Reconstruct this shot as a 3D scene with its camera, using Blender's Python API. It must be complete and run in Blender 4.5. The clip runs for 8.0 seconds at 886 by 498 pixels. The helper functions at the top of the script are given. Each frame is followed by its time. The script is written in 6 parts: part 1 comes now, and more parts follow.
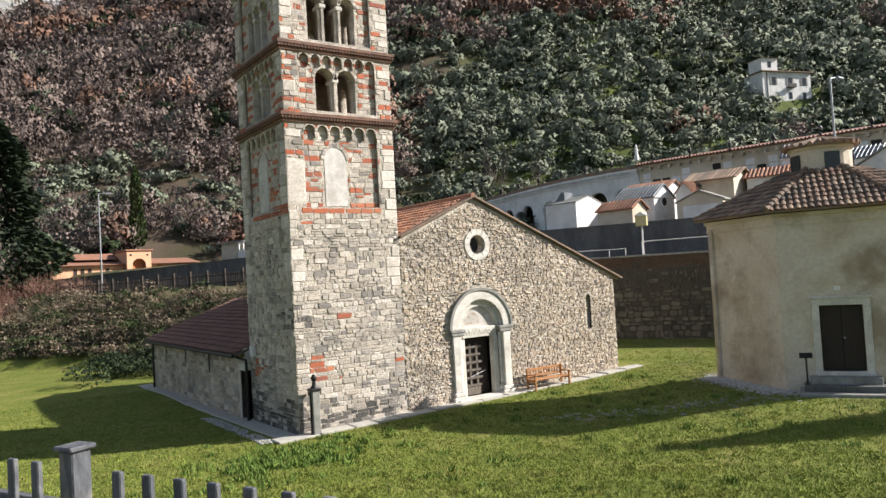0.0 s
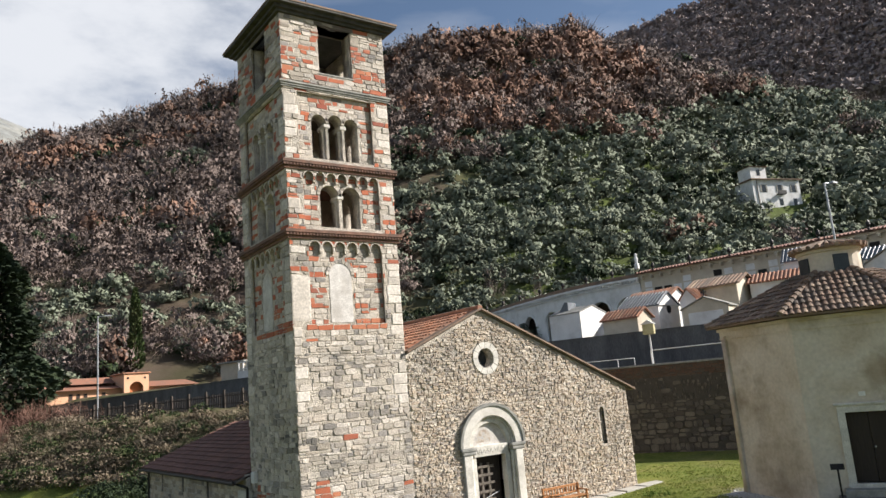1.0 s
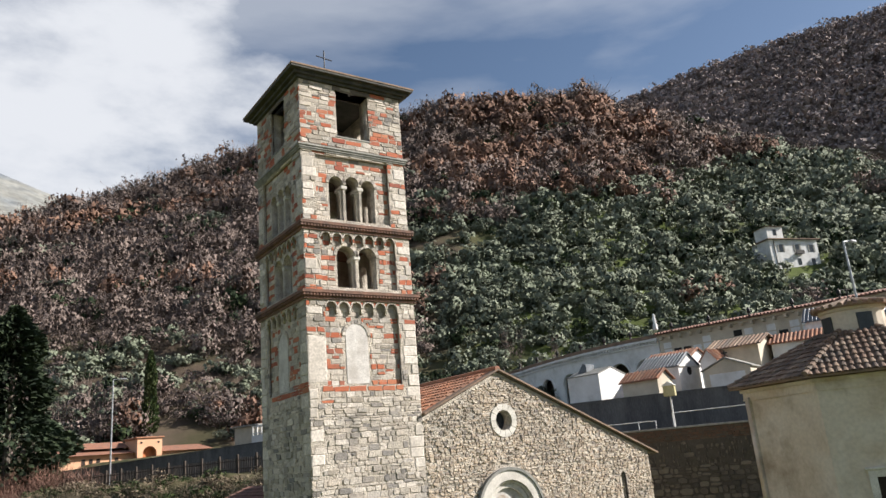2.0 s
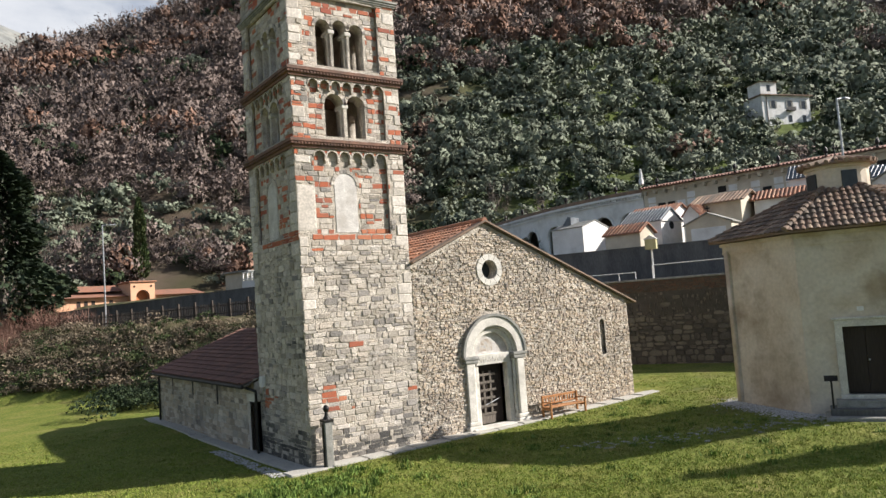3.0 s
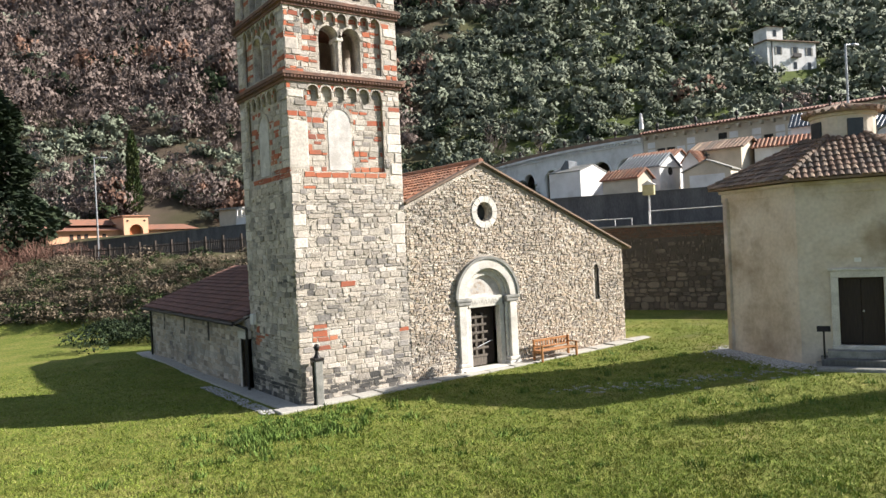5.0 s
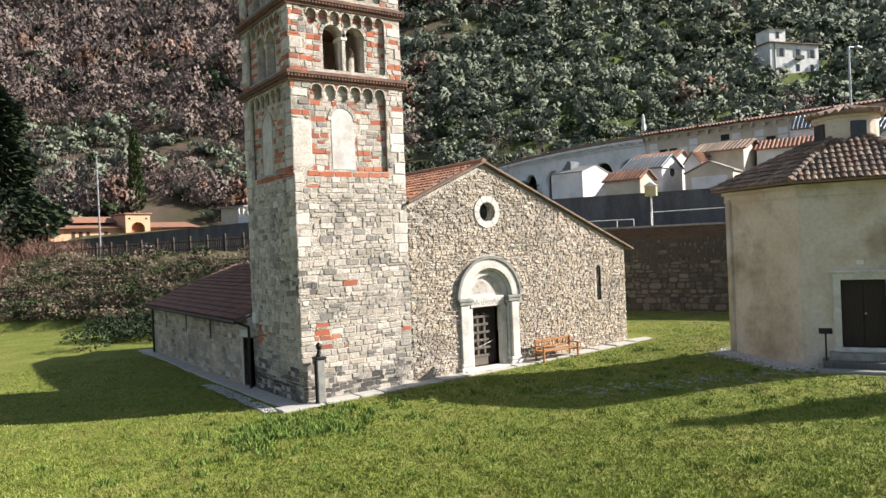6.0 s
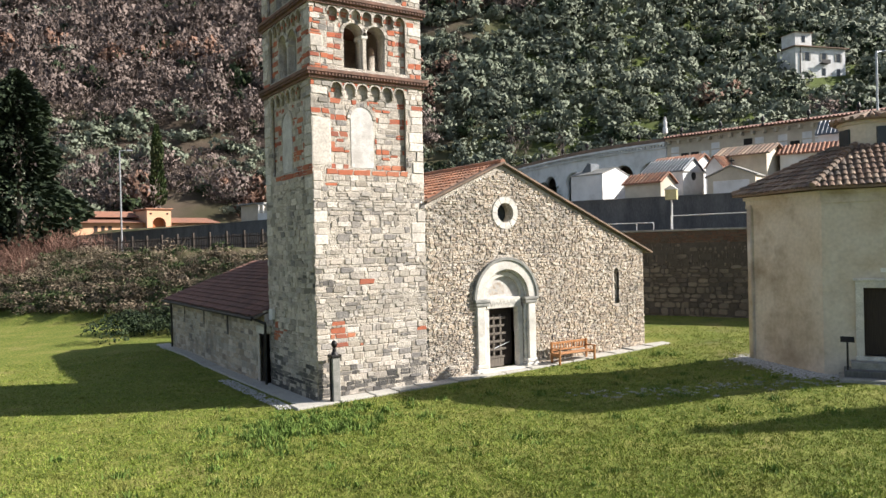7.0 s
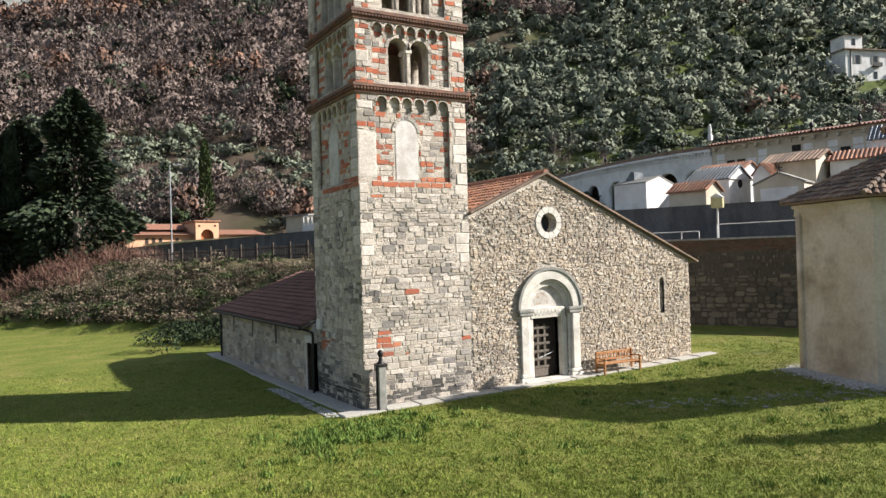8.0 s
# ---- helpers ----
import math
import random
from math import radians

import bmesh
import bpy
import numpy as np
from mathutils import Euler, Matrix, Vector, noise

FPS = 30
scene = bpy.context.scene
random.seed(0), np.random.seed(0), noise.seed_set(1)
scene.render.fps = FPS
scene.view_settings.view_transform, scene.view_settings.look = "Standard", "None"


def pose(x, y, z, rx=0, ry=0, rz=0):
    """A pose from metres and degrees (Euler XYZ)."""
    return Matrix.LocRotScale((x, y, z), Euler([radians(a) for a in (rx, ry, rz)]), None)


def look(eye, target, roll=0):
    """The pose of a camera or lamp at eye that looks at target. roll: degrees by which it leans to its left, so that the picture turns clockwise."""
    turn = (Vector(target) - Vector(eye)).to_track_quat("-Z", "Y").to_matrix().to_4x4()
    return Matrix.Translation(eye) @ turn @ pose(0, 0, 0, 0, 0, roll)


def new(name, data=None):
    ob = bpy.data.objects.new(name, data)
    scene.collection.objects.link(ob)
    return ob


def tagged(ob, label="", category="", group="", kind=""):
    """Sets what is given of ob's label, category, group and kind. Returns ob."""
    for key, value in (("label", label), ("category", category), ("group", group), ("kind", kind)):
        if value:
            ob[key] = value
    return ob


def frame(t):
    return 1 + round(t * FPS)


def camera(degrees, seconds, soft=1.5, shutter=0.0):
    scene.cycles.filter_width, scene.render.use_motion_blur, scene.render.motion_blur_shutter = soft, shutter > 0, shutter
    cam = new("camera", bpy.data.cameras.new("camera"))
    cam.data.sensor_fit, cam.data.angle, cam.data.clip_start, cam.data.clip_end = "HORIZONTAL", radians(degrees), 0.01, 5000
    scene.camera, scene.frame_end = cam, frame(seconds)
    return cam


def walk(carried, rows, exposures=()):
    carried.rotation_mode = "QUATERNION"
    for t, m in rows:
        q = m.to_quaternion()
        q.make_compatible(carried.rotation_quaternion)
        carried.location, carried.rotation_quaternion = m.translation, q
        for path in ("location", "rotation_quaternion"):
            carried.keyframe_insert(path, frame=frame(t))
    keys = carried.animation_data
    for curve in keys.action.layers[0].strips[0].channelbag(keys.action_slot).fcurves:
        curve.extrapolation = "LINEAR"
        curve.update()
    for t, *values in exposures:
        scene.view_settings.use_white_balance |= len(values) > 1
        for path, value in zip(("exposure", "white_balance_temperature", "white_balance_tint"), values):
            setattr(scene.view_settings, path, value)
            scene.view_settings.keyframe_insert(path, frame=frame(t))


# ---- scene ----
cam = camera(61.9, 8.0)
PATH = [
    (0, (-9.644, -22.37, 4.872), (-8.498, -20.733, 4.943), -3.3),
    (0.5, (-9.625, -22.025, 4.905), (-8.482, -20.396, 5.106), -3.9),
    (1, (-9.629, -21.896, 4.918), (-8.483, -20.3, 5.293), -4.9),
    (1.2, (-9.609, -21.76, 4.896), (-8.469, -20.182, 5.356), -5.0),
    (2.3, (-9.646, -21.839, 4.857), (-8.555, -20.253, 5.397), -5.3),
    (2.5, (-9.656, -21.778, 4.871), (-8.552, -20.163, 5.286), -5.1),
    (3, (-9.709, -21.816, 4.839), (-8.565, -20.182, 4.985), -4.1),
    (3.5, (-9.68, -21.815, 4.847), (-8.466, -20.226, 4.865), -3.5),
    (4, (-9.491, -21.687, 4.838), (-8.28, -20.095, 4.821), -3.4),
    (4.5, (-9.423, -21.547, 4.843), (-8.262, -19.918, 4.829), -3.3),
    (6, (-9.497, -21.518, 4.839), (-8.351, -19.88, 4.826), -2.4),
    (6.5, (-9.426, -21.533, 4.847), (-8.288, -19.889, 4.831), -2.1),
    (7, (-9.432, -21.488, 4.838), (-8.326, -19.821, 4.827), -1.4),
    (7.5, (-9.505, -21.544, 4.855), (-8.439, -19.852, 4.855), -1.1),
    (8, (-9.641, -21.663, 4.852), (-8.63, -19.937, 4.871), -1.7),
]
walk(cam, [(t, look(e, a, r)) for t, e, a, r in PATH],
     [(0.0, 0.98, 6330, 11), (1.0, 0.88, 6330, 11), (2.5, 0.86, 6330, 11), (3.5, 0.93, 6330, 11), (4.5, 1.16, 6330, 11), (6.5, 1.16, 6330, 11), (7.5, 1.06, 6330, 11), (8.0, 1.0, 6330, 11)])

# ---- daylight ----
SUN_DIR = Vector((0.758, -0.456, 0.51)).normalized()      # towards the sun
world = bpy.data.worlds.new("world")
scene.world = world
world.use_nodes = True
wn, wl = world.node_tree.nodes, world.node_tree.links
wn.clear()
w_out = wn.new("ShaderNodeOutputWorld")
w_bg = wn.new("ShaderNodeBackground")
w_bg.inputs["Strength"].default_value = 0.060
w_sky = wn.new("ShaderNodeTexSky")
w_sky.sky_type = "NISHITA"
w_sky.sun_disc = False
w_sky.sun_elevation = math.asin(SUN_DIR.z)
w_sky.sun_rotation = math.atan2(SUN_DIR.x, SUN_DIR.y)
w_sky.altitude = 300
w_co = wn.new("ShaderNodeTexCoord")
w_map = wn.new("ShaderNodeMapping")
w_map.inputs["Scale"].default_value = (1.0, 1.0, 2.2)
w_noise = wn.new("ShaderNodeTexNoise")
w_noise.inputs["Scale"].default_value = 2.6
w_noise.inputs["Detail"].default_value = 9
w_noise.inputs["Roughness"].default_value = 0.56
w_bank = wn.new("ShaderNodeVectorMath")
w_bank.operation = "DISTANCE"
w_bank.inputs[1].default_value = (0.06, 0.86, 0.50)          # the big cloud bank over the valley
w_bmap = wn.new("ShaderNodeMapRange")
w_bmap.inputs["From Min"].default_value = 0.10
w_bmap.inputs["From Max"].default_value = 0.42
w_bmap.inputs["To Min"].default_value = 0.34
w_bmap.inputs["To Max"].default_value = 0.0
w_add = wn.new("ShaderNodeMath")
w_add.operation = "ADD"
w_ramp = wn.new("ShaderNodeMapRange")
w_ramp.interpolation_type = "SMOOTHSTEP"
w_ramp.inputs["From Min"].default_value = 0.60
w_ramp.inputs["From Max"].default_value = 0.86
w_mix = wn.new("ShaderNodeMix")
w_mix.data_type = "RGBA"
w_mix.inputs["B"].default_value = (7.5, 7.65, 7.9, 1)
wl.new(w_co.outputs["Generated"], w_map.inputs["Vector"])
wl.new(w_map.outputs["Vector"], w_noise.inputs["Vector"])
wl.new(w_co.outputs["Generated"], w_bank.inputs[0])
wl.new(w_bank.outputs["Value"], w_bmap.inputs["Value"])
wl.new(w_noise.outputs["Fac"], w_add.inputs[0])
wl.new(w_bmap.outputs["Result"], w_add.inputs[1])
wl.new(w_add.outputs["Value"], w_ramp.inputs["Value"])
w_cmap = wn.new("ShaderNodeMapping")
w_cmap.inputs["Scale"].default_value = (1.0, 1.6, 5.0)
w_cmap.inputs["Rotation"].default_value = (0.3, 0.25, 0.5)
w_cir = wn.new("ShaderNodeTexNoise")
w_cir.inputs["Scale"].default_value, w_cir.inputs["Detail"].default_value = 2.2, 8
w_cran = wn.new("ShaderNodeMapRange")
w_cran.inputs["From Min"].default_value, w_cran.inputs["From Max"].default_value = 0.42, 0.72
w_cran.inputs["To Min"].default_value, w_cran.inputs["To Max"].default_value = 0.0, 0.42
w_max = wn.new("ShaderNodeMath")
w_max.operation = "MAXIMUM"
wl.new(w_co.outputs["Generated"], w_cmap.inputs["Vector"])
wl.new(w_cmap.outputs["Vector"], w_cir.inputs["Vector"])
wl.new(w_cir.outputs["Fac"], w_cran.inputs["Value"])
wl.new(w_cran.outputs["Result"], w_max.inputs[0])
wl.new(w_ramp.outputs["Result"], w_max.inputs[1])
wl.new(w_max.outputs["Value"], w_mix.inputs["Factor"])
wl.new(w_sky.outputs["Color"], w_mix.inputs["A"])
wl.new(w_mix.outputs["Result"], w_bg.inputs["Color"])
wl.new(w_bg.outputs["Background"], w_out.inputs["Surface"])

sun_data = bpy.data.lights.new("sun", "SUN")
sun_data.energy, sun_data.angle, sun_data.color = 5.0, radians(0.55), (1.0, 0.935, 0.85)
sun = new("sun", sun_data)
sun.matrix_world = look(SUN_DIR * 100, (0, 0, 0))


# ---- materials ----
def material(name, colours, rough=0.85, metal=0.0, scale=6.0, grain=60.0, bump=0.3, pick="noise", stain=None, stain_scale=0.5, stain_amount=0.5,
             bump_dist=0.01, value_jitter=0.25, stretch=(1, 1, 1)):
    """A surface whose colour runs through a ramp, by noise, per piece ('object') or per island, with stains, grain and relief."""
    m = bpy.data.materials.new(name)
    m.use_nodes = True
    nt = m.node_tree
    nd, ln = nt.nodes, nt.links
    b = nd["Principled BSDF"]
    b.inputs["Metallic"].default_value = metal
    co = nd.new("ShaderNodeTexCoord")
    geo = nd.new("ShaderNodeNewGeometry")
    mp = nd.new("ShaderNodeMapping")
    mp.inputs["Scale"].default_value = stretch
    ln.new(geo.outputs["Position"], mp.inputs["Vector"])
    n1 = nd.new("ShaderNodeTexNoise")
    n1.inputs["Scale"].default_value = scale
    n1.inputs["Detail"].default_value = 5
    n2 = nd.new("ShaderNodeTexNoise")
    n2.inputs["Scale"].default_value = grain
    n2.inputs["Detail"].default_value = 3
    ln.new(mp.outputs["Vector"], n1.inputs["Vector"])
    ln.new(mp.outputs["Vector"], n2.inputs["Vector"])
    ramp = nd.new("ShaderNodeValToRGB")
    els = ramp.color_ramp.elements
    lo, hi = (0.32, 0.68) if pick == "noise" else (0.0, 1.0)
    for i, c in enumerate(colours):
        at = lo + (hi - lo) * i / max(1, len(colours) - 1)
        e = els[i] if i < 2 else els.new(at)
        e.position, e.color = at, (*c, 1)
    if len(colours) == 1:
        els[1].color = (*colours[0], 1)
    if pick == "object":
        info = nd.new("ShaderNodeObjectInfo")
        ln.new(info.outputs["Random"], ramp.inputs["Fac"])
    elif pick == "island":
        ln.new(geo.outputs["Random Per Island"], ramp.inputs["Fac"])
    else:
        ln.new(n1.outputs["Fac"], ramp.inputs["Fac"])
    col = ramp.outputs["Color"]
    # value variation at two scales
    mr = nd.new("ShaderNodeMapRange")
    mr.inputs["From Min"].default_value, mr.inputs["From Max"].default_value = 0.3, 0.7
    mr.inputs["To Min"].default_value, mr.inputs["To Max"].default_value = 1 - value_jitter, 1 + value_jitter
    ln.new(n2.outputs["Fac"], mr.inputs["Value"])
    hsv = nd.new("ShaderNodeHueSaturation")
    ln.new(mr.outputs["Result"], hsv.inputs["Value"])
    ln.new(col, hsv.inputs["Color"])
    col = hsv.outputs["Color"]
    if stain:
        n3 = nd.new("ShaderNodeTexNoise")
        n3.inputs["Scale"].default_value = stain_scale
        n3.inputs["Detail"].default_value = 6
        n3.inputs["Roughness"].default_value = 0.62
        ln.new(mp.outputs["Vector"], n3.inputs["Vector"])
        sr = nd.new("ShaderNodeMapRange")
        sr.inputs["From Min"].default_value, sr.inputs["From Max"].default_value = 0.48, 0.66
        sr.inputs["To Max"].default_value = stain_amount
        ln.new(n3.outputs["Fac"], sr.inputs["Value"])
        mx = nd.new("ShaderNodeMix")
        mx.data_type = "RGBA"
        mx.inputs["B"].default_value = (*stain, 1)
        ln.new(sr.outputs["Result"], mx.inputs["Factor"])
        ln.new(col, mx.inputs["A"])
        col = mx.outputs["Result"]
    ln.new(col, b.inputs["Base Color"])
    rr = nd.new("ShaderNodeMapRange")
    rr.inputs["To Min"].default_value, rr.inputs["To Max"].default_value = max(0.05, rough - 0.12), min(1, rough + 0.12)
    ln.new(n1.outputs["Fac"], rr.inputs["Value"])
    ln.new(rr.outputs["Result"], b.inputs["Roughness"])
    b.inputs["Specular IOR Level"].default_value = 0.3
    if bump:
        bp = nd.new("ShaderNodeBump")
        bp.inputs["Strength"].default_value = bump
        bp.inputs["Distance"].default_value = bump_dist
        ln.new(n2.outputs["Fac"], bp.inputs["Height"])
        ln.new(bp.outputs["Normal"], b.inputs["Normal"])
    return m


STONE_PALE = [(0.28, 0.245, 0.20), (0.46, 0.41, 0.345), (0.58, 0.52, 0.45), (0.36, 0.31, 0.25), (0.65, 0.585, 0.515), (0.20, 0.185, 0.17), (0.52, 0.45, 0.375), (0.40, 0.365, 0.32)]
STONE_RUBBLE = [(0.26, 0.205, 0.155), (0.48, 0.40, 0.31), (0.58, 0.50, 0.40), (0.35, 0.28, 0.21), (0.64, 0.565, 0.47), (0.21, 0.18, 0.155), (0.51, 0.405, 0.30), (0.42, 0.345, 0.265)]
GREY_STAIN = (0.12, 0.115, 0.105)
mat_stone = material("pale_limestone", STONE_PALE, pick="object", grain=22, bump=1.0, bump_dist=0.02, stain=GREY_STAIN, stain_scale=0.9, stain_amount=0.5)
mat_stone_i = material("pale_limestone_rest", STONE_PALE, pick="island", grain=22, bump=1.0, bump_dist=0.02, stain=GREY_STAIN, stain_scale=0.9, stain_amount=0.5)
mat_rubble = material("brown_rubble", STONE_RUBBLE, pick="object", grain=20, bump=0.9, bump_dist=0.03, stain=GREY_STAIN, stain_scale=0.45, stain_amount=0.45)
mat_rubble_i = material("brown_rubble_rest", STONE_RUBBLE, pick="island", grain=20, bump=0.9, bump_dist=0.03, stain=GREY_STAIN, stain_scale=0.45, stain_amount=0.45)
mat_base = material("blackened_base_stone", [(0.055, 0.053, 0.05), (0.13, 0.12, 0.11), (0.22, 0.20, 0.175), (0.08, 0.076, 0.07)], pick="island", grain=22, bump=0.8, bump_dist=0.03, stain=(0.05, 0.05, 0.046), stain_scale=1.2)
mat_brick = material("red_brick", [(0.34, 0.09, 0.045), (0.44, 0.14, 0.07), (0.28, 0.08, 0.05), (0.48, 0.19, 0.10)], pick="island", grain=50, stain=(0.2, 0.13, 0.1), stain_scale=1.5, stain_amount=0.35)
mat_mortar = material("lime_mortar", [(0.36, 0.315, 0.26), (0.58, 0.52, 0.44)], scale=3, grain=24, bump=1.0, bump_dist=0.05, stain=(0.12, 0.115, 0.10), stain_scale=0.9)
mat_dress = material("dressed_white_stone", [(0.52, 0.49, 0.43), (0.66, 0.63, 0.57)], scale=3, grain=40, stain=(0.28, 0.26, 0.23), stain_scale=1.8, stain_amount=0.4, bump=0.2)
mat_quoin = material("pale_quoin_limestone", [(0.45, 0.405, 0.35), (0.57, 0.515, 0.45), (0.63, 0.575, 0.51)], pick="object", grain=14, bump=0.5, stain=(0.30, 0.27, 0.23), stain_scale=1.3, stain_amount=0.5)
mat_cornice = material("dark_brick_cornice", [(0.13, 0.075, 0.055), (0.22, 0.12, 0.085)], scale=4, grain=40, stain=(0.07, 0.06, 0.055), stain_scale=1.4)
# coloured near black to stand in for the shade under the eaves
mat_eave = material("shade_toned_eaves", [(0.05, 0.05, 0.047), (0.10, 0.098, 0.09)], scale=3, grain=40)
mat_ledge = material("weathered_grey_ledge", [(0.20, 0.20, 0.18), (0.33, 0.32, 0.29)], scale=3, grain=40, stain=(0.10, 0.10, 0.09))
mat_whitewash = material("old_white_plaster", [(0.46, 0.43, 0.40), (0.62, 0.59, 0.55)], scale=4, grain=30, stain=(0.35, 0.31, 0.27), stain_scale=2.2, stain_amount=0.6)
mat_plaster = material("ochre_grey_plaster", [(0.47, 0.385, 0.285), (0.565, 0.485, 0.385), (0.60, 0.535, 0.445), (0.51, 0.425, 0.32)], scale=0.55, grain=9, stain=(0.25, 0.185, 0.12), stain_scale=0.5, stain_amount=0.8, bump=0.25, value_jitter=0.09)
# near-black colour stands in for the shade inside openings
mat_dark = material("painted_dark_inside", [(0.02, 0.018, 0.016), (0.03, 0.027, 0.024)], scale=3, grain=20)
mat_door = material("dark_brown_door_wood", [(0.022, 0.015, 0.012), (0.04, 0.028, 0.022)], scale=5, grain=60, rough=0.6, stretch=(6, 6, 0.6))
mat_oldwood = material("grey_weathered_wood", [(0.09, 0.075, 0.06), (0.17, 0.145, 0.12)], scale=5, grain=70, rough=0.8, stretch=(4, 4, 0.5))
mat_bench = material("varnished_orange_wood", [(0.30, 0.135, 0.05), (0.40, 0.19, 0.075)], scale=5, grain=70, rough=0.5)
mat_tile_o = material("terracotta_tile", [(0.30, 0.13, 0.075), (0.40, 0.19, 0.11), (0.25, 0.12, 0.08), (0.44, 0.25, 0.16)], pick="object", grain=40, stain=(0.13, 0.11, 0.09), stain_scale=1.5, stain_amount=0.6)
mat_tile = material("terracotta_tile_rest", [(0.30, 0.13, 0.075), (0.40, 0.19, 0.11), (0.25, 0.12, 0.08), (0.44, 0.25, 0.16)], pick="island", grain=40, stain=(0.13, 0.11, 0.09), stain_scale=1.5, stain_amount=0.6)
TILE_OLD = [(0.15, 0.095, 0.065), (0.27, 0.18, 0.125), (0.19, 0.125, 0.09), (0.37, 0.27, 0.19), (0.11, 0.085, 0.07)]
mat_oldtile_o = material("lichened_old_tile", TILE_OLD, pick="object", grain=40, stain=(0.09, 0.085, 0.07), stain_scale=1.2, stain_amount=0.6)
mat_oldtile = material("lichened_old_tile_rest", TILE_OLD, pick="island", grain=40, stain=(0.09, 0.085, 0.07), stain_scale=1.2, stain_amount=0.6)
mat_redtile = material("reddish_brown_tile", [(0.19, 0.10, 0.078), (0.25, 0.135, 0.10), (0.155, 0.085, 0.068)], pick="island", grain=40, stain=(0.09, 0.07, 0.06), stain_scale=1)
mat_concrete = material("blackened_concrete", [(0.08, 0.08, 0.078), (0.14, 0.138, 0.132)], scale=1.2, grain=20, stain=(0.24, 0.235, 0.22), stain_scale=0.5, stain_amount=0.5, stretch=(1, 1, 0.25))
mat_wallstone = material("dark_wall_stone", [(0.10, 0.085, 0.065), (0.16, 0.135, 0.10), (0.20, 0.17, 0.13), (0.08, 0.07, 0.058)], pick="island", grain=25, stain=(0.055, 0.05, 0.042), stain_scale=0.5, stain_amount=0.6)
mat_wallstone_o = material("dark_wall_stone_piece", [(0.10, 0.085, 0.065), (0.16, 0.135, 0.10), (0.20, 0.17, 0.13), (0.08, 0.07, 0.058)], pick="object", grain=25, stain=(0.055, 0.05, 0.042), stain_scale=0.5, stain_amount=0.6)
mat_wallmortar = material("dark_wall_mortar", [(0.07, 0.06, 0.048), (0.10, 0.088, 0.07)], scale=2, grain=25, bump=0.6)
mat_asphalt = material("asphalt", [(0.045, 0.045, 0.045), (0.06, 0.06, 0.06)], scale=2, grain=80)
mat_white = material("white_painted_wall", [(0.70, 0.69, 0.665), (0.80, 0.79, 0.77)], scale=1, grain=20, stain=(0.45, 0.43, 0.39), stain_scale=0.6, stain_amount=0.5, bump=0.1, value_jitter=0.06)
mat_beige = material("beige_rendered_wall", [(0.52, 0.455, 0.355), (0.61, 0.545, 0.435)], scale=1, grain=20, stain=(0.34, 0.29, 0.22), stain_scale=0.6, stain_amount=0.4, bump=0.1, value_jitter=0.06)
mat_orange = material("apricot_rendered_wall", [(0.62, 0.35, 0.21), (0.68, 0.40, 0.25)], scale=1, grain=20, bump=0.1, value_jitter=0.06)
mat_glass = material("dark_window_glass", [(0.03, 0.035, 0.04), (0.05, 0.055, 0.06)], rough=0.15, scale=2, bump=0)
mat_metal = material("galvanised_steel", [(0.36, 0.37, 0.38), (0.46, 0.47, 0.48)], rough=0.45, metal=0.7, scale=3, grain=40, bump=0.05)
mat_darkmetal = material("dark_iron", [(0.02, 0.02, 0.02), (0.04, 0.036, 0.033)], rough=0.5, metal=0.5, scale=6, grain=50)
mat_fence = material("weathered_grey_steel", [(0.075, 0.08, 0.09), (0.12, 0.125, 0.135)], rough=0.6, metal=0.1, scale=8, grain=90, stain=(0.34, 0.31, 0.28), stain_scale=22, stain_amount=0.6, stretch=(1, 1, 0.4))
mat_slate = material("grey_slate_sheet", [(0.10, 0.115, 0.13), (0.17, 0.185, 0.20)], scale=2, grain=30, rough=0.5)
mat_gravel = material("pale_gravel", [(0.30, 0.29, 0.27), (0.50, 0.49, 0.46)], pick="island", grain=40)
mat_kerb = material("pale_concrete_path", [(0.38, 0.36, 0.32), (0.50, 0.475, 0.42)], scale=2, grain=35, stain=(0.33, 0.32, 0.27), stain_scale=2, stain_amount=0.5)


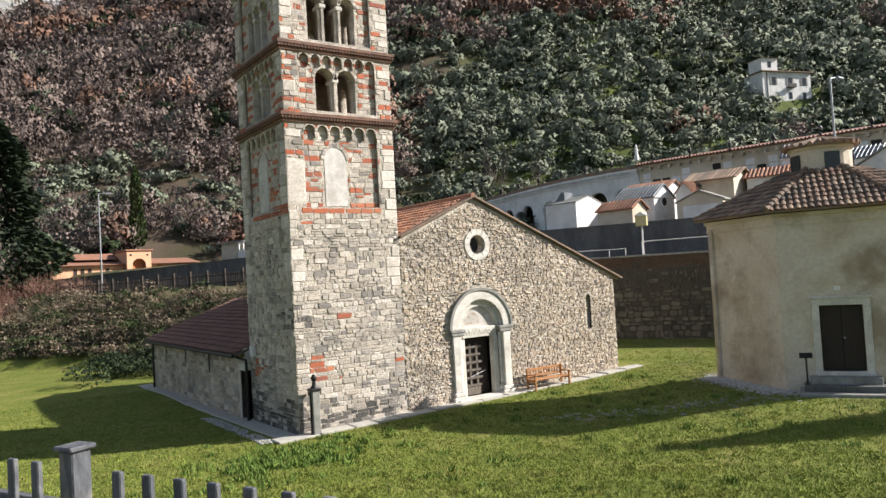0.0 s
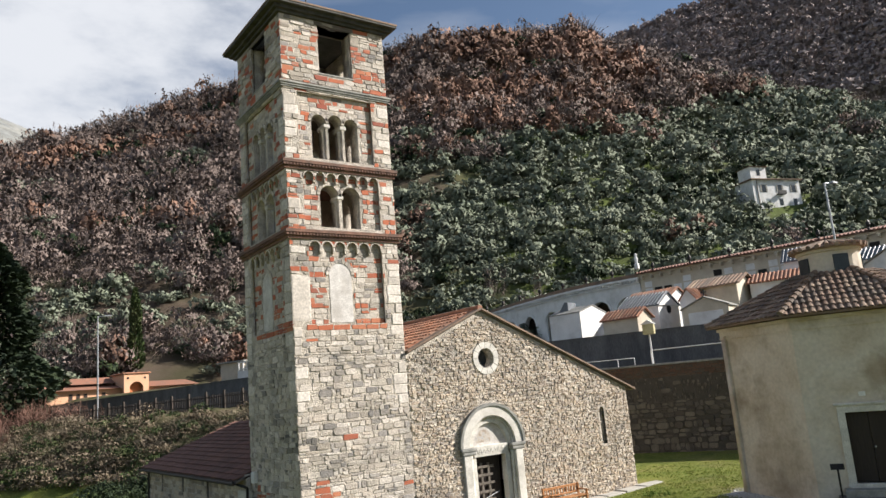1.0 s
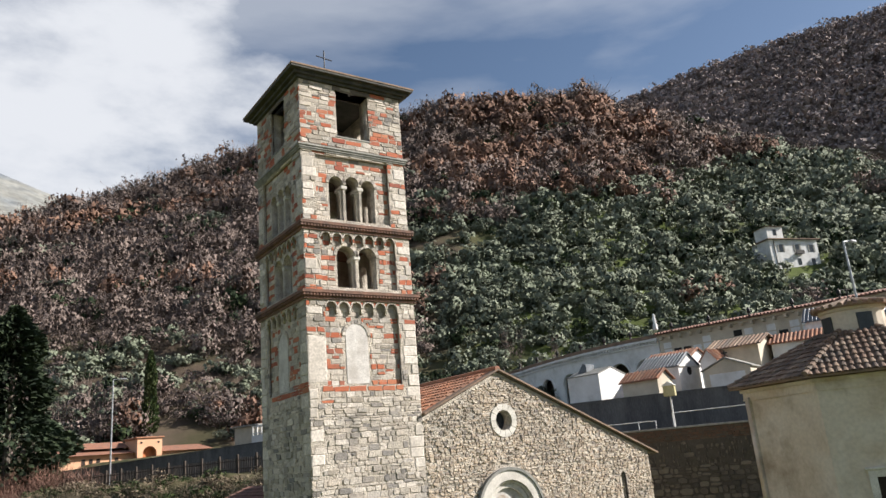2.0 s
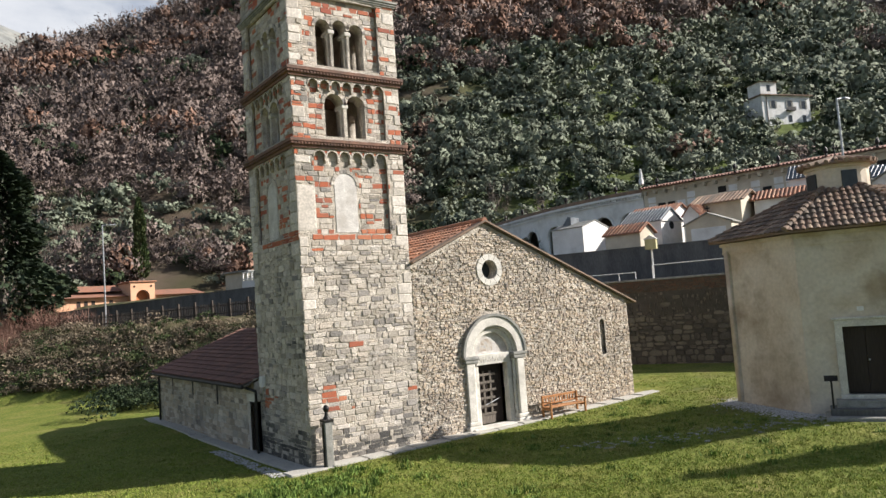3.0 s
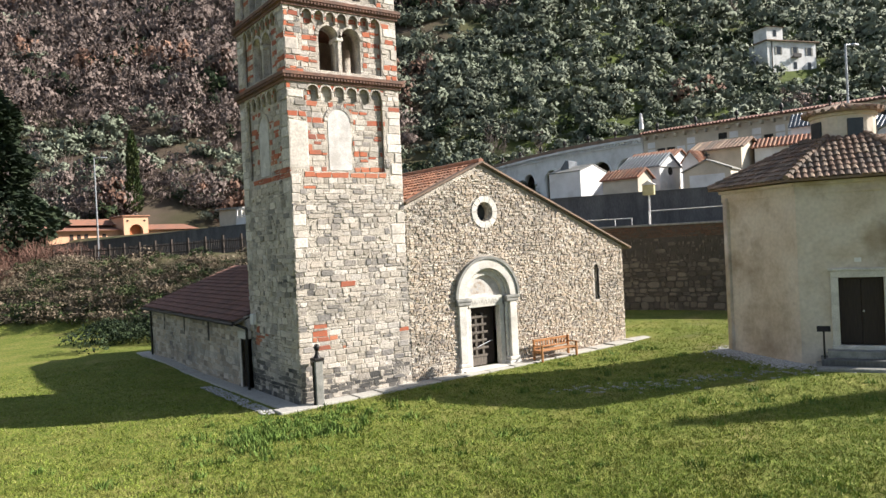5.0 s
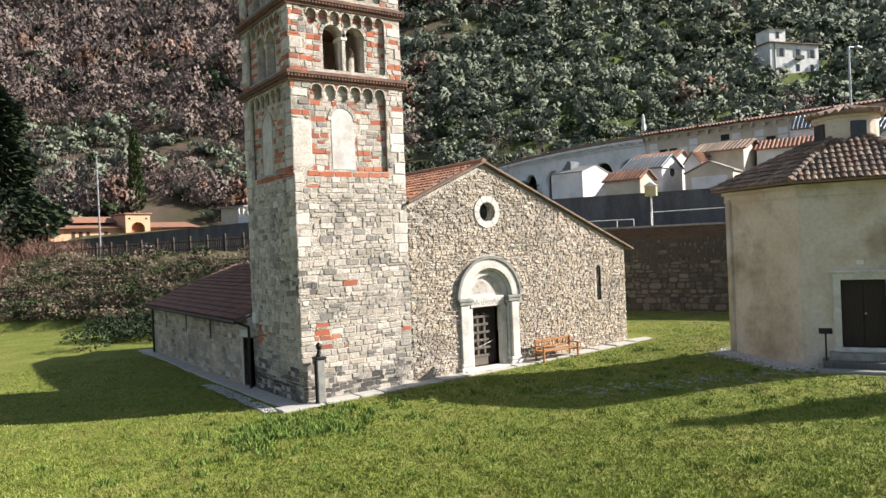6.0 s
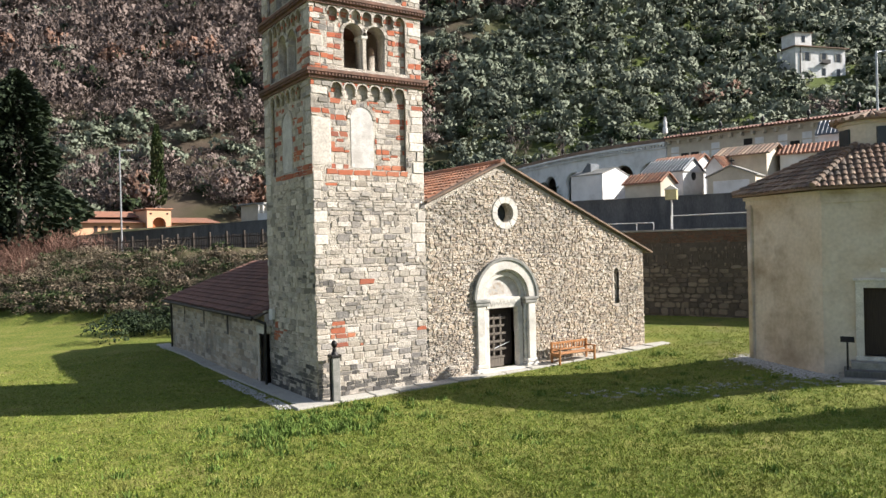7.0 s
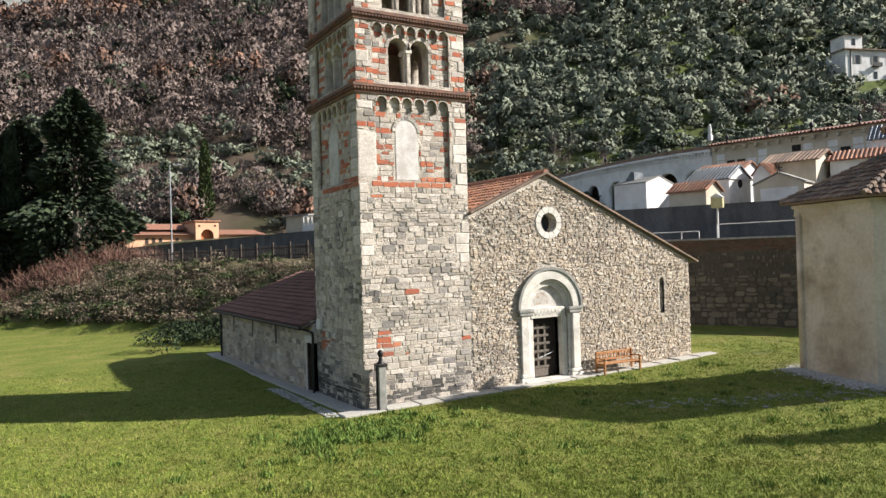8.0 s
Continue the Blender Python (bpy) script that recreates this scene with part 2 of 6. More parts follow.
# ---- mesh helpers ----
class Geo:
    """Vertices and faces gathered for one mesh."""

    def __init__(self):
        self.v, self.f = [], []

    def add(self, verts, faces):
        k = len(self.v)
        self.v.extend(verts)
        self.f.extend([tuple(i + k for i in f) for f in faces])
        return self

    def box(self, x0, x1, y0, y1, z0, z1):
        v = [(x, y, z) for x in (x0, x1) for y in (y0, y1) for z in (z0, z1)]
        return self.add(v, [(0, 1, 3, 2), (4, 6, 7, 5), (0, 4, 5, 1), (2, 3, 7, 6), (0, 2, 6, 4), (1, 5, 7, 3)])

    def cbox(self, x0, x1, y0, y1, z0, z1, c=0.01):
        """A box with chamfered edges."""
        lo, hi = (x0, y0, z0), (x1, y1, z1)
        idx, verts = {}, []
        for sx in (0, 1):
            for sy in (0, 1):
                for sz in (0, 1):
                    s = (sx, sy, sz)
                    for ax in range(3):
                        p = [((hi[i] - (0 if i == ax else c)) if s[i] else (lo[i] + (0 if i == ax else c))) for i in range(3)]
                        idx[s, ax] = len(verts)
                        verts.append(tuple(p))
        faces = []
        for ax in range(3):
            o1, o2 = [(1, 2), (2, 0), (0, 1)][ax]
            for side in (0, 1):
                ring = []
                for a, b in ((0, 0), (1, 0), (1, 1), (0, 1)):
                    s = [0, 0, 0]
                    s[ax], s[o1], s[o2] = side, a, b
                    ring.append(idx[tuple(s), ax])
                faces.append(tuple(ring if side else ring[::-1]))
            for a in (0, 1):
                for b in (0, 1):
                    s0, s1 = [0, 0, 0], [0, 0, 0]
                    s0[o1] = s1[o1] = a
                    s0[o2] = s1[o2] = b
                    s1[ax] = 1
                    q = (idx[tuple(s0), o1], idx[tuple(s1), o1], idx[tuple(s1), o2], idx[tuple(s0), o2])
                    faces.append(q if a == b else q[::-1])
        for s in [(a, b, d) for a in (0, 1) for b in (0, 1) for d in (0, 1)]:
            t = (idx[s, 0], idx[s, 1], idx[s, 2])
            faces.append(t if sum(s) % 2 else t[::-1])
        return self.add(verts, faces)

    def lathe(self, profile, seg=12, at=(0, 0, 0), phase=0.0):
        """Profile of (radius, height) turned round z; ends closed."""
        n = len(profile)
        v = [(at[0] + r * math.cos(2 * math.pi * (j + phase) / seg), at[1] + r * math.sin(2 * math.pi * (j + phase) / seg), at[2] + h) for r, h in profile for j in range(seg)]
        f = [(i * seg + j, i * seg + (j + 1) % seg, (i + 1) * seg + (j + 1) % seg, (i + 1) * seg + j) for i in range(n - 1) for j in range(seg)]
        f += [tuple(range(seg - 1, -1, -1)), tuple((n - 1) * seg + j for j in range(seg))]
        return self.add(v, f)

    def tube(self, a, b, r0, r1=None, seg=8):
        a, b = Vector(a), Vector(b)
        r1 = r0 if r1 is None else r1
        q = (b - a).to_track_quat("Z", "Y").to_matrix()
        ring = [(math.cos(2 * math.pi * j / seg), math.sin(2 * math.pi * j / seg)) for j in range(seg)]
        v = [tuple(p + q @ Vector((c * r, s * r, 0))) for p, r in ((a, r0), (b, r1)) for c, s in ring]
        f = [(j, (j + 1) % seg, seg + (j + 1) % seg, seg + j) for j in range(seg)]
        f += [tuple(range(seg - 1, -1, -1)), tuple(range(seg, 2 * seg))]
        return self.add(v, f)

    def prism(self, poly, y0, y1):
        """A polygon in x, z pushed from y0 to y1."""
        n = len(poly)
        v = [(x, y0, z) for x, z in poly] + [(x, y1, z) for x, z in poly]
        f = [tuple(range(n)), tuple(range(2 * n - 1, n - 1, -1))] + [(i, i + n, (i + 1) % n + n, (i + 1) % n) for i in range(n)]
        return self.add(v, f)

    def slab(self, poly, z0, z1):
        """A polygon in x, y pushed from z0 to z1."""
        n = len(poly)
        v = [(x, y, z0) for x, y in poly] + [(x, y, z1) for x, y in poly]
        f = [tuple(range(n - 1, -1, -1)), tuple(range(n, 2 * n))] + [(i, (i + 1) % n, (i + 1) % n + n, i + n) for i in range(n)]
        return self.add(v, f)

    def moved(self, m):
        self.v = [tuple(m @ Vector(p)) for p in self.v]
        return self

    def mesh(self, name, mat, smooth=False):
        me = bpy.data.meshes.new(name)
        me.from_pydata(self.v, [], self.f)
        me.materials.append(mat)
        bm = bmesh.new()
        bm.from_mesh(me)
        bmesh.ops.recalc_face_normals(bm, faces=bm.faces)
        bm.to_mesh(me)
        bm.free()
        if smooth:
            me.polygons.foreach_set("use_smooth", [True] * len(me.polygons))
        return me


def part(name, geo, mat, parent=None, label="", smooth=False, at=None):
    """One mesh object under a thing or under a part."""
    ob = new(name, geo if isinstance(geo, bpy.types.Mesh) else geo.mesh(name, mat, smooth))
    if at is not None:
        ob.matrix_basis = at
    if parent:
        ob.parent = parent
    if label:
        ob["label"] = label
    return ob


def thing(name, label, category, at=None, group="", kind=""):
    """An Empty at a thing's base."""
    ob = new(name)
    ob.empty_display_size = 0.2
    if at is not None:
        ob.matrix_basis = at
    return tagged(ob, label, category, group, kind)


def raw_mesh(name, verts, faces, mat, smooth=False):
    """A large mesh from arrays of triangles or quads."""
    me = bpy.data.meshes.new(name)
    k = faces.shape[1]
    me.vertices.add(len(verts))
    me.vertices.foreach_set("co", np.asarray(verts, dtype=np.float32).ravel())
    me.loops.add(faces.size)
    me.loops.foreach_set("vertex_index", faces.astype(np.int32).ravel())
    me.polygons.add(len(faces))
    me.polygons.foreach_set("loop_start", np.arange(0, faces.size, k, dtype=np.int32))
    me.materials.append(mat)
    me.update(calc_edges=True)
    me.polygons.foreach_set("use_smooth", np.full(len(faces), smooth, dtype=bool))
    me.validate()
    return me


def sheet(outer, holes, y0, y1, mat, name="wall"):
    """A plate in x, z with holes through it, from y0 to y1, as a mesh."""
    cu = bpy.data.curves.new(name, "CURVE")
    cu.dimensions, cu.fill_mode, cu.extrude = "2D", "BOTH", abs(y1 - y0) / 2
    for loop in (outer, *holes):
        sp = cu.splines.new("POLY")
        sp.points.add(len(loop) - 1)
        for p, (x, z) in zip(sp.points, loop):
            p.co = (x, z, 0, 1)
        sp.use_cyclic_u = True
    ob = bpy.data.objects.new(name, cu)
    scene.collection.objects.link(ob)
    me = bpy.data.meshes.new_from_object(ob.evaluated_get(bpy.context.evaluated_depsgraph_get()))
    bpy.data.objects.remove(ob)
    bpy.data.curves.remove(cu)
    bm = bmesh.new()
    bm.from_mesh(me)
    bmesh.ops.remove_doubles(bm, verts=bm.verts, dist=0.0005)
    bm.to_mesh(me)
    bm.free()
    me.transform(Matrix(((1, 0, 0, 0), (0, 0, -1, (y0 + y1) / 2), (0, 1, 0, 0), (0, 0, 0, 1))))
    me.materials.clear()
    me.materials.append(mat)
    return me


def arch(x0, x1, z0, z1, seg=14):
    """The outline of a round-headed opening whose crown is at z1."""
    r, cx = (x1 - x0) / 2, (x0 + x1) / 2
    return [(x0, z0), (x1, z0)] + [(cx + r * math.cos(math.pi * i / seg), z1 - r + r * math.sin(math.pi * i / seg)) for i in range(seg + 1)]


def rect(x0, x1, z0, z1):
    return [(x0, z0), (x1, z0), (x1, z1), (x0, z1)]


def circle(cx, cz, r, seg=28):
    return [(cx + r * math.cos(2 * math.pi * i / seg), cz + r * math.sin(2 * math.pi * i / seg)) for i in range(seg)]


def inside(poly, x, z):
    hit = False
    j = len(poly) - 1
    for i in range(len(poly)):
        (xi, zi), (xj, zj) = poly[i], poly[j]
        if (zi > z) != (zj > z) and x < (xj - xi) * (z - zi) / (zj - zi) + xi:
            hit = not hit
        j = i
    return hit


def courses(rng, x0, x1, z0, z1, heights, lengths, allowed, wander=0.0):
    """Stones laid in courses: (x0, x1, z0, z1) of each that fits where allowed(x, z)."""
    out = []
    z = z0
    while z < z1 - 0.04:
        h = min(rng.uniform(*heights), z1 - z)
        x = x0 - rng.uniform(0, lengths[1] * 0.5)
        while x < x1:
            w = rng.uniform(*lengths) * (1.25 if rng.random() < 0.15 else 1)
            a, b = max(x, x0), min(x + w, x1)
            x += w
            dz0, dz1 = rng.uniform(-wander, wander), rng.uniform(-wander, wander)
            trial = [(a, b)]
            if not all(allowed(px, pz) for px in (a, (a + b) / 2, b) for pz in (z, z + h)):
                n = max(2, int((b - a) / 0.07))
                ok = [allowed(a + (b - a) * (i + 0.5) / n, z + h * 0.15) and allowed(a + (b - a) * (i + 0.5) / n, z + h * 0.85) for i in range(n)]
                trial, i = [], 0
                while i < n:
                    if ok[i]:
                        j = i
                        while j < n and ok[j]:
                            j += 1
                        trial.append((a + (b - a) * i / n, a + (b - a) * j / n))
                        i = j
                    i += 1
            if rng.random() < 0.05:
                continue
            for p, q in trial:
                if q - p > 0.06:
                    if h > 0.15 and q - p < 0.45 and rng.random() < 0.28:
                        cut = z + h * rng.uniform(0.38, 0.62)
                        out += [(p, q, z + dz0, cut), (p, q, cut, z + h + dz1)]
                    else:
                        out.append((p, q, z + dz0, z + h + dz1))
        z += h
    return out


def stone_arrays(rng, stones, y, proud=(0.012, 0.05), joint=0.012, chamfer=0.004, skew=0.16, round_=0.0):
    """Worn blocks standing proud of the plane y, as arrays; round_ cuts their corners into pebbly outlines."""
    V, F = [], []
    for p, q, a, b in stones:
        d = rng.uniform(*proud)
        c = min(chamfer, (q - p) * 0.22, (b - a) * 0.22)
        p, q, a, b = p + joint, q - joint, a + joint, b - joint
        if q - p < 0.03 or b - a < 0.02:
            continue
        k = len(V)
        tw, th = min(0.05, skew * (q - p)), min(0.05, skew * (b - a))
        jx, jz, j = (lambda: rng.uniform(-tw * 0.4, tw)), (lambda: rng.uniform(-th * 0.4, th)), (lambda: rng.uniform(-0.008, 0.008))
        outer = [(p + jx(), a + jz()), (q - jx(), a + jz()), (q - jx(), b - jz()), (p + jx(), b - jz())]
        if round_:
            cut = []
            for i in range(4):
                (x0, z0), (xa, za), (xb, zb) = outer[i], outer[i - 1], outer[(i + 1) % 4]
                u, v = rng.uniform(0.08, round_), rng.uniform(0.08, round_)
                cut += [(x0 + (xa - x0) * u, z0 + (za - z0) * u), (x0 + (xb - x0) * v, z0 + (zb - z0) * v)]
            outer = cut
        n = len(outer)
        mx, mz = (p + q) / 2, (a + b) / 2
        V += [(x, y + 0.03, z) for x, z in outer]
        V += [(x, y - d * 0.45, z) for x, z in outer]
        inn = [(x + math.copysign(c, mx - x), z + math.copysign(c, mz - z)) for x, z in outer]
        tx, tz = rng.uniform(-0.25, 0.25) * d / max(q - p, 0.05), rng.uniform(-0.3, 0.3) * d / max(b - a, 0.05)
        V += [(x + j() * 0.4, y - d + (x - mx) * tx + (z - mz) * tz + j() * 0.2, z + j() * 0.3) for x, z in inn]
        for i in range(n):
            m = (i + 1) % n
            F += [(k + i, k + m, k + n + m, k + n + i), (k + n + i, k + n + m, k + 2 * n + m, k + 2 * n + i)]
        t = k + 2 * n
        F += [(t, t + 1, t + 2, t + 3)] if n == 4 else [(t, t + 1, t + 2, t + 3), (t, t + 3, t + 4, t + 7), (t + 4, t + 5, t + 6, t + 7)]
    return np.array(V, dtype=np.float32).reshape(-1, 3), np.array(F, dtype=np.int32).reshape(-1, 4)


def unit_stone(rng, name, mat, round_=0.0):
    """One worn block of unit size, facing -y, to be scaled."""
    V, F = stone_arrays(rng, [(-0.5, 0.5, -0.5, 0.5)], 0, (1, 1), 0.0, 0.06, 0.12, round_)
    V[:, 1] = np.where(V[:, 1] > 0.005, 0.8, V[:, 1])
    return raw_mesh(name, V, F, mat)


def lay(rng, name, stones, parent, mat_rest, mat_piece, y, m=None, limit=0, chosen=None, proud=(0.003, 0.02), joint=0.004, rest_name="stonework", round_=0.0):
    """Stones on a wall: those chosen as pieces of their own, the rest as one mesh."""
    m = m or Matrix.Identity(4)
    own = [s for s in stones if chosen and chosen(s)][:limit]
    keep = set(own)
    V, F = stone_arrays(rng, [s for s in stones if s not in keep], y, proud, joint, round_=round_)
    if len(F):
        tagged(part(rest_name, raw_mesh(rest_name, V, F, mat_rest), None, parent, at=m), kind="stuff")
    kinds = [unit_stone(rng, name, mat_piece, round_) for _ in range(9)] if own else []
    for p, q, a, b in own:
        ob = new(name, kinds[rng.randrange(9)])
        ob.matrix_basis = m @ Matrix.LocRotScale(((p + q) / 2, y, (a + b) / 2), None, (q - p - 2 * joint, rng.uniform(*proud), b - a - 2 * joint))
        ob.parent = parent


# ---- the lie of the land ----
VIEW = Vector((-9.5, -21.6))                                   # the terrace from which one looks
ROAD_AT, ROAD_U = Vector((24.6, 7.9)), Vector((-0.455, 0.89)).normalized()
ROAD_N = Vector((ROAD_U.y, -ROAD_U.x))


def along(s, k):
    """The plan point s metres along the road's front wall and k metres behind it."""
    p = ROAD_AT + ROAD_U * s + ROAD_N * k
    return p.x, p.y


def smooth(a, b, x):
    t = np.clip((x - a) / (b - a), 0, 1)
    return t * t * (3 - 2 * t)


RIDGE_B = [-180, -60, -20, 0, 7, 11, 15, 20, 26, 32.6, 36, 39.3, 42.7, 47.3, 50.7, 55, 60, 68.5, 80, 100, 180]
RIDGE_E = [2, 3, 10, 16, 18.6, 19.9, 21.5, 23.0, 24.6, 25.2, 25.9, 25.6, 25.7, 25.4, 23.5, 21.6, 19.4, 15.4, 12, 6, 2]


def wobble(x, y, f, seed=0.0):
    return np.sin(x * f + 1.3 + seed) * np.cos(y * f * 1.17 + 0.4 + seed * 2) + 0.5 * np.sin(x * f * 2.3 + y * f * 1.9 + seed)


def ground_z(x, y):
    x, y = np.asarray(x, float), np.asarray(y, float)
    rx, ry = x - ROAD_AT.x, y - ROAD_AT.y
    s = rx * ROAD_U.x + ry * ROAD_U.y
    k = rx * ROAD_N.x + ry * ROAD_N.y
    dx, dy = x - VIEW.x, y - VIEW.y
    d = np.hypot(dx, dy)
    b = np.degrees(np.arctan2(dx, dy))
    z = np.clip(0.024 * x, -0.15, 0.4) + 0.04 * wobble(x, y, 0.35) * smooth(3, 8, np.hypot(x - 3, y - 3))
    z = z + 0.24 * smooth(9.5, 3.5, np.hypot(x - 16.0, y + 9.0))
    # grassy bank up to the road, where no wall holds it
    left = smooth(14, 24, s)
    foot = -12.5 - 4.0 * smooth(25, 60, s)
    bank = 4.7 * smooth(0, 1, (k - foot) / (-1.5 - foot)) + 0.28 * wobble(x, y, 0.9, 2) * smooth(foot, foot + 4, k) * smooth(-0.5, -3, k)
    z = z + left * np.maximum(bank, 0) * (k < 0.6)
    road = np.where(k > 0.6, 5.0, 0) * 1.0
    z = np.where(k > 0.6, road, z)
    # cemetery terraces and gardens behind the road
    z = np.where(k > 8.4, 5.4 + 2.2 * smooth(8.4, 14, k) + 0.06 * np.clip(k - 14, 0, 40), z)
    # the hill
    E = np.interp(b, RIDGE_B, RIDGE_E)
    d0 = np.interp(b, [-180, 0, 15, 30, 45, 70, 180], [150, 108, 104, 108, 108, 118, 150])
    dr = 400 + 25 * np.sin(np.radians(b) * 7)
    z0 = 8.0
    zr = 4.8 + np.tan(np.radians(E)) * dr
    t = np.clip((d - d0) / (dr - d0), 0, 1)
    over = np.clip((d - dr) / 900, 0, 1)
    hz = z0 + (zr - z0) * (0.86 * t + 0.14 * t * t) - over * (zr - z0) * 0.6
    hz = hz + (1.4 * wobble(x, y, 0.05, 1) + 4.0 * wobble(x, y, 0.017, 3)) * smooth(0.03, 0.3, t) * (1 - smooth(0.85, 1, t))
    step = hz / 4.5 - np.floor(hz / 4.5)
    hz = hz + 3.2 * (smooth(0.62, 1.0, step) - step) * smooth(40, 50, b) * smooth(90, 70, hz) * smooth(10, 16, hz)
    z = np.where((d > d0) & (k > 8.4), np.maximum(z, hz), z)
    # the terrace with the railing, and its slope down to the meadow
    e = (dx * 0.9 + dy * 0.43)
    f = (-dx * 0.43 + dy * 0.9)
    terrace = 3.4 * (1 - smooth(1.0, 5.0, e + 0.55 * np.maximum(f, 0)))
    z = np.where(d < 60, np.maximum(z, np.where(k < 0, terrace + np.minimum(z, 0), z)), np.where(e < 0, np.maximum(z, 3.4), z))
    return z


def gz(x, y):
    return float(ground_z(x, y))


def polar_sheet(rings, bearings, height):
    B, R = np.meshgrid(np.radians(bearings), rings)
    X, Y = VIEW.x + R * np.sin(B), VIEW.y + R * np.cos(B)
    V = np.stack([X, Y, height(X, Y)], -1).reshape(-1, 3)
    n, m = len(rings), len(bearings)
    i, j = np.meshgrid(np.arange(n - 1), np.arange(m - 1), indexing="ij")
    a = (i * m + j).ravel()
    return V, np.stack([a, a + 1, a + m + 1, a + m], -1)


def ground_material():
    """Meadow near by, rough dry grass on the bank, leaf litter and terraces on the hill."""
    m = bpy.data.materials.new("meadow_and_hillside")
    m.use_nodes = True
    nd, ln = m.node_tree.nodes, m.node_tree.links
    b = nd["Principled BSDF"]
    b.inputs["Roughness"].default_value = 0.95
    b.inputs["Specular IOR Level"].default_value = 0.15
    geo = nd.new("ShaderNodeNewGeometry")

    def noise_at(scale, detail=5):
        n = nd.new("ShaderNodeTexNoise")
        n.inputs["Scale"].default_value, n.inputs["Detail"].default_value = scale, detail
        ln.new(geo.outputs["Position"], n.inputs["Vector"])
        return n.outputs["Fac"]

    def ramp(fac, stops):
        r = nd.new("ShaderNodeValToRGB")
        for i, (at, c) in enumerate(stops):
            e = r.color_ramp.elements[i] if i < 2 else r.color_ramp.elements.new(at)
            e.position, e.color = at, (*c, 1)
        ln.new(fac, r.inputs["Fac"])
        return r.outputs["Color"]

    def mix(fac, a, c):
        x = nd.new("ShaderNodeMix")
        x.data_type = "RGBA"
        ln.new(fac, x.inputs["Factor"]), ln.new(a, x.inputs["A"]), ln.new(c, x.inputs["B"])
        return x.outputs["Result"]

    def span(value, lo, hi):
        x = nd.new("ShaderNodeMapRange")
        x.interpolation_type = "SMOOTHSTEP"
        x.inputs["From Min"].default_value, x.inputs["From Max"].default_value = lo, hi
        ln.new(value, x.inputs["Value"])
        return x.outputs["Result"]

    grass = ramp(noise_at(0.55, 8), [(0.30, (0.09, 0.125, 0.017)), (0.45, (0.13, 0.162, 0.026)), (0.58, (0.19, 0.195, 0.042)), (0.70, (0.29, 0.235, 0.09))])
    fine = ramp(noise_at(9, 6), [(0.32, (0.035, 0.06, 0.01)), (0.5, (0.135, 0.165, 0.027)), (0.66, (0.29, 0.265, 0.085))])
    mixer = nd.new("ShaderNodeMix")
    mixer.data_type = "RGBA"
    mixer.inputs["Factor"].default_value = 0.55
    ln.new(grass, mixer.inputs["A"]), ln.new(fine, mixer.inputs["B"])
    grass = mixer.outputs["Result"]
    rough = ramp(noise_at(0.9, 7), [(0.3, (0.04, 0.048, 0.018)), (0.5, (0.10, 0.09, 0.045)), (0.7, (0.17, 0.135, 0.085))])
    hill = ramp(noise_at(0.06, 8), [(0.32, (0.042, 0.042, 0.021)), (0.45, (0.058, 0.052, 0.028)), (0.55, (0.085, 0.064, 0.045)), (0.7, (0.065, 0.05, 0.037))])
    sep = nd.new("ShaderNodeSeparateXYZ")
    ln.new(geo.outputs["Position"], sep.inputs["Vector"])
    litter = ramp(noise_at(0.09, 8), [(0.3, (0.045, 0.034, 0.025)), (0.48, (0.08, 0.058, 0.043)), (0.62, (0.125, 0.095, 0.068)), (0.74, (0.085, 0.08, 0.042))])
    terrace_grass = ramp(noise_at(0.11, 8), [(0.34, (0.032, 0.036, 0.018)), (0.46, (0.06, 0.072, 0.024)), (0.6, (0.095, 0.125, 0.03)), (0.72, (0.085, 0.066, 0.04))])
    side = nd.new("ShaderNodeMath")
    side.operation = "MULTIPLY_ADD"
    ln.new(sep.outputs["Y"], side.inputs[0])
    side.inputs[1].default_value = -0.85
    ln.new(sep.outputs["X"], side.inputs[2])
    hill = mix(span(side.outputs["Value"], -25, 15), mix(span(noise_at(0.03), 0.42, 0.55), hill, litter), terrace_grass)
    wob = nd.new("ShaderNodeMath")
    wob.operation = "MULTIPLY_ADD"
    ln.new(noise_at(0.4), wob.inputs[0])
    wob.inputs[1].default_value = 1.6
    ln.new(sep.outputs["Z"], wob.inputs[2])
    col = mix(span(wob.outputs["Value"], 1.2, 1.9), grass, rough)
    col = mix(span(sep.outputs["Z"], 7.5, 9.5), col, hill)
    ln.new(col, b.inputs["Base Color"])
    bp = nd.new("ShaderNodeBump")
    bp.inputs["Strength"].default_value, bp.inputs["Distance"].default_value = 0.8, 0.06
    ln.new(noise_at(12, 6), bp.inputs["Height"])
    ln.new(bp.outputs["Normal"], b.inputs["Normal"])
    return m


mat_ground = ground_material()
rings = np.concatenate([[0.0], np.geomspace(0.6, 8, 30)[:-1], np.geomspace(8, 130, 290)[:-1], np.geomspace(130, 460, 230)[:-1], np.geomspace(460, 4500, 30)])
bearings = np.concatenate([np.arange(-180, -25, 5.0), np.arange(-25, 95, 0.5), np.arange(95, 181, 5.0)])
GV, GF = polar_sheet(rings, bearings, ground_z)
ground = part("ground", raw_mesh("ground", GV, GF, mat_ground, True), None)
tagged(ground, "green meadow with rough bank and wooded hillside behind", "ground", kind="structure")


# ---- bell tower ----
rng = random.Random(7)
TW = 4.1
tower = thing("bell_tower", "square romanesque stone bell tower with red brick bands", "bell tower")


def turned(i):
    c = TW / 2
    return Matrix.Translation((c, c, 0)) @ Matrix.Rotation(radians(-90 * i), 4, "Z") @ Matrix.Translation((-c, -c, 0))


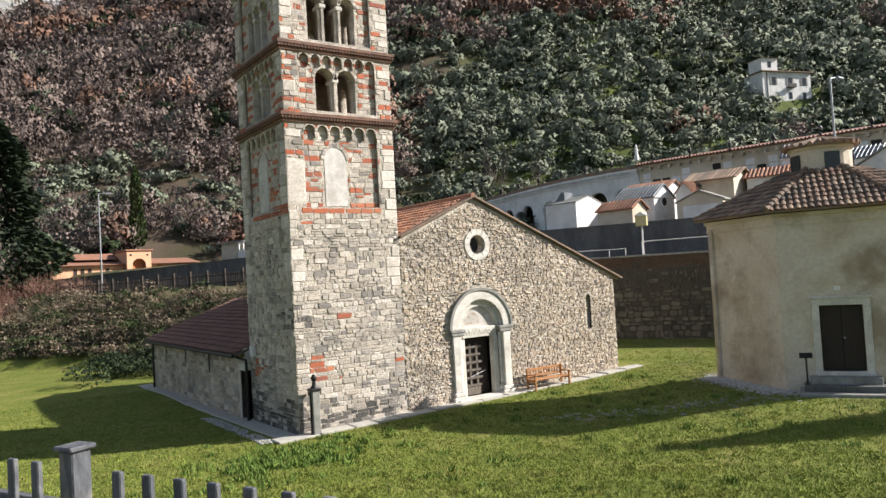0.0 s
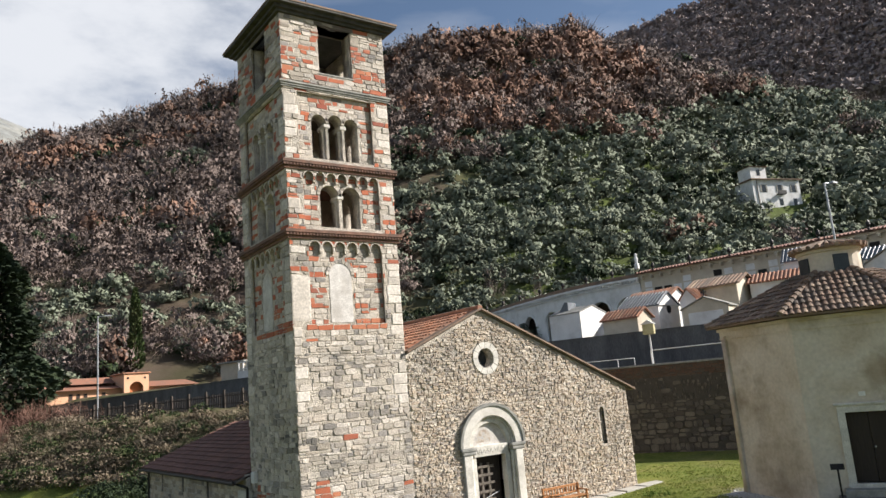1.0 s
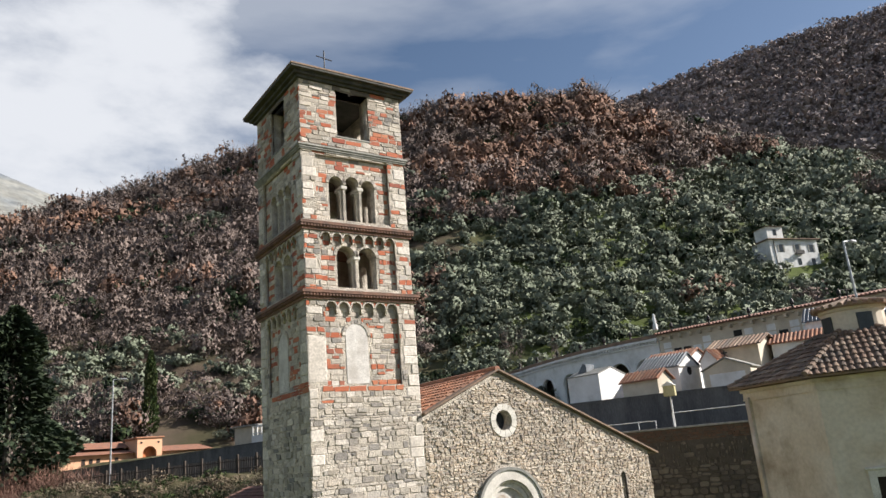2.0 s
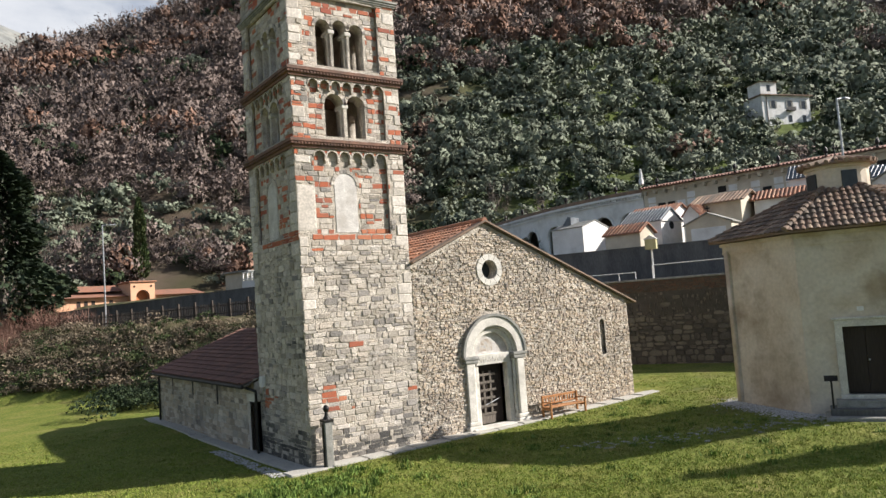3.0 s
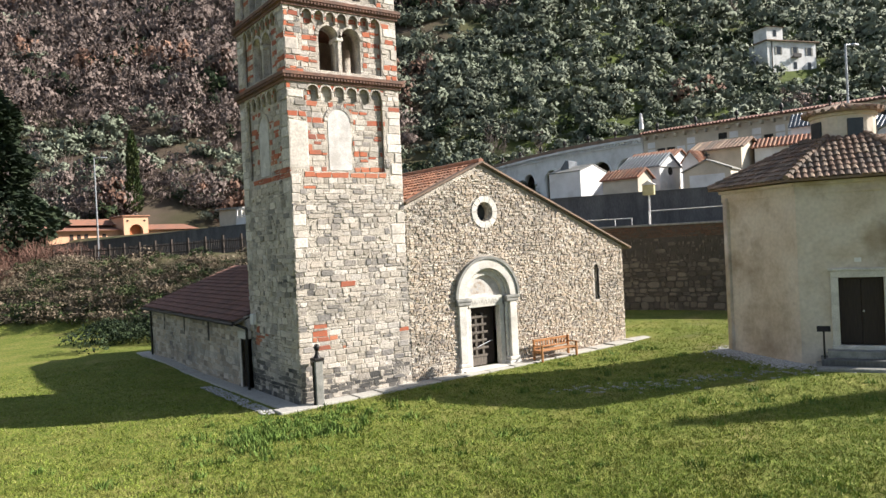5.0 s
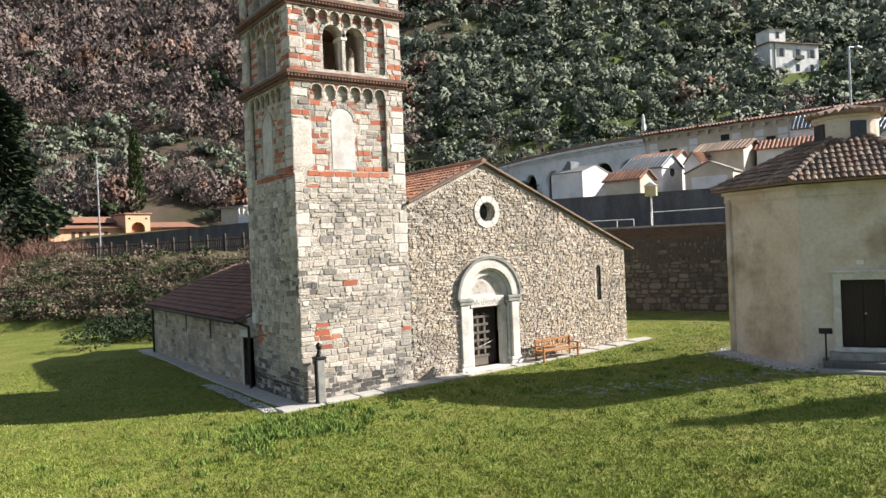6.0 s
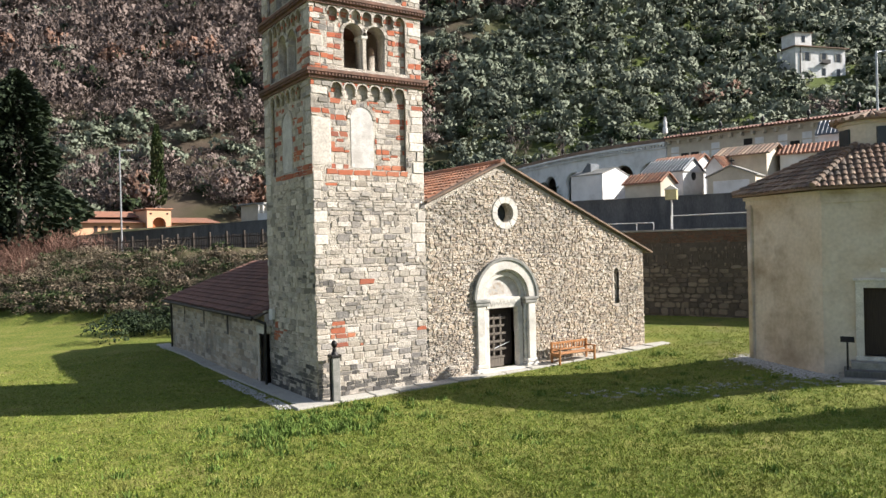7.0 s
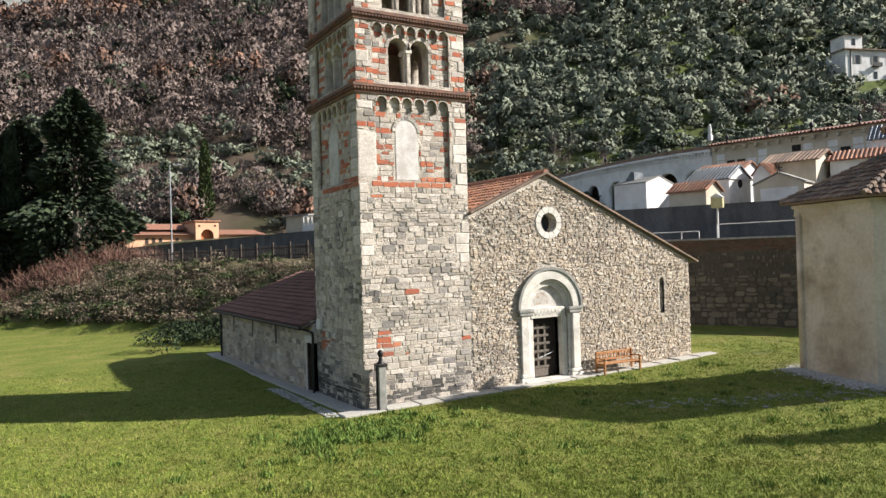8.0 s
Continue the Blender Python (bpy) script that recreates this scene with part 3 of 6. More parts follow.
def frieze(x0, x1, z0, z1, n, slot=True):
    """A sunk panel whose head is a row of little round arches."""
    w = (x1 - x0) / n
    r = w * 0.40
    out = [(x0, z0), (x1, z0)]
    for i in range(n - 1, -1, -1):
        cx = x0 + w * (i + 0.5)
        if i == n - 1:
            out += [(x1, z1 - r)]
        out += [(cx + r * math.cos(math.pi * j / 8), z1 - r + r * math.sin(math.pi * j / 8)) for j in range(9)]
        if i:
            out += [(cx - w / 2 + (w / 2 - r) * 0.9, z1 - r * 2.1), (cx - w / 2 - (w / 2 - r) * 0.9, z1 - r * 2.1)]
    out += [(x0, z1 - r)]
    return out


PANELS = [frieze(0.66, 3.44, 7.36, 10.12, 6), frieze(0.60, 3.50, 10.62, 12.52, 7), rect(0.52, 3.40, 13.02, 15.38)]
BELFRY = rect(1.42, 2.74, 16.2, 17.98)
NICHE = arch(1.42, 2.24, 7.42, 9.42)
WINDOWS = [arch(1.24, 1.94, 10.6, 12.12), arch(2.06, 2.76, 10.6, 12.12),
           arch(1.06, 1.60, 13.0, 14.66), arch(1.69, 2.23, 13.0, 14.72), arch(2.32, 2.86, 13.0, 14.66)]


def in_any(polys, x, z, grow=0.0):
    for p in polys:
        if grow:
            cx = sum(q[0] for q in p) / len(p)
            cz = sum(q[1] for q in p) / len(p)
            xs = (x - grow, x, x + grow)
            if any(inside(p, a, c) for a in xs for c in (z - grow, z, z + grow)):
                return True
        elif inside(p, x, z):
            return True
    return False


def banded(x, z, r):
    """Which stones are red brick: bands in the upper storeys, a string course below them."""
    if 7.16 < z < 7.34:
        return r < 0.92 and x > 0.45
    row = int((z - 7.16) / 0.175)
    if 7.34 < z < 10.2:
        return r < ((0.72 if row % 3 == 1 else 0.14) if 0.66 < x < 3.44 else 0.05 if x < 0.66 else (0.4 if row % 3 == 1 else 0.08))
    if 10.5 < z < 12.6:
        return r < (0.78 if row % 2 else 0.02)
    if 12.9 < z < 15.5:
        return r < (0.55 if row % 3 == 0 else 0.06)
    if z > 15.6:
        return r < 0.24
    if 1.6 < z < 2.2 and 0.4 < x < 1.6:
        return r < 0.35
    return r < 0.005


for side in range(4):
    m = turned(side)
    trim = 0.004 if side % 2 else 0.0
    holes = [*WINDOWS, BELFRY]
    wall = part("wall", sheet(rect(0.13, TW - 0.13, -0.6, 18.2), holes, 0.12, 0.68, mat_mortar), None, tower, at=m)
    part("wall_facing", sheet(rect(trim, TW - trim, -0.6, 18.2), [*PANELS, BELFRY], 0.0 + trim, 0.12, mat_mortar), None, tower, at=m)
    if side > 1:
        continue
    front = side == 0
    # facing stones of the pilasters and of the plain base
    solid = lambda x, z: not in_any([*PANELS, BELFRY], x, z)
    lower = courses(rng, 0.0, TW, -0.05, 7.16, (0.075, 0.23), (0.11, 0.50), solid, 0.018)
    upper = courses(rng, 0.0, TW, 7.16, 18.15, (0.172, 0.178), (0.2, 0.6), solid, 0.008)
    # stones of the sunk panels
    shut = [*WINDOWS, NICHE]
    panel = lambda x, z: in_any(PANELS, x, z) and not in_any(shut, x, z, 0.09)
    sunk = courses(rng, 0.5, 3.6, 7.36, 15.4, (0.172, 0.178), (0.18, 0.5), panel, 0.006)
    # long pale quoins up both edges
    quoins, z = [(0.0, 0.66, 7.42, 8.98)] if front else [], 4.6
    while z < 15.3:
        hq = rng.uniform(0.22, 0.42)
        for edge in (0, 1):
            wq = rng.uniform(0.26, 0.6)
            span_q = (0.0, wq, z, z + hq) if edge == 0 else (TW - wq, TW, z, z + hq)
            if rng.random() < 0.75 and not (front and edge == 0 and 7.0 < z < 9.0) and not any(abs(z + hq / 2 - c_) < 0.45 for c_ in (10.33, 12.7, 15.5)):
                quoins.append(span_q)
        z += hq
    under = lambda st: any(st[0] < q_[1] - 0.02 and st[1] > q_[0] + 0.02 and st[2] < q_[3] - 0.03 and st[3] > q_[2] + 0.03 for q_ in quoins)
    lower, upper = [st for st in lower if not under(st)], [st for st in upper if not under(st)]
    lay(rng, "quoin", quoins, wall, mat_quoin, mat_quoin, 0.0, None, 60, lambda s: True, (0.012, 0.03), 0.006)
    reds, pale, sunk_red, sunk_pale = [], [], [], []
    for st in lower + upper:
        (reds if banded((st[0] + st[1]) / 2, (st[2] + st[3]) / 2, rng.random()) else pale).append(st)
    black = [st for st in pale if st[3] < 0.95 + 0.25 * math.sin(st[0] * 2.3) and rng.random() < (0.8 if not front or st[0] < 2.6 else 0.35)]
    black += [st for st in pale if 3.35 < st[2] < 4.05 and (st[0] < 0.5 if front else st[0] > 2.3) and rng.random() < 0.5]
    taken = set(black)
    pale = [st for st in pale if st not in taken]
    lay(rng, "stone", black, wall, mat_base, mat_base, 0.0, rest_name="dark_stonework")
    for st in sunk:
        (sunk_red if banded((st[0] + st[1]) / 2, (st[2] + st[3]) / 2, rng.random()) else sunk_pale).append(st)
    lay(rng, "stone", pale, wall, mat_stone_i, mat_stone, 0.0, Matrix.Identity(4), 150, lambda s: 0.4 < s[2] < 6.5, (0.006, 0.034), 0.005, round_=0.16)
    lay(rng, "brick", reds, wall, mat_brick, mat_brick, 0.0, rest_name="brickwork")
    lay(rng, "stone", sunk_pale, wall, mat_stone_i, mat_stone, 0.12, rest_name="panel_stonework")
    lay(rng, "brick", sunk_red, wall, mat_brick, mat_brick, 0.12, rest_name="panel_brickwork")
    # voussoirs round the openings
    for x0, x1, z1 in [(1.24, 1.94, 12.12), (2.06, 2.76, 12.12), (1.06, 1.60, 14.66), (1.69, 2.23, 14.72), (2.32, 2.86, 14.66), (1.42, 2.24, 9.42)]:
        r, cx = (x1 - x0) / 2, (x0 + x1) / 2
        cz = z1 - r
        for i in range(11):
            a0, a1 = math.pi * (i + 0.05) / 11, math.pi * (i + 0.95) / 11
            lo = [(cx + q * math.cos(a), cz + q * math.sin(a)) for q, a in ((r, a0), (r + 0.12, a0), (r + 0.12, a1), (r, a1))]
            part("voussoir", Geo().prism(lo, 0.085, 0.14), mat_stone, wall)
    part("blind_window", Geo().prism(NICHE, 0.105, 0.135), mat_whitewash, wall, "round-headed niche filled with white plaster")
    # little arches of the friezes: a raised rim each
    for x0, x1, z1, n in ((0.66, 3.44, 10.12, 6), (0.60, 3.50, 12.52, 7)):
        w = (x1 - x0) / n
        r = w * 0.40
        for i in range(n):
            cx, cz = x0 + w * (i + 0.5), z1 - r
            pts = [(cx + r * math.cos(math.pi * j / 8), cz + r * math.sin(math.pi * j / 8)) for j in range(9)]
            out = [(cx + (r + 0.05) * math.cos(math.pi * j / 8), cz + (r + 0.05) * math.sin(math.pi * j / 8)) for j in range(8, -1, -1)]
            part("frieze_arch", Geo().prism(pts + out, -0.03, 0.04), mat_stone, wall)
    # twin and triple window shafts
    for cx, z0, z1 in ((2.0, 10.6, 11.66), (1.645, 13.0, 14.22), (2.275, 13.0, 14.22)):
        part("column", Geo().lathe([(0.11, 0), (0.11, 0.06), (0.075, 0.12), (0.066, 0.8 * (z1 - z0)), (0.075, 0.84 * (z1 - z0)), (0.13, z1 - z0)], 10, (cx, 0.36, z0)), mat_dress, wall, "slender white stone column", True)
        part("impost", Geo().cbox(cx - 0.12, cx + 0.12, 0.1, 0.66, z1, z1 + 0.14, 0.02), mat_dress, wall)
    part("belfry_lintel", Geo().cbox(1.3, 2.86, -0.03, 0.6, 17.98, 18.14, 0.02), mat_oldwood, wall, "grey timber lintel")
    part("belfry_sill", Geo().cbox(1.36, 2.8, -0.02, 0.3, 16.12, 16.2, 0.02), mat_ledge, wall)

# cornices run round all four sides
for z0, z1, out, mat, teeth in ((10.18, 10.48, 0.16, mat_cornice, True), (12.56, 12.86, 0.15, mat_cornice, True), (15.46, 15.66, 0.13, mat_ledge, False)):
    h, q = z1 - z0, math.sqrt(2)
    steps_ = [(o, z) for o, a, b in ((out * 0.45, z0, z0 + h * 0.3), (out * 0.72, z0 + h * 0.3, z0 + h * 0.66), (out, z0 + h * 0.66, z1)) for z in (a, b)]
    ring = Geo().lathe([((TW / 2 + o) * q, z) for o, z in steps_], 4, (TW / 2, TW / 2, 0), 0.5)
    part("cornice", ring, mat, tower, "dark brick dentil cornice" if teeth else "thin grey stone string course")
    if teeth:
        tooth = Geo()
        for side in range(2):
            for i in range(38):
                x = -0.1 + (TW + 0.2) * i / 37.0
                g = Geo().box(x - 0.028, x + 0.028, -out * 0.98, 0.02, z0 + 0.1, z0 + 0.17).moved(turned(side))
                tooth.add(g.v, g.f)
        tagged(part("dentil_course", tooth, mat_cornice, tower), kind="stuff")
# floor inside, so that no light falls through
for z in (10.3, 12.7, 15.5):
    part("inner_floor", Geo().box(0.6, TW - 0.6, 0.6, TW - 0.6, z - 0.08, z), mat_oldwood, tower)
# eaves and low pyramid roof
ev = 0.42
eaves = Geo().lathe([((TW / 2 + o) * math.sqrt(2), z) for o, z in ((0.12, 18.16), (0.12, 18.26), (0.24, 18.26), (0.24, 18.38), (ev, 18.38), (ev, 18.46))], 4, (TW / 2, TW / 2, 0), 0.5)
part("eaves_moulding", eaves, mat_eave, tower, "stepped dark eaves moulding")
c = TW / 2
APEX_Z = 19.75
roof = Geo()
o = ev + 0.02
roof.add([(-o, -o, 18.46), (TW + o, -o, 18.46), (TW + o, TW + o, 18.46), (-o, TW + o, 18.46), (c, c, APEX_Z), (-o, -o, 18.52), (TW + o, -o, 18.52), (TW + o, TW + o, 18.52), (-o, TW + o, 18.52)],
         [(0, 1, 6, 5), (1, 2, 7, 6), (2, 3, 8, 7), (3, 0, 5, 8), (5, 6, 4), (6, 7, 4), (7, 8, 4), (8, 5, 4), (3, 2, 1, 0)])
part("roof", roof, mat_oldtile, tower, "low pyramid roof of dark old tiles")
cross = Geo().tube((c, c, APEX_Z - 0.1), (c, c, APEX_Z + 1.15), 0.025).tube((c - 0.36, c - 0.05, APEX_Z + 0.8), (c + 0.36, c + 0.05, APEX_Z + 0.8), 0.022)
part("cross", cross, mat_darkmetal, tower, "thin black iron cross")


# ---- church ----
church = thing("church", "small romanesque church with rubble stone gable front", "church")
CX, CW, EAVE, RIDGE, BACK = 7.5, 15.0, 4.42, 7.72, 13.0
gable = [(TW + 0.01, -0.6), (CW, -0.6), (CW, EAVE), (CX, RIDGE), (TW + 0.01, RIDGE - (CX - TW) * (RIDGE - EAVE) / (CW - CX))]
ROUND = circle(7.6, 5.97, 0.36)
SLIT = arch(13.24, 13.52, 2.25, 3.72)
PORTAL = arch(6.55, 8.55, 0.0, 4.05)
front = part("front_wall", sheet(gable, [ROUND, SLIT, PORTAL], 0.0, 0.75, mat_mortar), None, church)
SHUT = [circle(7.6, 5.97, 0.6), SLIT, arch(6.2, 8.95, 0, 4.4)]
free = lambda x, z: inside(gable, x, z) and inside(gable, x, z + 0.1) and not in_any(SHUT, x, z)
rubble = courses(rng, TW + 0.02, CW, -0.05, 7.7, (0.05, 0.115), (0.06, 0.23), free, 0.022)
lay(rng, "stone", rubble, front, mat_rubble_i, mat_rubble, 0.0, None, 300, lambda s: 0.3 < s[2] < 4.2 and 9.2 < s[0] < 13.2, (0.006, 0.052), 0.006, round_=0.3)
for nm, x0, x1, y0, y1, z1 in (("side_wall", CW - 0.6, CW - 0.004, 0.75, BACK, EAVE), ("side_wall", TW + 0.02, TW + 0.6, 0.75, BACK, 6.1)):
    part(nm, Geo().box(x0, x1, y0, y1, -0.6, z1), mat_rubble_i, church)
part("back_wall", Geo().prism([(TW + 0.03, -0.6), (CW - 0.01, -0.6), (CW - 0.01, EAVE), (CX, RIDGE), (TW + 0.03, 6.2)], BACK, BACK + 0.6), mat_rubble_i, church)
SLOPE = (RIDGE - EAVE) / (CW - CX)


def roof_plate(x0, z0, x1, z1, y0, y1, t):
    return Geo().prism([(x0, z0), (x1, z1), (x1, z1 + t), (x0, z0 + t)], y0, y1)


part("roof_deck", roof_plate(CX, RIDGE, CW + 0.35, EAVE - 0.35 * SLOPE, -0.06, BACK + 0.8, 0.06), mat_oldwood, church)
part("roof_deck", roof_plate(CX, RIDGE, TW + 0.02, RIDGE - (CX - TW) * SLOPE, 0.0, BACK + 0.8, 0.06), mat_oldwood, church)
verge = Geo()
verge.add(*(lambda g: (g.v, g.f))(roof_plate(CX, RIDGE + 0.06, CW + 0.45, EAVE + 0.06 - 0.45 * SLOPE, -0.16, 0.25, 0.07)))
verge.add(*(lambda g: (g.v, g.f))(roof_plate(TW + 0.02, RIDGE + 0.06 - (CX - TW - 0.02) * SLOPE, CX, RIDGE + 0.06, -0.16, 0.25, 0.07)))
part("verge_slab", verge, mat_oldtile, church, "thin brown tile verge along the gable")


# ---- tiled roofs ----
def tile_mesh(name, mat, r=0.095, length=0.44, seg=5):
    """One barrel tile: x across, y up the slope, z out of it."""
    V, F = [], []
    for y, k, lift in ((0, 1.0, 0.035), (length, 0.82, 0.0)):
        for t in (0.0, 0.016):
            for i in range(seg + 1):
                a = math.pi * i / seg
                V.append(((r - t) * k * math.cos(a), y, lift + (r - t) * k * 0.75 * math.sin(a)))
    n = seg + 1
    for i in range(seg):
        F += [(i, i + 1, 2 * n + i + 1, 2 * n + i), (n + i + 1, n + i, i, i + 1)[::-1]]
    return np.array(V, dtype=np.float32), np.array(F, dtype=np.int32)


def tiles(rng, parent, origin, across, up, area, mat, mat_piece=None, pitch=0.2, step=0.36, limit=0, rest_name="roof_tiling"):
    """Barrel tiles over the part of a slope where area(u, v) holds; the first ones as pieces, the rest joined."""
    O, A, U = Vector(origin), Vector(across).normalized(), Vector(up).normalized()
    N = A.cross(U)
    frame_m = Matrix((A, U, N)).transposed().to_4x4()
    frame_m.translation = O
    V, F = tile_mesh("tile", mat)
    piece = raw_mesh("tile", V, F, mat_piece) if limit else None
    spots = []
    us, vs = np.arange(-80, 80) * pitch, np.arange(0, 60) * step
    for v in vs:
        for q in us:
            if area(q, v + step * 0.4):
                spots.append((q, v))
    allV, allF, k = [], [], 0
    for i, (q, v) in enumerate(spots):
        turn = rng.uniform(-0.04, 0.04)
        m = frame_m @ Matrix.Translation((q + rng.uniform(-0.012, 0.012), v + rng.uniform(-0.02, 0.02), rng.uniform(0, 0.012))) @ Matrix.Rotation(turn, 4, "Z")
        if i < limit:
            ob = new("tile", piece)
            ob.matrix_basis = m
            ob.parent = parent
        else:
            R = np.array(m.to_3x3())
            allV.append(V @ R.T + np.array(m.translation))
            allF.append(F + k)
            k += len(V)
    if allV:
        tagged(part(rest_name, raw_mesh(rest_name, np.concatenate(allV), np.concatenate(allF), mat), None, parent), kind="stuff")


# ridge side of the nave that looks to the tower, and the annex roof
sl = math.atan(SLOPE)
tiles(rng, church, (CX - 3.42, 0.3, RIDGE + 0.08 - 3.42 * SLOPE), (0, -1, 0), (math.cos(sl), 0, math.sin(sl)), lambda q, v: -13.2 < q < 0.2 and v < 3.42 / math.cos(sl) - 0.05, mat_tile, mat_tile_o, limit=0)
part("ridge_tile", Geo().tube((CX, -0.1, RIDGE + 0.12), (CX, BACK + 0.8, RIDGE + 0.12), 0.12), mat_tile, church)
part("roof_covering", roof_plate(CX, RIDGE + 0.07, CW + 0.4, EAVE + 0.07 - 0.4 * SLOPE, 0.26, BACK + 0.8, 0.06), mat_tile, church)
# stone ring of the round window and its glass
for i in range(12):
    a0, a1 = 2 * math.pi * (i + 0.03) / 12, 2 * math.pi * (i + 0.97) / 12
    am = (a0 + a1) / 2
    poly = [(7.6 + r * math.cos(a), 5.97 + r * math.sin(a)) for r, a in ((0.37, a0), (0.60, a0), (0.60, am), (0.60, a1), (0.37, a1), (0.37, am))]
    part("window_ring_stone", Geo().prism(poly, -0.045, 0.2), mat_dress, front, "white stone ring of the round window" if i == 0 else "")
part("round_window_glass", Geo().prism(circle(7.6, 5.97, 0.37), 0.42, 0.45), mat_glass, front)
part("slit_glass", Geo().prism(SLIT, 0.5, 0.53), mat_dark, front)
part("slit_frame", sheet(arch(13.14, 13.62, 2.15, 3.84), [SLIT], -0.02, 0.1, mat_stone_i), None, front)

# ---- portal ----
PX = 7.52
portal = thing("portal", "white stone romanesque portal with columns and carved lintel", "portal", Matrix.Diagonal((1, 0.6, 1, 1)))
part("threshold", Geo().cbox(6.2, 8.9, -0.5, 0.5, 0.02, 0.24, 0.02), mat_dress, portal, "worn white stone step")
for sx in (-1, 1):
    part("outer_jamb", Geo().cbox(*sorted((PX + sx * 1.02, PX + sx * 1.36)), -0.2, 0.3, 0.5, 2.58, 0.02), mat_dress, portal)
    part("jamb_base", Geo().cbox(*sorted((PX + sx * 0.86, PX + sx * 1.46)), -0.3, 0.3, 0.1, 0.34, 0.03).cbox(*sorted((PX + sx * 0.9, PX + sx * 1.41)), -0.25, 0.3, 0.34, 0.5, 0.04), mat_dress, portal)
    part("inner_jamb", Geo().cbox(*sorted((PX + sx * 0.68, PX + sx * 0.9)), 0.16, 0.6, 0.24, 2.46, 0.015), mat_dress, portal)
    twist = Geo()
    n = 40
    ringp = []
    for i in range(n + 1):
        z = 0.5 + 2.06 * i / n
        a = i * 0.62
        for j in range(8):
            rr = 0.062 + 0.022 * math.cos(2 * (2 * math.pi * j / 8 - a))
            ringp.append((PX + sx * 0.95 + rr * math.cos(2 * math.pi * j / 8), 0.06 + rr * math.sin(2 * math.pi * j / 8), z))
    twist.add(ringp, [(i * 8 + j, i * 8 + (j + 1) % 8, (i + 1) * 8 + (j + 1) % 8, (i + 1) * 8 + j) for i in range(n) for j in range(8)])
    part("twisted_column", twist, mat_dress, portal, "twisted rope-like stone column", True)
    part("capital", Geo().cbox(*sorted((PX + sx * 0.84, PX + sx * 1.44)), -0.27, 0.32, 2.58, 2.7, 0.03).cbox(*sorted((PX + sx * 0.8, PX + sx * 1.48)), -0.31, 0.32, 2.7, 2.82, 0.03), mat_ledge, portal, "weathered carved capital")
part("lintel", Geo().cbox(PX - 0.8, PX + 0.8, 0.08, 0.6, 2.46, 2.84, 0.015), mat_dress, portal, "carved white stone lintel")
carve = Geo()
for i in range(9):
    x = PX - 0.66 + i * 0.165
    carve.tube((x - 0.07, 0.07, 2.55), (x, 0.07, 2.75), 0.014, seg=6).tube((x, 0.07, 2.75), (x + 0.07, 0.07, 2.55), 0.014, seg=6)
part("lintel_carving", carve, mat_dress, portal)


def half_ring(r0, r1, y0, y1, z, n=22):
    a = [math.pi * i / n for i in range(n + 1)]
    return Geo().prism([(PX + r0 * math.cos(t), z + r0 * math.sin(t)) for t in a] + [(PX + r1 * math.cos(t), z + r1 * math.sin(t)) for t in reversed(a)], y0, y1)


part("hood_mould", half_ring(1.40, 1.50, -0.28, 0.1, 2.83), mat_ledge, portal, "grey weathered hood mould")
part("outer_arch", half_ring(1.06, 1.40, -0.2, 0.3, 2.83), mat_dress, portal)
part("inner_arch", half_ring(0.80, 0.96, 0.1, 0.5, 2.83), mat_dress, portal)
rope = Geo()
n = 90
pts = []
for i in range(n + 1):
    t = math.pi * i / n
    for j in range(7):
        b = 2 * math.pi * j / 7
        rr = 0.055 + 0.018 * math.cos(2 * (b - i * 0.55))
        R = 1.01 + rr * math.cos(b)
        pts.append((PX + R * math.cos(t), 0.04 + rr * math.sin(b), 2.83 + R * math.sin(t)))
rope.add(pts, [(i * 7 + j, i * 7 + (j + 1) % 7, (i + 1) * 7 + (j + 1) % 7, (i + 1) * 7 + j) for i in range(n) for j in range(7)])
part("rope_mould", rope, mat_dress, portal, "", True)
part("tympanum", Geo().prism([(PX + 0.82 * math.cos(math.pi * i / 20), 2.83 + 0.82 * math.sin(math.pi * i / 20)) for i in range(21)], 0.3, 0.5), mat_whitewash, portal, "plastered tympanum with faded painting")
mat_fresco = material("faded_fresco", [(0.30, 0.24, 0.19), (0.48, 0.43, 0.37), (0.36, 0.36, 0.36)], scale=9, grain=50)
part("fresco_patch", Geo().prism([(PX - 0.55, 2.95), (PX + 0.1, 2.95), (PX + 0.12, 3.2), (PX - 0.1, 3.42), (PX - 0.42, 3.36), (PX - 0.56, 3.15)], 0.294, 0.31), mat_fresco, portal)

door = thing("church_door", "wooden lattice gate before a dark backing panel", "door")
# dark panel closes the doorway and stands in for the unlit inside
part("door_panel", Geo().cbox(PX - 0.69, PX + 0.69, 0.52, 0.6, 0.24, 2.46, 0.01), mat_door, door)
for i in range(3):
    x = PX - 0.6 + i * 0.32
    part("stile", Geo().cbox(x - 0.05, x + 0.05, 0.36, 0.42, 0.34, 2.2, 0.008), mat_oldwood, door)
for i in range(6):
    z = 0.62 + i * 0.29
    part("rail", Geo().cbox(PX - 0.68, PX + 0.2 + (0.06 if i % 2 else 0), 0.335, 0.365, z - 0.045, z + 0.045, 0.008), mat_oldwood, door)
part("kick_board", Geo().cbox(PX - 0.68, PX + 0.16, 0.35, 0.4, 0.26, 0.56, 0.01), mat_oldwood, door)
part("bolt", Geo().tube((PX - 0.3, 0.33, 0.95), (PX + 0.42, 0.33, 1.15), 0.014), mat_metal, door, "thin steel bar")

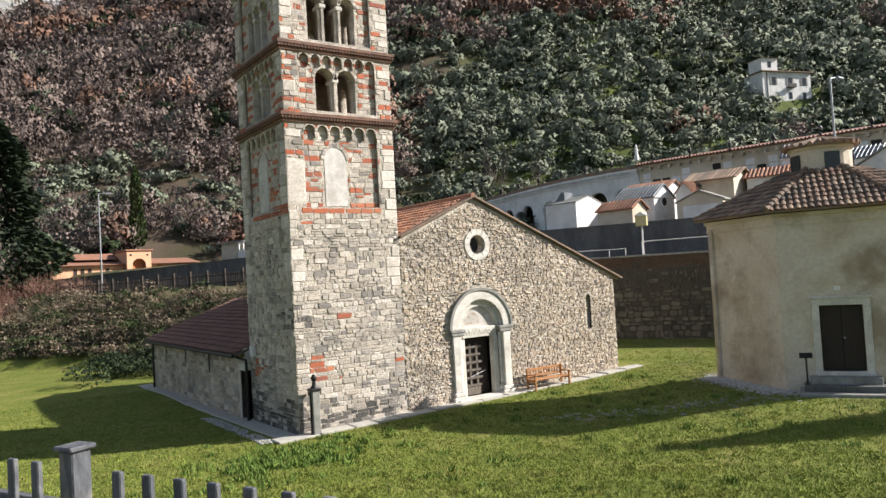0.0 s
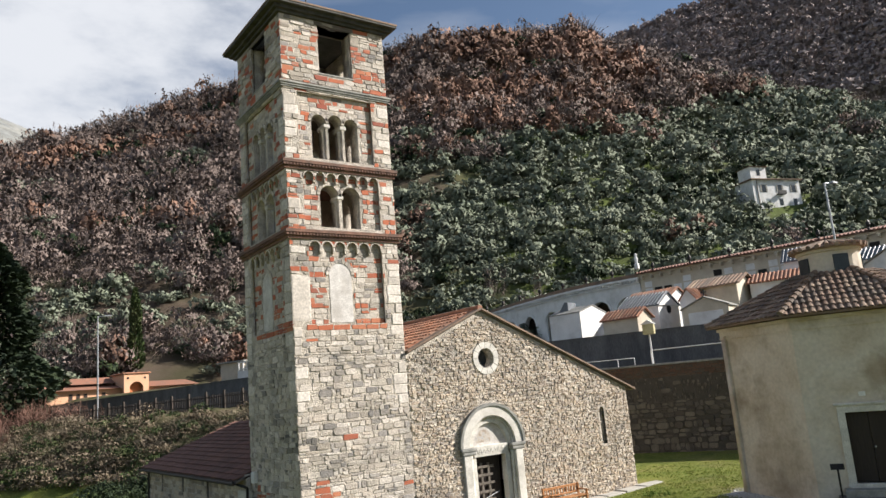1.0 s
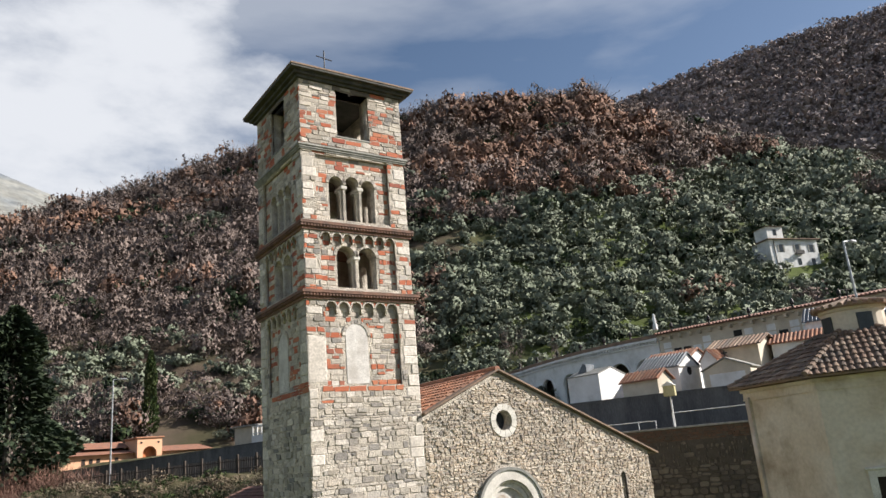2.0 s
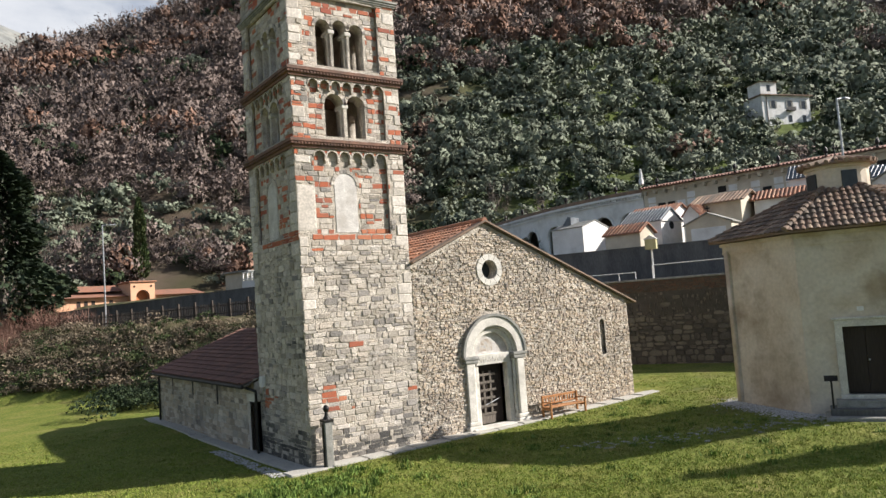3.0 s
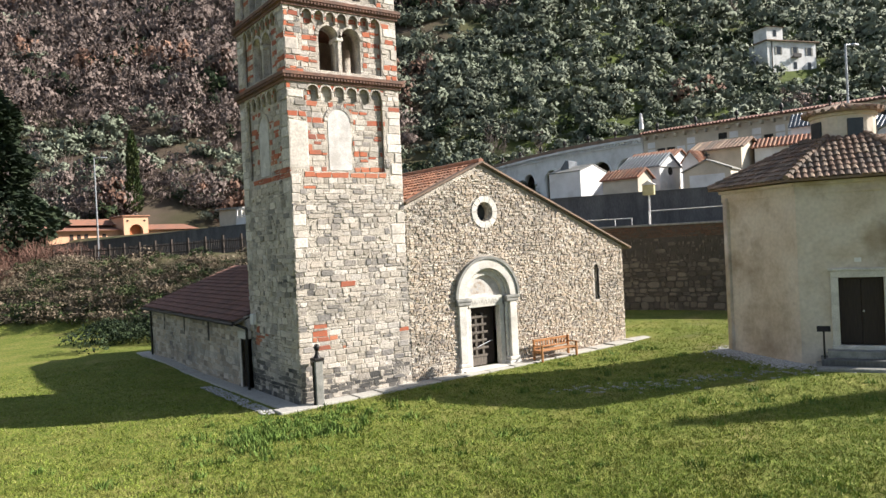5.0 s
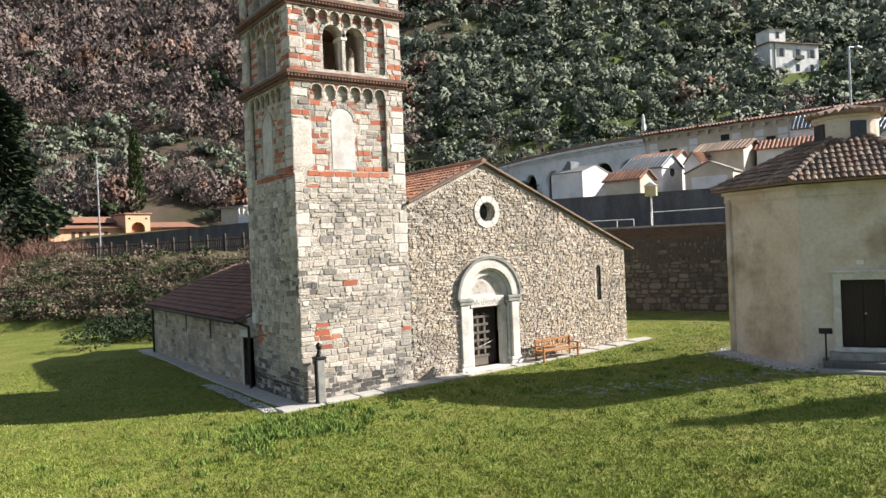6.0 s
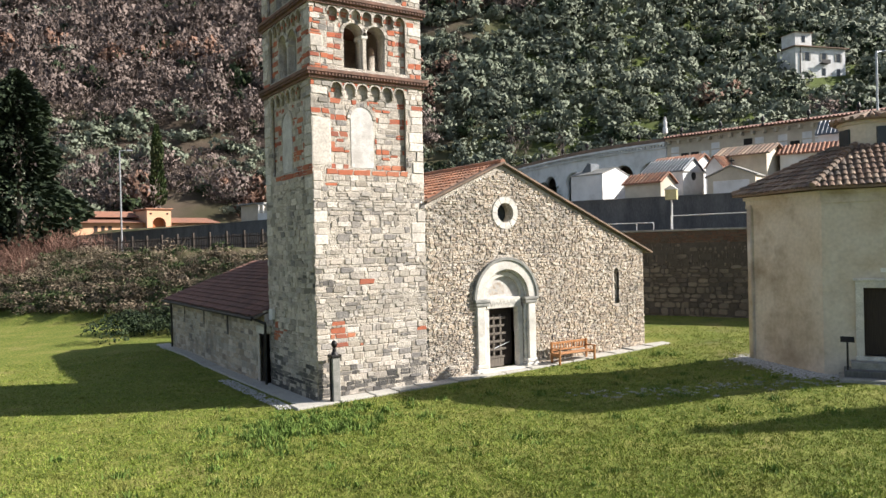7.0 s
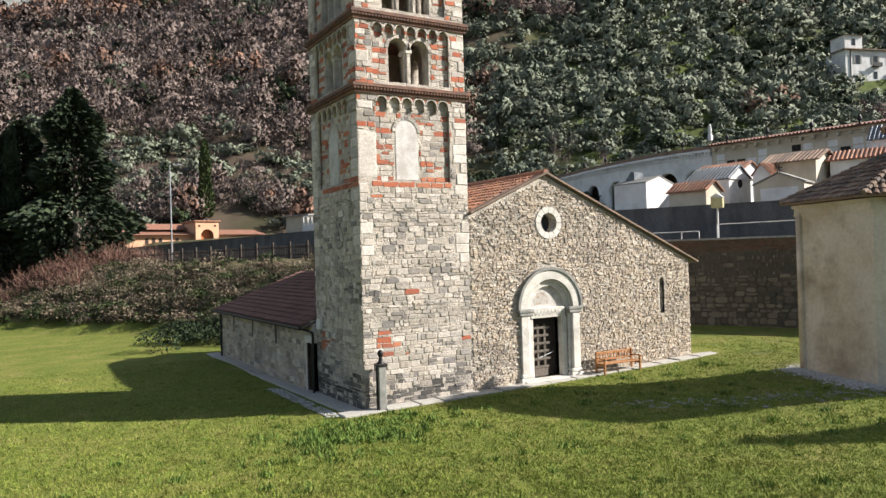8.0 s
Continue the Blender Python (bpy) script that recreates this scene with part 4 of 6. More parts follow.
# ---- paving round the church ----
pave = Geo()
x = -0.95
while x < 16.6:
    w = rng.uniform(0.8, 1.5)
    z = max(gz(min(x + w / 2, 15), -0.4), 0.0) * 1.0 + 0.05
    pave.cbox(x, x + w - 0.015, -0.62 + rng.uniform(-0.03, 0.03), 0.02, z - 0.4, z + rng.uniform(0, 0.015), 0.015)
    x += w
y = 0.05
while y < 18.3:
    w = rng.uniform(0.8, 1.5)
    pave.cbox(-0.72 + rng.uniform(-0.04, 0.04), -0.05, y, y + w - 0.015, -0.5, max(gz(-0.6, y), -0.05) + 0.05, 0.015)
    y += w
kerb = tagged(part("pavement", pave, mat_kerb), "pale concrete slab path hugging the church walls", "path", kind="structure")

# ---- annex ----
annex = thing("annex", "low stone annex with brown tiled lean-to roof", "annex")
AY0, AY1 = TW + 0.02, 17.4
SLITS = [rect(17.4 - yy - 0.13, 17.4 - yy + 0.13, 1.42, 2.44) for yy in (15.1, 11.8, 8.4)]
ADOOR = rect(17.4 - 4.62, 17.4 - 4.12, -0.6, 1.8)
am = Matrix.Translation((-0.2, 17.4, 0)) @ Matrix.Rotation(radians(-90), 4, "Z")
awall = part("wall", sheet(rect(0, 17.4 - AY0, -0.6, 2.62), [*SLITS, ADOOR], 0, 0.5, mat_mortar), None, annex, at=am)
ablocks = courses(rng, 0.0, 17.4 - AY0, -0.1, 2.6, (0.16, 0.27), (0.25, 0.6), lambda x, z: not in_any([*SLITS, rect(17.4 - 4.8, 17.4 - 4.05, -1, 2.06)], x, z), 0.006)
lay(rng, "stone", ablocks, awall, mat_rubble_i, mat_rubble, 0.0, None, 0)
# near-black sheets set almost flush so the slits read dark from the camera
for sl_ in SLITS:
    part("slit_window", Geo().prism(sl_, 0.02, 0.06), mat_dark, awall)
part("side_door", Geo().prism(ADOOR, 0.12, 0.17), mat_door, awall, "narrow dark side door")
part("door_jamb", Geo().cbox(17.4 - 4.8, 17.4 - 4.63, -0.03, 0.2, -0.3, 1.8, 0.01), mat_stone_i, awall)
part("door_lintel", Geo().cbox(17.4 - 4.84, 17.4 - 4.06, -0.05, 0.22, 1.8, 2.08, 0.012), mat_dress, awall, "white stone lintel")
part("end_wall", Geo().prism([(-0.196, -0.6), (4.2, -0.6), (4.2, 4.1), (-0.196, 2.6)], AY1 - 0.5, AY1 - 0.004), mat_rubble_i, annex)
ASL = (4.36 - 2.40) / (4.9 + 0.34)
asl = math.atan(ASL)
part("roof_deck", roof_plate(-0.55, 2.56 - 0.55 * ASL, 4.09, 2.56 + 4.09 * ASL, AY0 + 0.0, AY1 + 0.25, 0.07), mat_oldwood, annex)
tiles(rng, annex, (-0.6, AY1 + 0.15, 2.64 - 0.6 * ASL), (0, -1, 0), (math.cos(asl), 0, math.sin(asl)), lambda q, v: 0 < q < AY1 - AY0 and v < 4.65 / math.cos(asl), mat_redtile)
part("gutter", Geo().tube((-0.66, AY0, 2.36), (-0.66, AY1 + 0.2, 2.36), 0.055), mat_darkmetal, annex, "dark metal gutter")
part("downpipe", Geo().tube((-0.3, 17.25, -0.2), (-0.3, 17.25, 2.3), 0.05).tube((-0.3, 17.25, 2.3), (-0.62, 17.25, 2.36), 0.05), mat_darkmetal, annex)
part("downpipe", Geo().tube((-0.26, 3.86, -0.1), (-0.26, 3.86, 2.2), 0.05).tube((-0.26, 3.86, 2.2), (-0.6, 4.4, 2.4), 0.05), mat_darkmetal, annex)
part("junction_box", Geo().cbox(-0.16, -0.02, 3.45, 3.75, 2.35, 2.72, 0.015), mat_white, annex, "small white junction box")

# ---- stone post by the tower corner ----
post = thing("stone_post", "square granite post with iron ball finial", "post", pose(0.42, -0.36, 0))
part("shaft", Geo().cbox(-0.13, 0.13, -0.13, 0.13, -0.2, 1.42, 0.02), mat_ledge, post)
part("cap", Geo().cbox(-0.17, 0.17, -0.17, 0.17, 1.42, 1.5, 0.015).lathe([(0.13, 1.5), (0.07, 1.6), (0.05, 1.72)], 12), mat_darkmetal, post)
part("ball", Geo().lathe([(0.02, 1.70), (0.075, 1.74), (0.1, 1.82), (0.075, 1.9), (0.02, 1.94)], 14), mat_darkmetal, post, "dark iron ball", True)
# dark rod added in place of the shade on the post's left side
part("pipe", Geo().tube((-0.17, -0.05, 0), (-0.17, -0.05, 1.4), 0.03), mat_darkmetal, post)

# ---- bench ----
bench = thing("bench", "varnished orange wooden bench against the church wall", "bench", pose(10.35, -0.55, gz(10.5, -0.8) - 0.02) @ Matrix.Diagonal((0.9, 0.9, 0.9, 1)))
for i in range(4):
    part("seat_slat", Geo().cbox(-1.05, 1.05, -0.28 + i * 0.125, -0.17 + i * 0.125, 0.43, 0.47, 0.008), mat_bench, bench)
part("back_rail", Geo().cbox(-1.05, 1.05, 0.24, 0.29, 0.80, 0.90, 0.01), mat_bench, bench)
part("back_rail", Geo().cbox(-1.05, 1.05, 0.22, 0.27, 0.53, 0.60, 0.01), mat_bench, bench)
for i in range(13):
    x = -0.95 + i * 0.158
    part("back_slat", Geo().cbox(x - 0.03, x + 0.03, 0.235, 0.265, 0.58, 0.82, 0.006), mat_bench, bench)
for sx in (-1, 1):
    part("leg", Geo().cbox(sx * 1.0 - 0.04, sx * 1.0 + 0.04, -0.3, -0.22, 0, 0.66, 0.008), mat_bench, bench)
    part("leg", Geo().cbox(sx * 1.0 - 0.04, sx * 1.0 + 0.04, 0.2, 0.28, 0, 0.92, 0.008), mat_bench, bench)
    part("armrest", Geo().cbox(sx * 1.0 - 0.045, sx * 1.0 + 0.045, -0.34, 0.24, 0.64, 0.68, 0.01), mat_bench, bench)
    part("side_rail", Geo().cbox(sx * 1.0 - 0.03, sx * 1.0 + 0.03, -0.24, 0.22, 0.33, 0.42, 0.008), mat_bench, bench)

# ---- six-sided chapel ----
chapel = thing("chapel", "six-sided plastered chapel with old tile roof and lantern", "chapel")
# scaled about the camera's eye: same outline in view, shadow falls shorter
NEARER = Matrix.Translation((-9.55, -21.65, 4.79)) @ Matrix.Diagonal((0.93, 0.93, 0.93, 1)) @ Matrix.Translation((9.55, 21.65, -4.79))
chapel.matrix_basis = NEARER
CC = Vector((18.0, -8.0))
# back corners drawn in so the shadow on the grass comes out narrow
corner = [Vector(p) for p in ((15.7, -4.5), (14.6, -8.0), (16.35, -11.2), (19.6, -12.7), (22.0, -11.2), (21.6, -8.2))]
PH = math.atan2(-4.5 - CC.y, 15.7 - CC.x)
CZ = 0.27
CHD = (0.9, 3.12, 0.65)


def facet(i):
    """The pose of a facet: x along it, -y outwards, z up; and its length."""
    a, b = corner[i], corner[(i + 1) % 6]
    d = (b - a).normalized()
    return Matrix(((d.x, -d.y, 0, a.x), (d.y, d.x, 0, a.y), (0, 0, 1, 0), (0, 0, 0, 1))), (b - a).length


for i in range(6):
    fm, fl = facet(i)
    hole = [rect(fl / 2 - CHD[2], fl / 2 + CHD[2], CHD[0], CHD[1])] if i == 1 else []
    part("wall", sheet(rect(0, fl, -0.5, 6.05), hole, 0, 0.35, mat_plaster), None, chapel, at=fm)
    crn = Geo()
    for z0, z1, o in ((5.93, 6.0, 0.05), (6.0, 6.22, 0.03), (6.22, 6.34, 0.12)):
        e = o * 0.41
        crn.slab([(-e, -o), (fl + e, -o), (fl - 0.14, 0.35), (0.14, 0.35)], z0, z1)
    part("cornice", crn, mat_plaster, chapel, at=fm)
ZE, ZT = 6.36, 7.9
for i in range(6):
    rays = [corner[i] - CC, corner[(i + 1) % 6] - CC]
    lo = [Vector((*(CC + q * (1 + 0.5 / q.length)), ZE)) for q in rays]
    hi = [Vector((*(CC + q.normalized() * 1.15), ZT)) for q in rays]
    g = Geo().add([tuple(p) for p in (lo[0], lo[1], hi[1], hi[0])] + [tuple(p + Vector((0, 0, 0.07))) for p in (lo[0], lo[1], hi[1], hi[0])],
                  [(0, 1, 2, 3), (4, 5, 6, 7), (0, 1, 5, 4), (1, 2, 6, 5), (2, 3, 7, 6), (3, 0, 4, 7)])
    deck = part("roof", g, mat_oldtile, chapel)
    if i in (0, 1, 2, 5):
        mid_lo, mid_hi = (lo[0] + lo[1]) / 2, (hi[0] + hi[1]) / 2
        up = mid_hi - mid_lo
        half0, half1, L = (lo[1] - lo[0]).length / 2, (hi[1] - hi[0]).length / 2, up.length
        tiles(rng, deck, mid_lo + Vector((0, 0, 0.06)) - up.normalized() * 0.06, lo[1] - lo[0], up, lambda q, v: v < L and abs(q) < half0 + (half1 - half0) * v / L - 0.04,
              mat_oldtile, mat_oldtile_o, 0.215, 0.36, 140 if i < 2 else 0)
        hipg = Geo()
        d = hi[0] - lo[0]
        for j in range(12):
            a, b = lo[0] + d * (j / 12), lo[0] + d * ((j + 1.12) / 12)
            hipg.tube(a + Vector((0, 0, 0.13)), b + Vector((0, 0, 0.10)), 0.115, 0.095, 8)
        part("hip_tile", hipg, mat_oldtile, chapel)
# lantern
lan = part("lantern", Geo().lathe([(1.05, 7.5), (1.05, 8.68), (1.12, 8.72), (1.12, 8.81), (1.19, 8.84)], 20, (CC.x, CC.y, 0)), mat_plaster, chapel, "round plastered lantern")
part("lantern_roof", Geo().lathe([(1.28, 8.81), (1.3, 8.87), (0.05, 9.2)], 16, (CC.x, CC.y, 0)), mat_oldtile, lan)
lt = Geo()
for i in range(26):
    a = 2 * math.pi * i / 26
    lt.tube((CC.x + 1.34 * math.cos(a), CC.y + 1.34 * math.sin(a), 8.89), (CC.x + 0.2 * math.cos(a), CC.y + 0.2 * math.sin(a), 9.2), 0.085, 0.04, 7)
tagged(part("lantern_tiling", lt, mat_oldtile, lan), kind="stuff")
for ang in (-2.30, -2.30 - math.pi * 0.42, -2.30 + math.pi * 0.5):
    wm = Matrix.Translation((CC.x, CC.y, 0)) @ Matrix.Rotation(ang + math.pi / 2, 4, "Z")
    part("lantern_window", Geo().cbox(-0.26, 0.26, -1.08, -0.9, 7.9, 8.56, 0.01), mat_glass, lan, "", at=wm)
part("cross", Geo().tube((CC.x, CC.y, 9.1), (CC.x, CC.y, 9.75), 0.02).tube((CC.x - 0.2, CC.y + 0.1, 9.58), (CC.x + 0.2, CC.y - 0.1, 9.58), 0.018), mat_darkmetal, chapel, "small iron cross")
# its door, stone surround and steps
fm, fl = facet(1)
h = fl / 2
chdoor = thing("chapel_door", "closed dark panelled door in pale stone surround", "door", NEARER @ fm)
part("leaf", Geo().cbox(h - 0.645, h - 0.003, 0.17, 0.23, 0.9, 3.11, 0.01), mat_door, chdoor)
part("leaf", Geo().cbox(h + 0.003, h + 0.645, 0.17, 0.23, 0.9, 3.11, 0.01), mat_door, chdoor)
part("knob", Geo().lathe([(0.02, 0), (0.035, 0.02), (0.03, 0.05), (0.01, 0.06)], 10, (0, 0, 0)).moved(Matrix.Translation((h + 0.06, 0.17, 2.0)) @ Matrix.Rotation(radians(90), 4, "X")), mat_metal, chdoor)
for sx in (-1, 1):
    part("jamb", Geo().cbox(*sorted((h + sx * 0.65, h + sx * 0.88)), -0.07, 0.2, 0.82, 3.12, 0.012), mat_dress, chdoor)
part("head", Geo().cbox(h - 0.88, h + 0.88, -0.072, 0.2, 3.12, 3.34, 0.012).cbox(h - 0.95, h + 0.95, -0.12, 0.2, 3.34, 3.42, 0.012), mat_dress, chdoor)
part("sill", Geo().cbox(h - 0.9, h + 0.9, -0.15, 0.3, 0.76, 0.9, 0.015), mat_dress, chdoor)
part("plaque", Geo().cbox(h - 0.16, h + 0.04, -0.02, 0.02, 3.62, 3.76, 0.006), mat_white, chdoor, "small white plaque")
steps = thing("steps", "two dark worn stone steps before the chapel door", "steps", NEARER @ fm)
part("step", Geo().cbox(h - 1.05, h + 1.05, -0.55, 0.0, 0.1, 0.76, 0.02), mat_ledge, steps)
part("step", Geo().cbox(h - 1.25, h + 1.25, -0.95, -0.002, 0.0, 0.54, 0.02), mat_concrete, steps)
part("step", Geo().cbox(h - 1.4, h + 1.5, -1.35, -0.004, -0.1, 0.34, 0.02), mat_ledge, steps)
lect = thing("sign_stand", "slim dark metal information stand", "stand", NEARER @ fm)
part("stem", Geo().tube((h - 1.15, -0.75, 0.0), (h - 1.15, -0.75, 1.5), 0.03), mat_darkmetal, lect)
part("board", Geo().cbox(-0.2, 0.2, -0.13, 0.13, -0.012, 0.012, 0.005).moved(Matrix.Translation((h - 1.15, -0.78, 1.52)) @ Matrix.Rotation(radians(35), 4, "X")), mat_darkmetal, lect)
# gravel skirt
grng = np.random.RandomState(5)
pebV = np.array([(1, 0, 0), (0, 1, 0), (-1, 0, 0), (0, -1, 0), (0, 0, 0.7), (0.6, 0.6, 0.35), (-0.6, 0.6, 0.35), (-0.6, -0.6, 0.35), (0.6, -0.6, 0.35)], dtype=np.float32)
pebF = np.array([(0, 5, 4), (5, 1, 4), (1, 6, 4), (6, 2, 4), (2, 7, 4), (7, 3, 4), (3, 8, 4), (8, 0, 4)])


def pebbles(n, place):
    V, F = [], []
    for i in range(n):
        x, y, z = place()
        s = grng.uniform(0.025, 0.06)
        t = grng.uniform(0, 6.28)
        c_, s_ = math.cos(t), math.sin(t)
        R = np.array([(c_, -s_, 0), (s_, c_, 0), (0, 0, 1)])
        V.append(pebV * (s, s * grng.uniform(0.6, 1), s * 0.8) @ R.T + (x, y, z))
        F.append(pebF + 9 * i)
    return np.concatenate(V), np.concatenate(F)


def round_chapel():
    i = grng.choice([5, 0, 0, 0, 1])
    fm_, fl_ = facet(i)
    p = NEARER @ fm_ @ Vector((grng.uniform(-0.3, fl_ + 0.3), -abs(grng.normal(0.0, 0.42)) - 0.02, 0))
    return p.x, p.y, gz(p.x, p.y) + 0.004


tagged(part("gravel", raw_mesh("gravel", *pebbles(3800, round_chapel), mat_gravel), None), "loose pale gravel strip round the chapel foot", "gravel", kind="stuff")
tagged(part("tower_gravel", raw_mesh("gravel", *pebbles(700, lambda: (grng.uniform(-1.35, -0.9), grng.uniform(-0.3, 6.0), 0.0)), mat_gravel), None), "loose pale gravel beside the tower path", "gravel", kind="stuff")
# worn stepping stones in the grass between church and chapel
for i in range(170):
    t = i / 169.0
    x = 6.4 + t * 6.2 + grng.normal(0, 0.4)
    y = -5.0 - t * 5.0 + grng.normal(0, 0.42)
    w, l = grng.uniform(0.04, 0.13), grng.uniform(0.035, 0.09)
    st = tagged(part("paving_stone", Geo().cbox(-w, w, -l, l, -0.1, 0.012, 0.012), mat_ledge, at=pose(x, y, gz(x, y), 0, 0, grng.uniform(0, 180))), "flat pale stone half sunk in the grass", "stone", "old path stones")


# ---- road, retaining wall, concrete wall ----
def road_pose(s, k, z=0.0, turn=0.0):
    """x along the road towards the sun's side, y away from the church, z up."""
    x, y = along(s, k)
    return Matrix.Translation((x, y, z)) @ Matrix(((-ROAD_U.x, ROAD_N.x, 0, 0), (-ROAD_U.y, ROAD_N.y, 0, 0), (0, 0, 1, 0), (0, 0, 0, 1))) @ Matrix.Rotation(radians(turn), 4, "Z")


rw = road_pose(20, 0)                                         # local x = 20 - s
road = tagged(part("road", Geo().add([(-75, 0.45, 4.62), (-20, 0.45, 5.03), (50, 0.45, 5.03), (50, 8.0, 5.03), (-20, 8.0, 5.03), (-75, 8.0, 4.8)], [(0, 1, 4, 5), (1, 2, 3, 4)]), mat_asphalt, at=rw), "grey asphalt lane behind the church", "road", kind="structure")
wall_r = tagged(part("wall_retaining", Geo().box(-2, 50, 0.05, 1.0, -0.8, 5.3), mat_wallmortar, at=rw), "tall dark stone retaining wall", "wall", kind="structure")
rs = courses(rng, 0.0, 38.0, -0.1, 3.3, (0.18, 0.42), (0.2, 0.65), lambda x, z: True, 0.06) + courses(rng, 0.0, 38.0, 3.3, 4.62, (0.12, 0.3), (0.2, 0.6), lambda x, z: rng.random() < 0.55, 0.05)
lay(rng, "stone", rs, wall_r, mat_wallstone, mat_wallstone_o, 0.05, None, 300, lambda s: 17.6 < s[0] < 27 and s[2] > 0.2, (0.03, 0.10), 0.012, round_=0.36)
mat_topbrick = material("mossy_red_brick", [(0.10, 0.065, 0.045), (0.15, 0.085, 0.055), (0.12, 0.10, 0.07)], pick="island", grain=30, stain=(0.06, 0.055, 0.04), stain_scale=0.6, stain_amount=0.6)
ts = courses(rng, -2.0, 38.0, 4.62, 5.3, (0.1, 0.14), (0.2, 0.42), lambda x, z: True, 0.005)
lay(rng, "brick", ts, wall_r, mat_topbrick, mat_topbrick, 0.05, None, 0, None, (0.02, 0.06), rest_name="brick_top")
cop = tagged(part("coping", Geo().cbox(-2, 50, -0.06, 0.55, 5.3, 5.42, 0.02), mat_ledge, wall_r))
rail = thing("guard_rail", "low white tubular rail along the wall top", "railing")
rail.matrix_basis = rw
for z in (5.85,):
    part("tube", Geo().tube((10, 0.25, z), (20.2, 0.25, z), 0.022), mat_white, rail)
part("tube", Geo().tube((21.2, 0.3, 6.2), (38, 0.3, 6.35), 0.026), mat_white, rail)
part("tube", Geo().tube((21.2, 0.3, 5.4), (21.2, 0.3, 6.2), 0.03), mat_white, rail)
for x in (12, 14.4, 16.8, 19.2, 20.2):
    part("upright", Geo().tube((x, 0.25, 5.4), (x, 0.25, 5.85), 0.025), mat_white, rail)

dark = Geo()
prof = [(-75, 6.6), (-46, 6.75), (-18, 7.5), (0, 7.7), (45, 7.75)]
for (xa, za), (xb, zb) in zip(prof, prof[1:]):
    dark.prism([(xa, 4.0), (xb, 4.0), (xb, zb), (xa, za)], 8.0, 8.35)
dwall = tagged(part("wall_concrete", dark, mat_concrete, at=rw), "long blackened concrete wall beside the lane", "wall", kind="structure")
dcap = Geo()
for (xa, za), (xb, zb) in zip(prof, prof[1:]):
    dcap.prism([(xa, za), (xb, zb), (xb, zb + 0.08), (xa, za + 0.08)], 7.94, 8.41)
part("coping", dcap, mat_concrete, dwall)

# street sign over the wall
sign = thing("sign_box", "yellow-green box on a pale pole above the wall", "sign", road_pose(-1.2, 0.55, 0))
part("pole", Geo().tube((0, 0, 5.3), (0, 0, 7.35), 0.05), mat_white, sign)
part("box", Geo().cbox(-0.33, 0.33, -0.2, 0.2, 7.15, 7.75, 0.02), material("yellow_green_panel", [(0.42, 0.38, 0.20), (0.48, 0.44, 0.26)], scale=3), sign)
part("box_roof", Geo().prism([(-0.4, 7.75), (0.4, 7.75), (0.0, 8.0)], -0.25, 0.25), mat_white, sign)

for nm, x, y, zt, arm in (("street_lamp", 4.6, 57.4, 15.0, 0.9), ("street_lamp", 35.2, 0.1, 15.4, 0.7)):
    lamp = thing(nm, "tall galvanised street lamp beside the lane", "street lamp", pose(x, y, 4.8), "street lamps")
    h = zt - 4.8
    part("mast", Geo().tube((0, 0, 0), (0, 0, h), 0.10, 0.055, 10), mat_metal, lamp)
    part("arm", Geo().tube((0, 0, h - 0.03), (arm, -0.2, h + 0.02), 0.04), mat_metal, lamp)
    part("head", Geo().cbox(arm - 0.3, arm + 0.3, -0.32, -0.08, h - 0.05, h + 0.07, 0.03), mat_metal, lamp)

# ---- wooden fence on the bank ----
mat_fencewood = material("blackened_fence_wood", [(0.035, 0.028, 0.023), (0.075, 0.06, 0.048)], scale=5, grain=70, rough=0.85, stretch=(4, 4, 0.5))
fence = thing("wooden_fence", "old dark wooden picket fence along the lane", "fence")
fence.matrix_basis = rw
slat = Geo().cbox(-0.045, 0.045, -0.015, 0.015, 0.0, 1.08, 0.006).mesh("slat", mat_fencewood)
postm = Geo().cbox(-0.08, 0.08, -0.08, 0.08, -0.4, 1.42, 0.015).mesh("post", mat_fencewood)
x = -42.0
while x < -7.5:
    z = 4.62 + 0.012 * (x + 42)
    ob = part("post", postm, None, fence, at=pose(x, -0.5, z))
    for i in range(9):
        part("slat", slat, None, fence, at=pose(x + 0.2 + i * 0.19, -0.5, z + 0.06 + random.Random(int(x * 100) + i).uniform(-0.03, 0.05), 0, random.Random(i).uniform(-2, 2), 0))
    for dz in (0.35, 0.95):
        part("rail", Geo().cbox(0, 1.9, -0.05, -0.015, dz - 0.04, dz + 0.04, 0.008), mat_fencewood, fence, at=pose(x, -0.5, z))
    x += 1.9


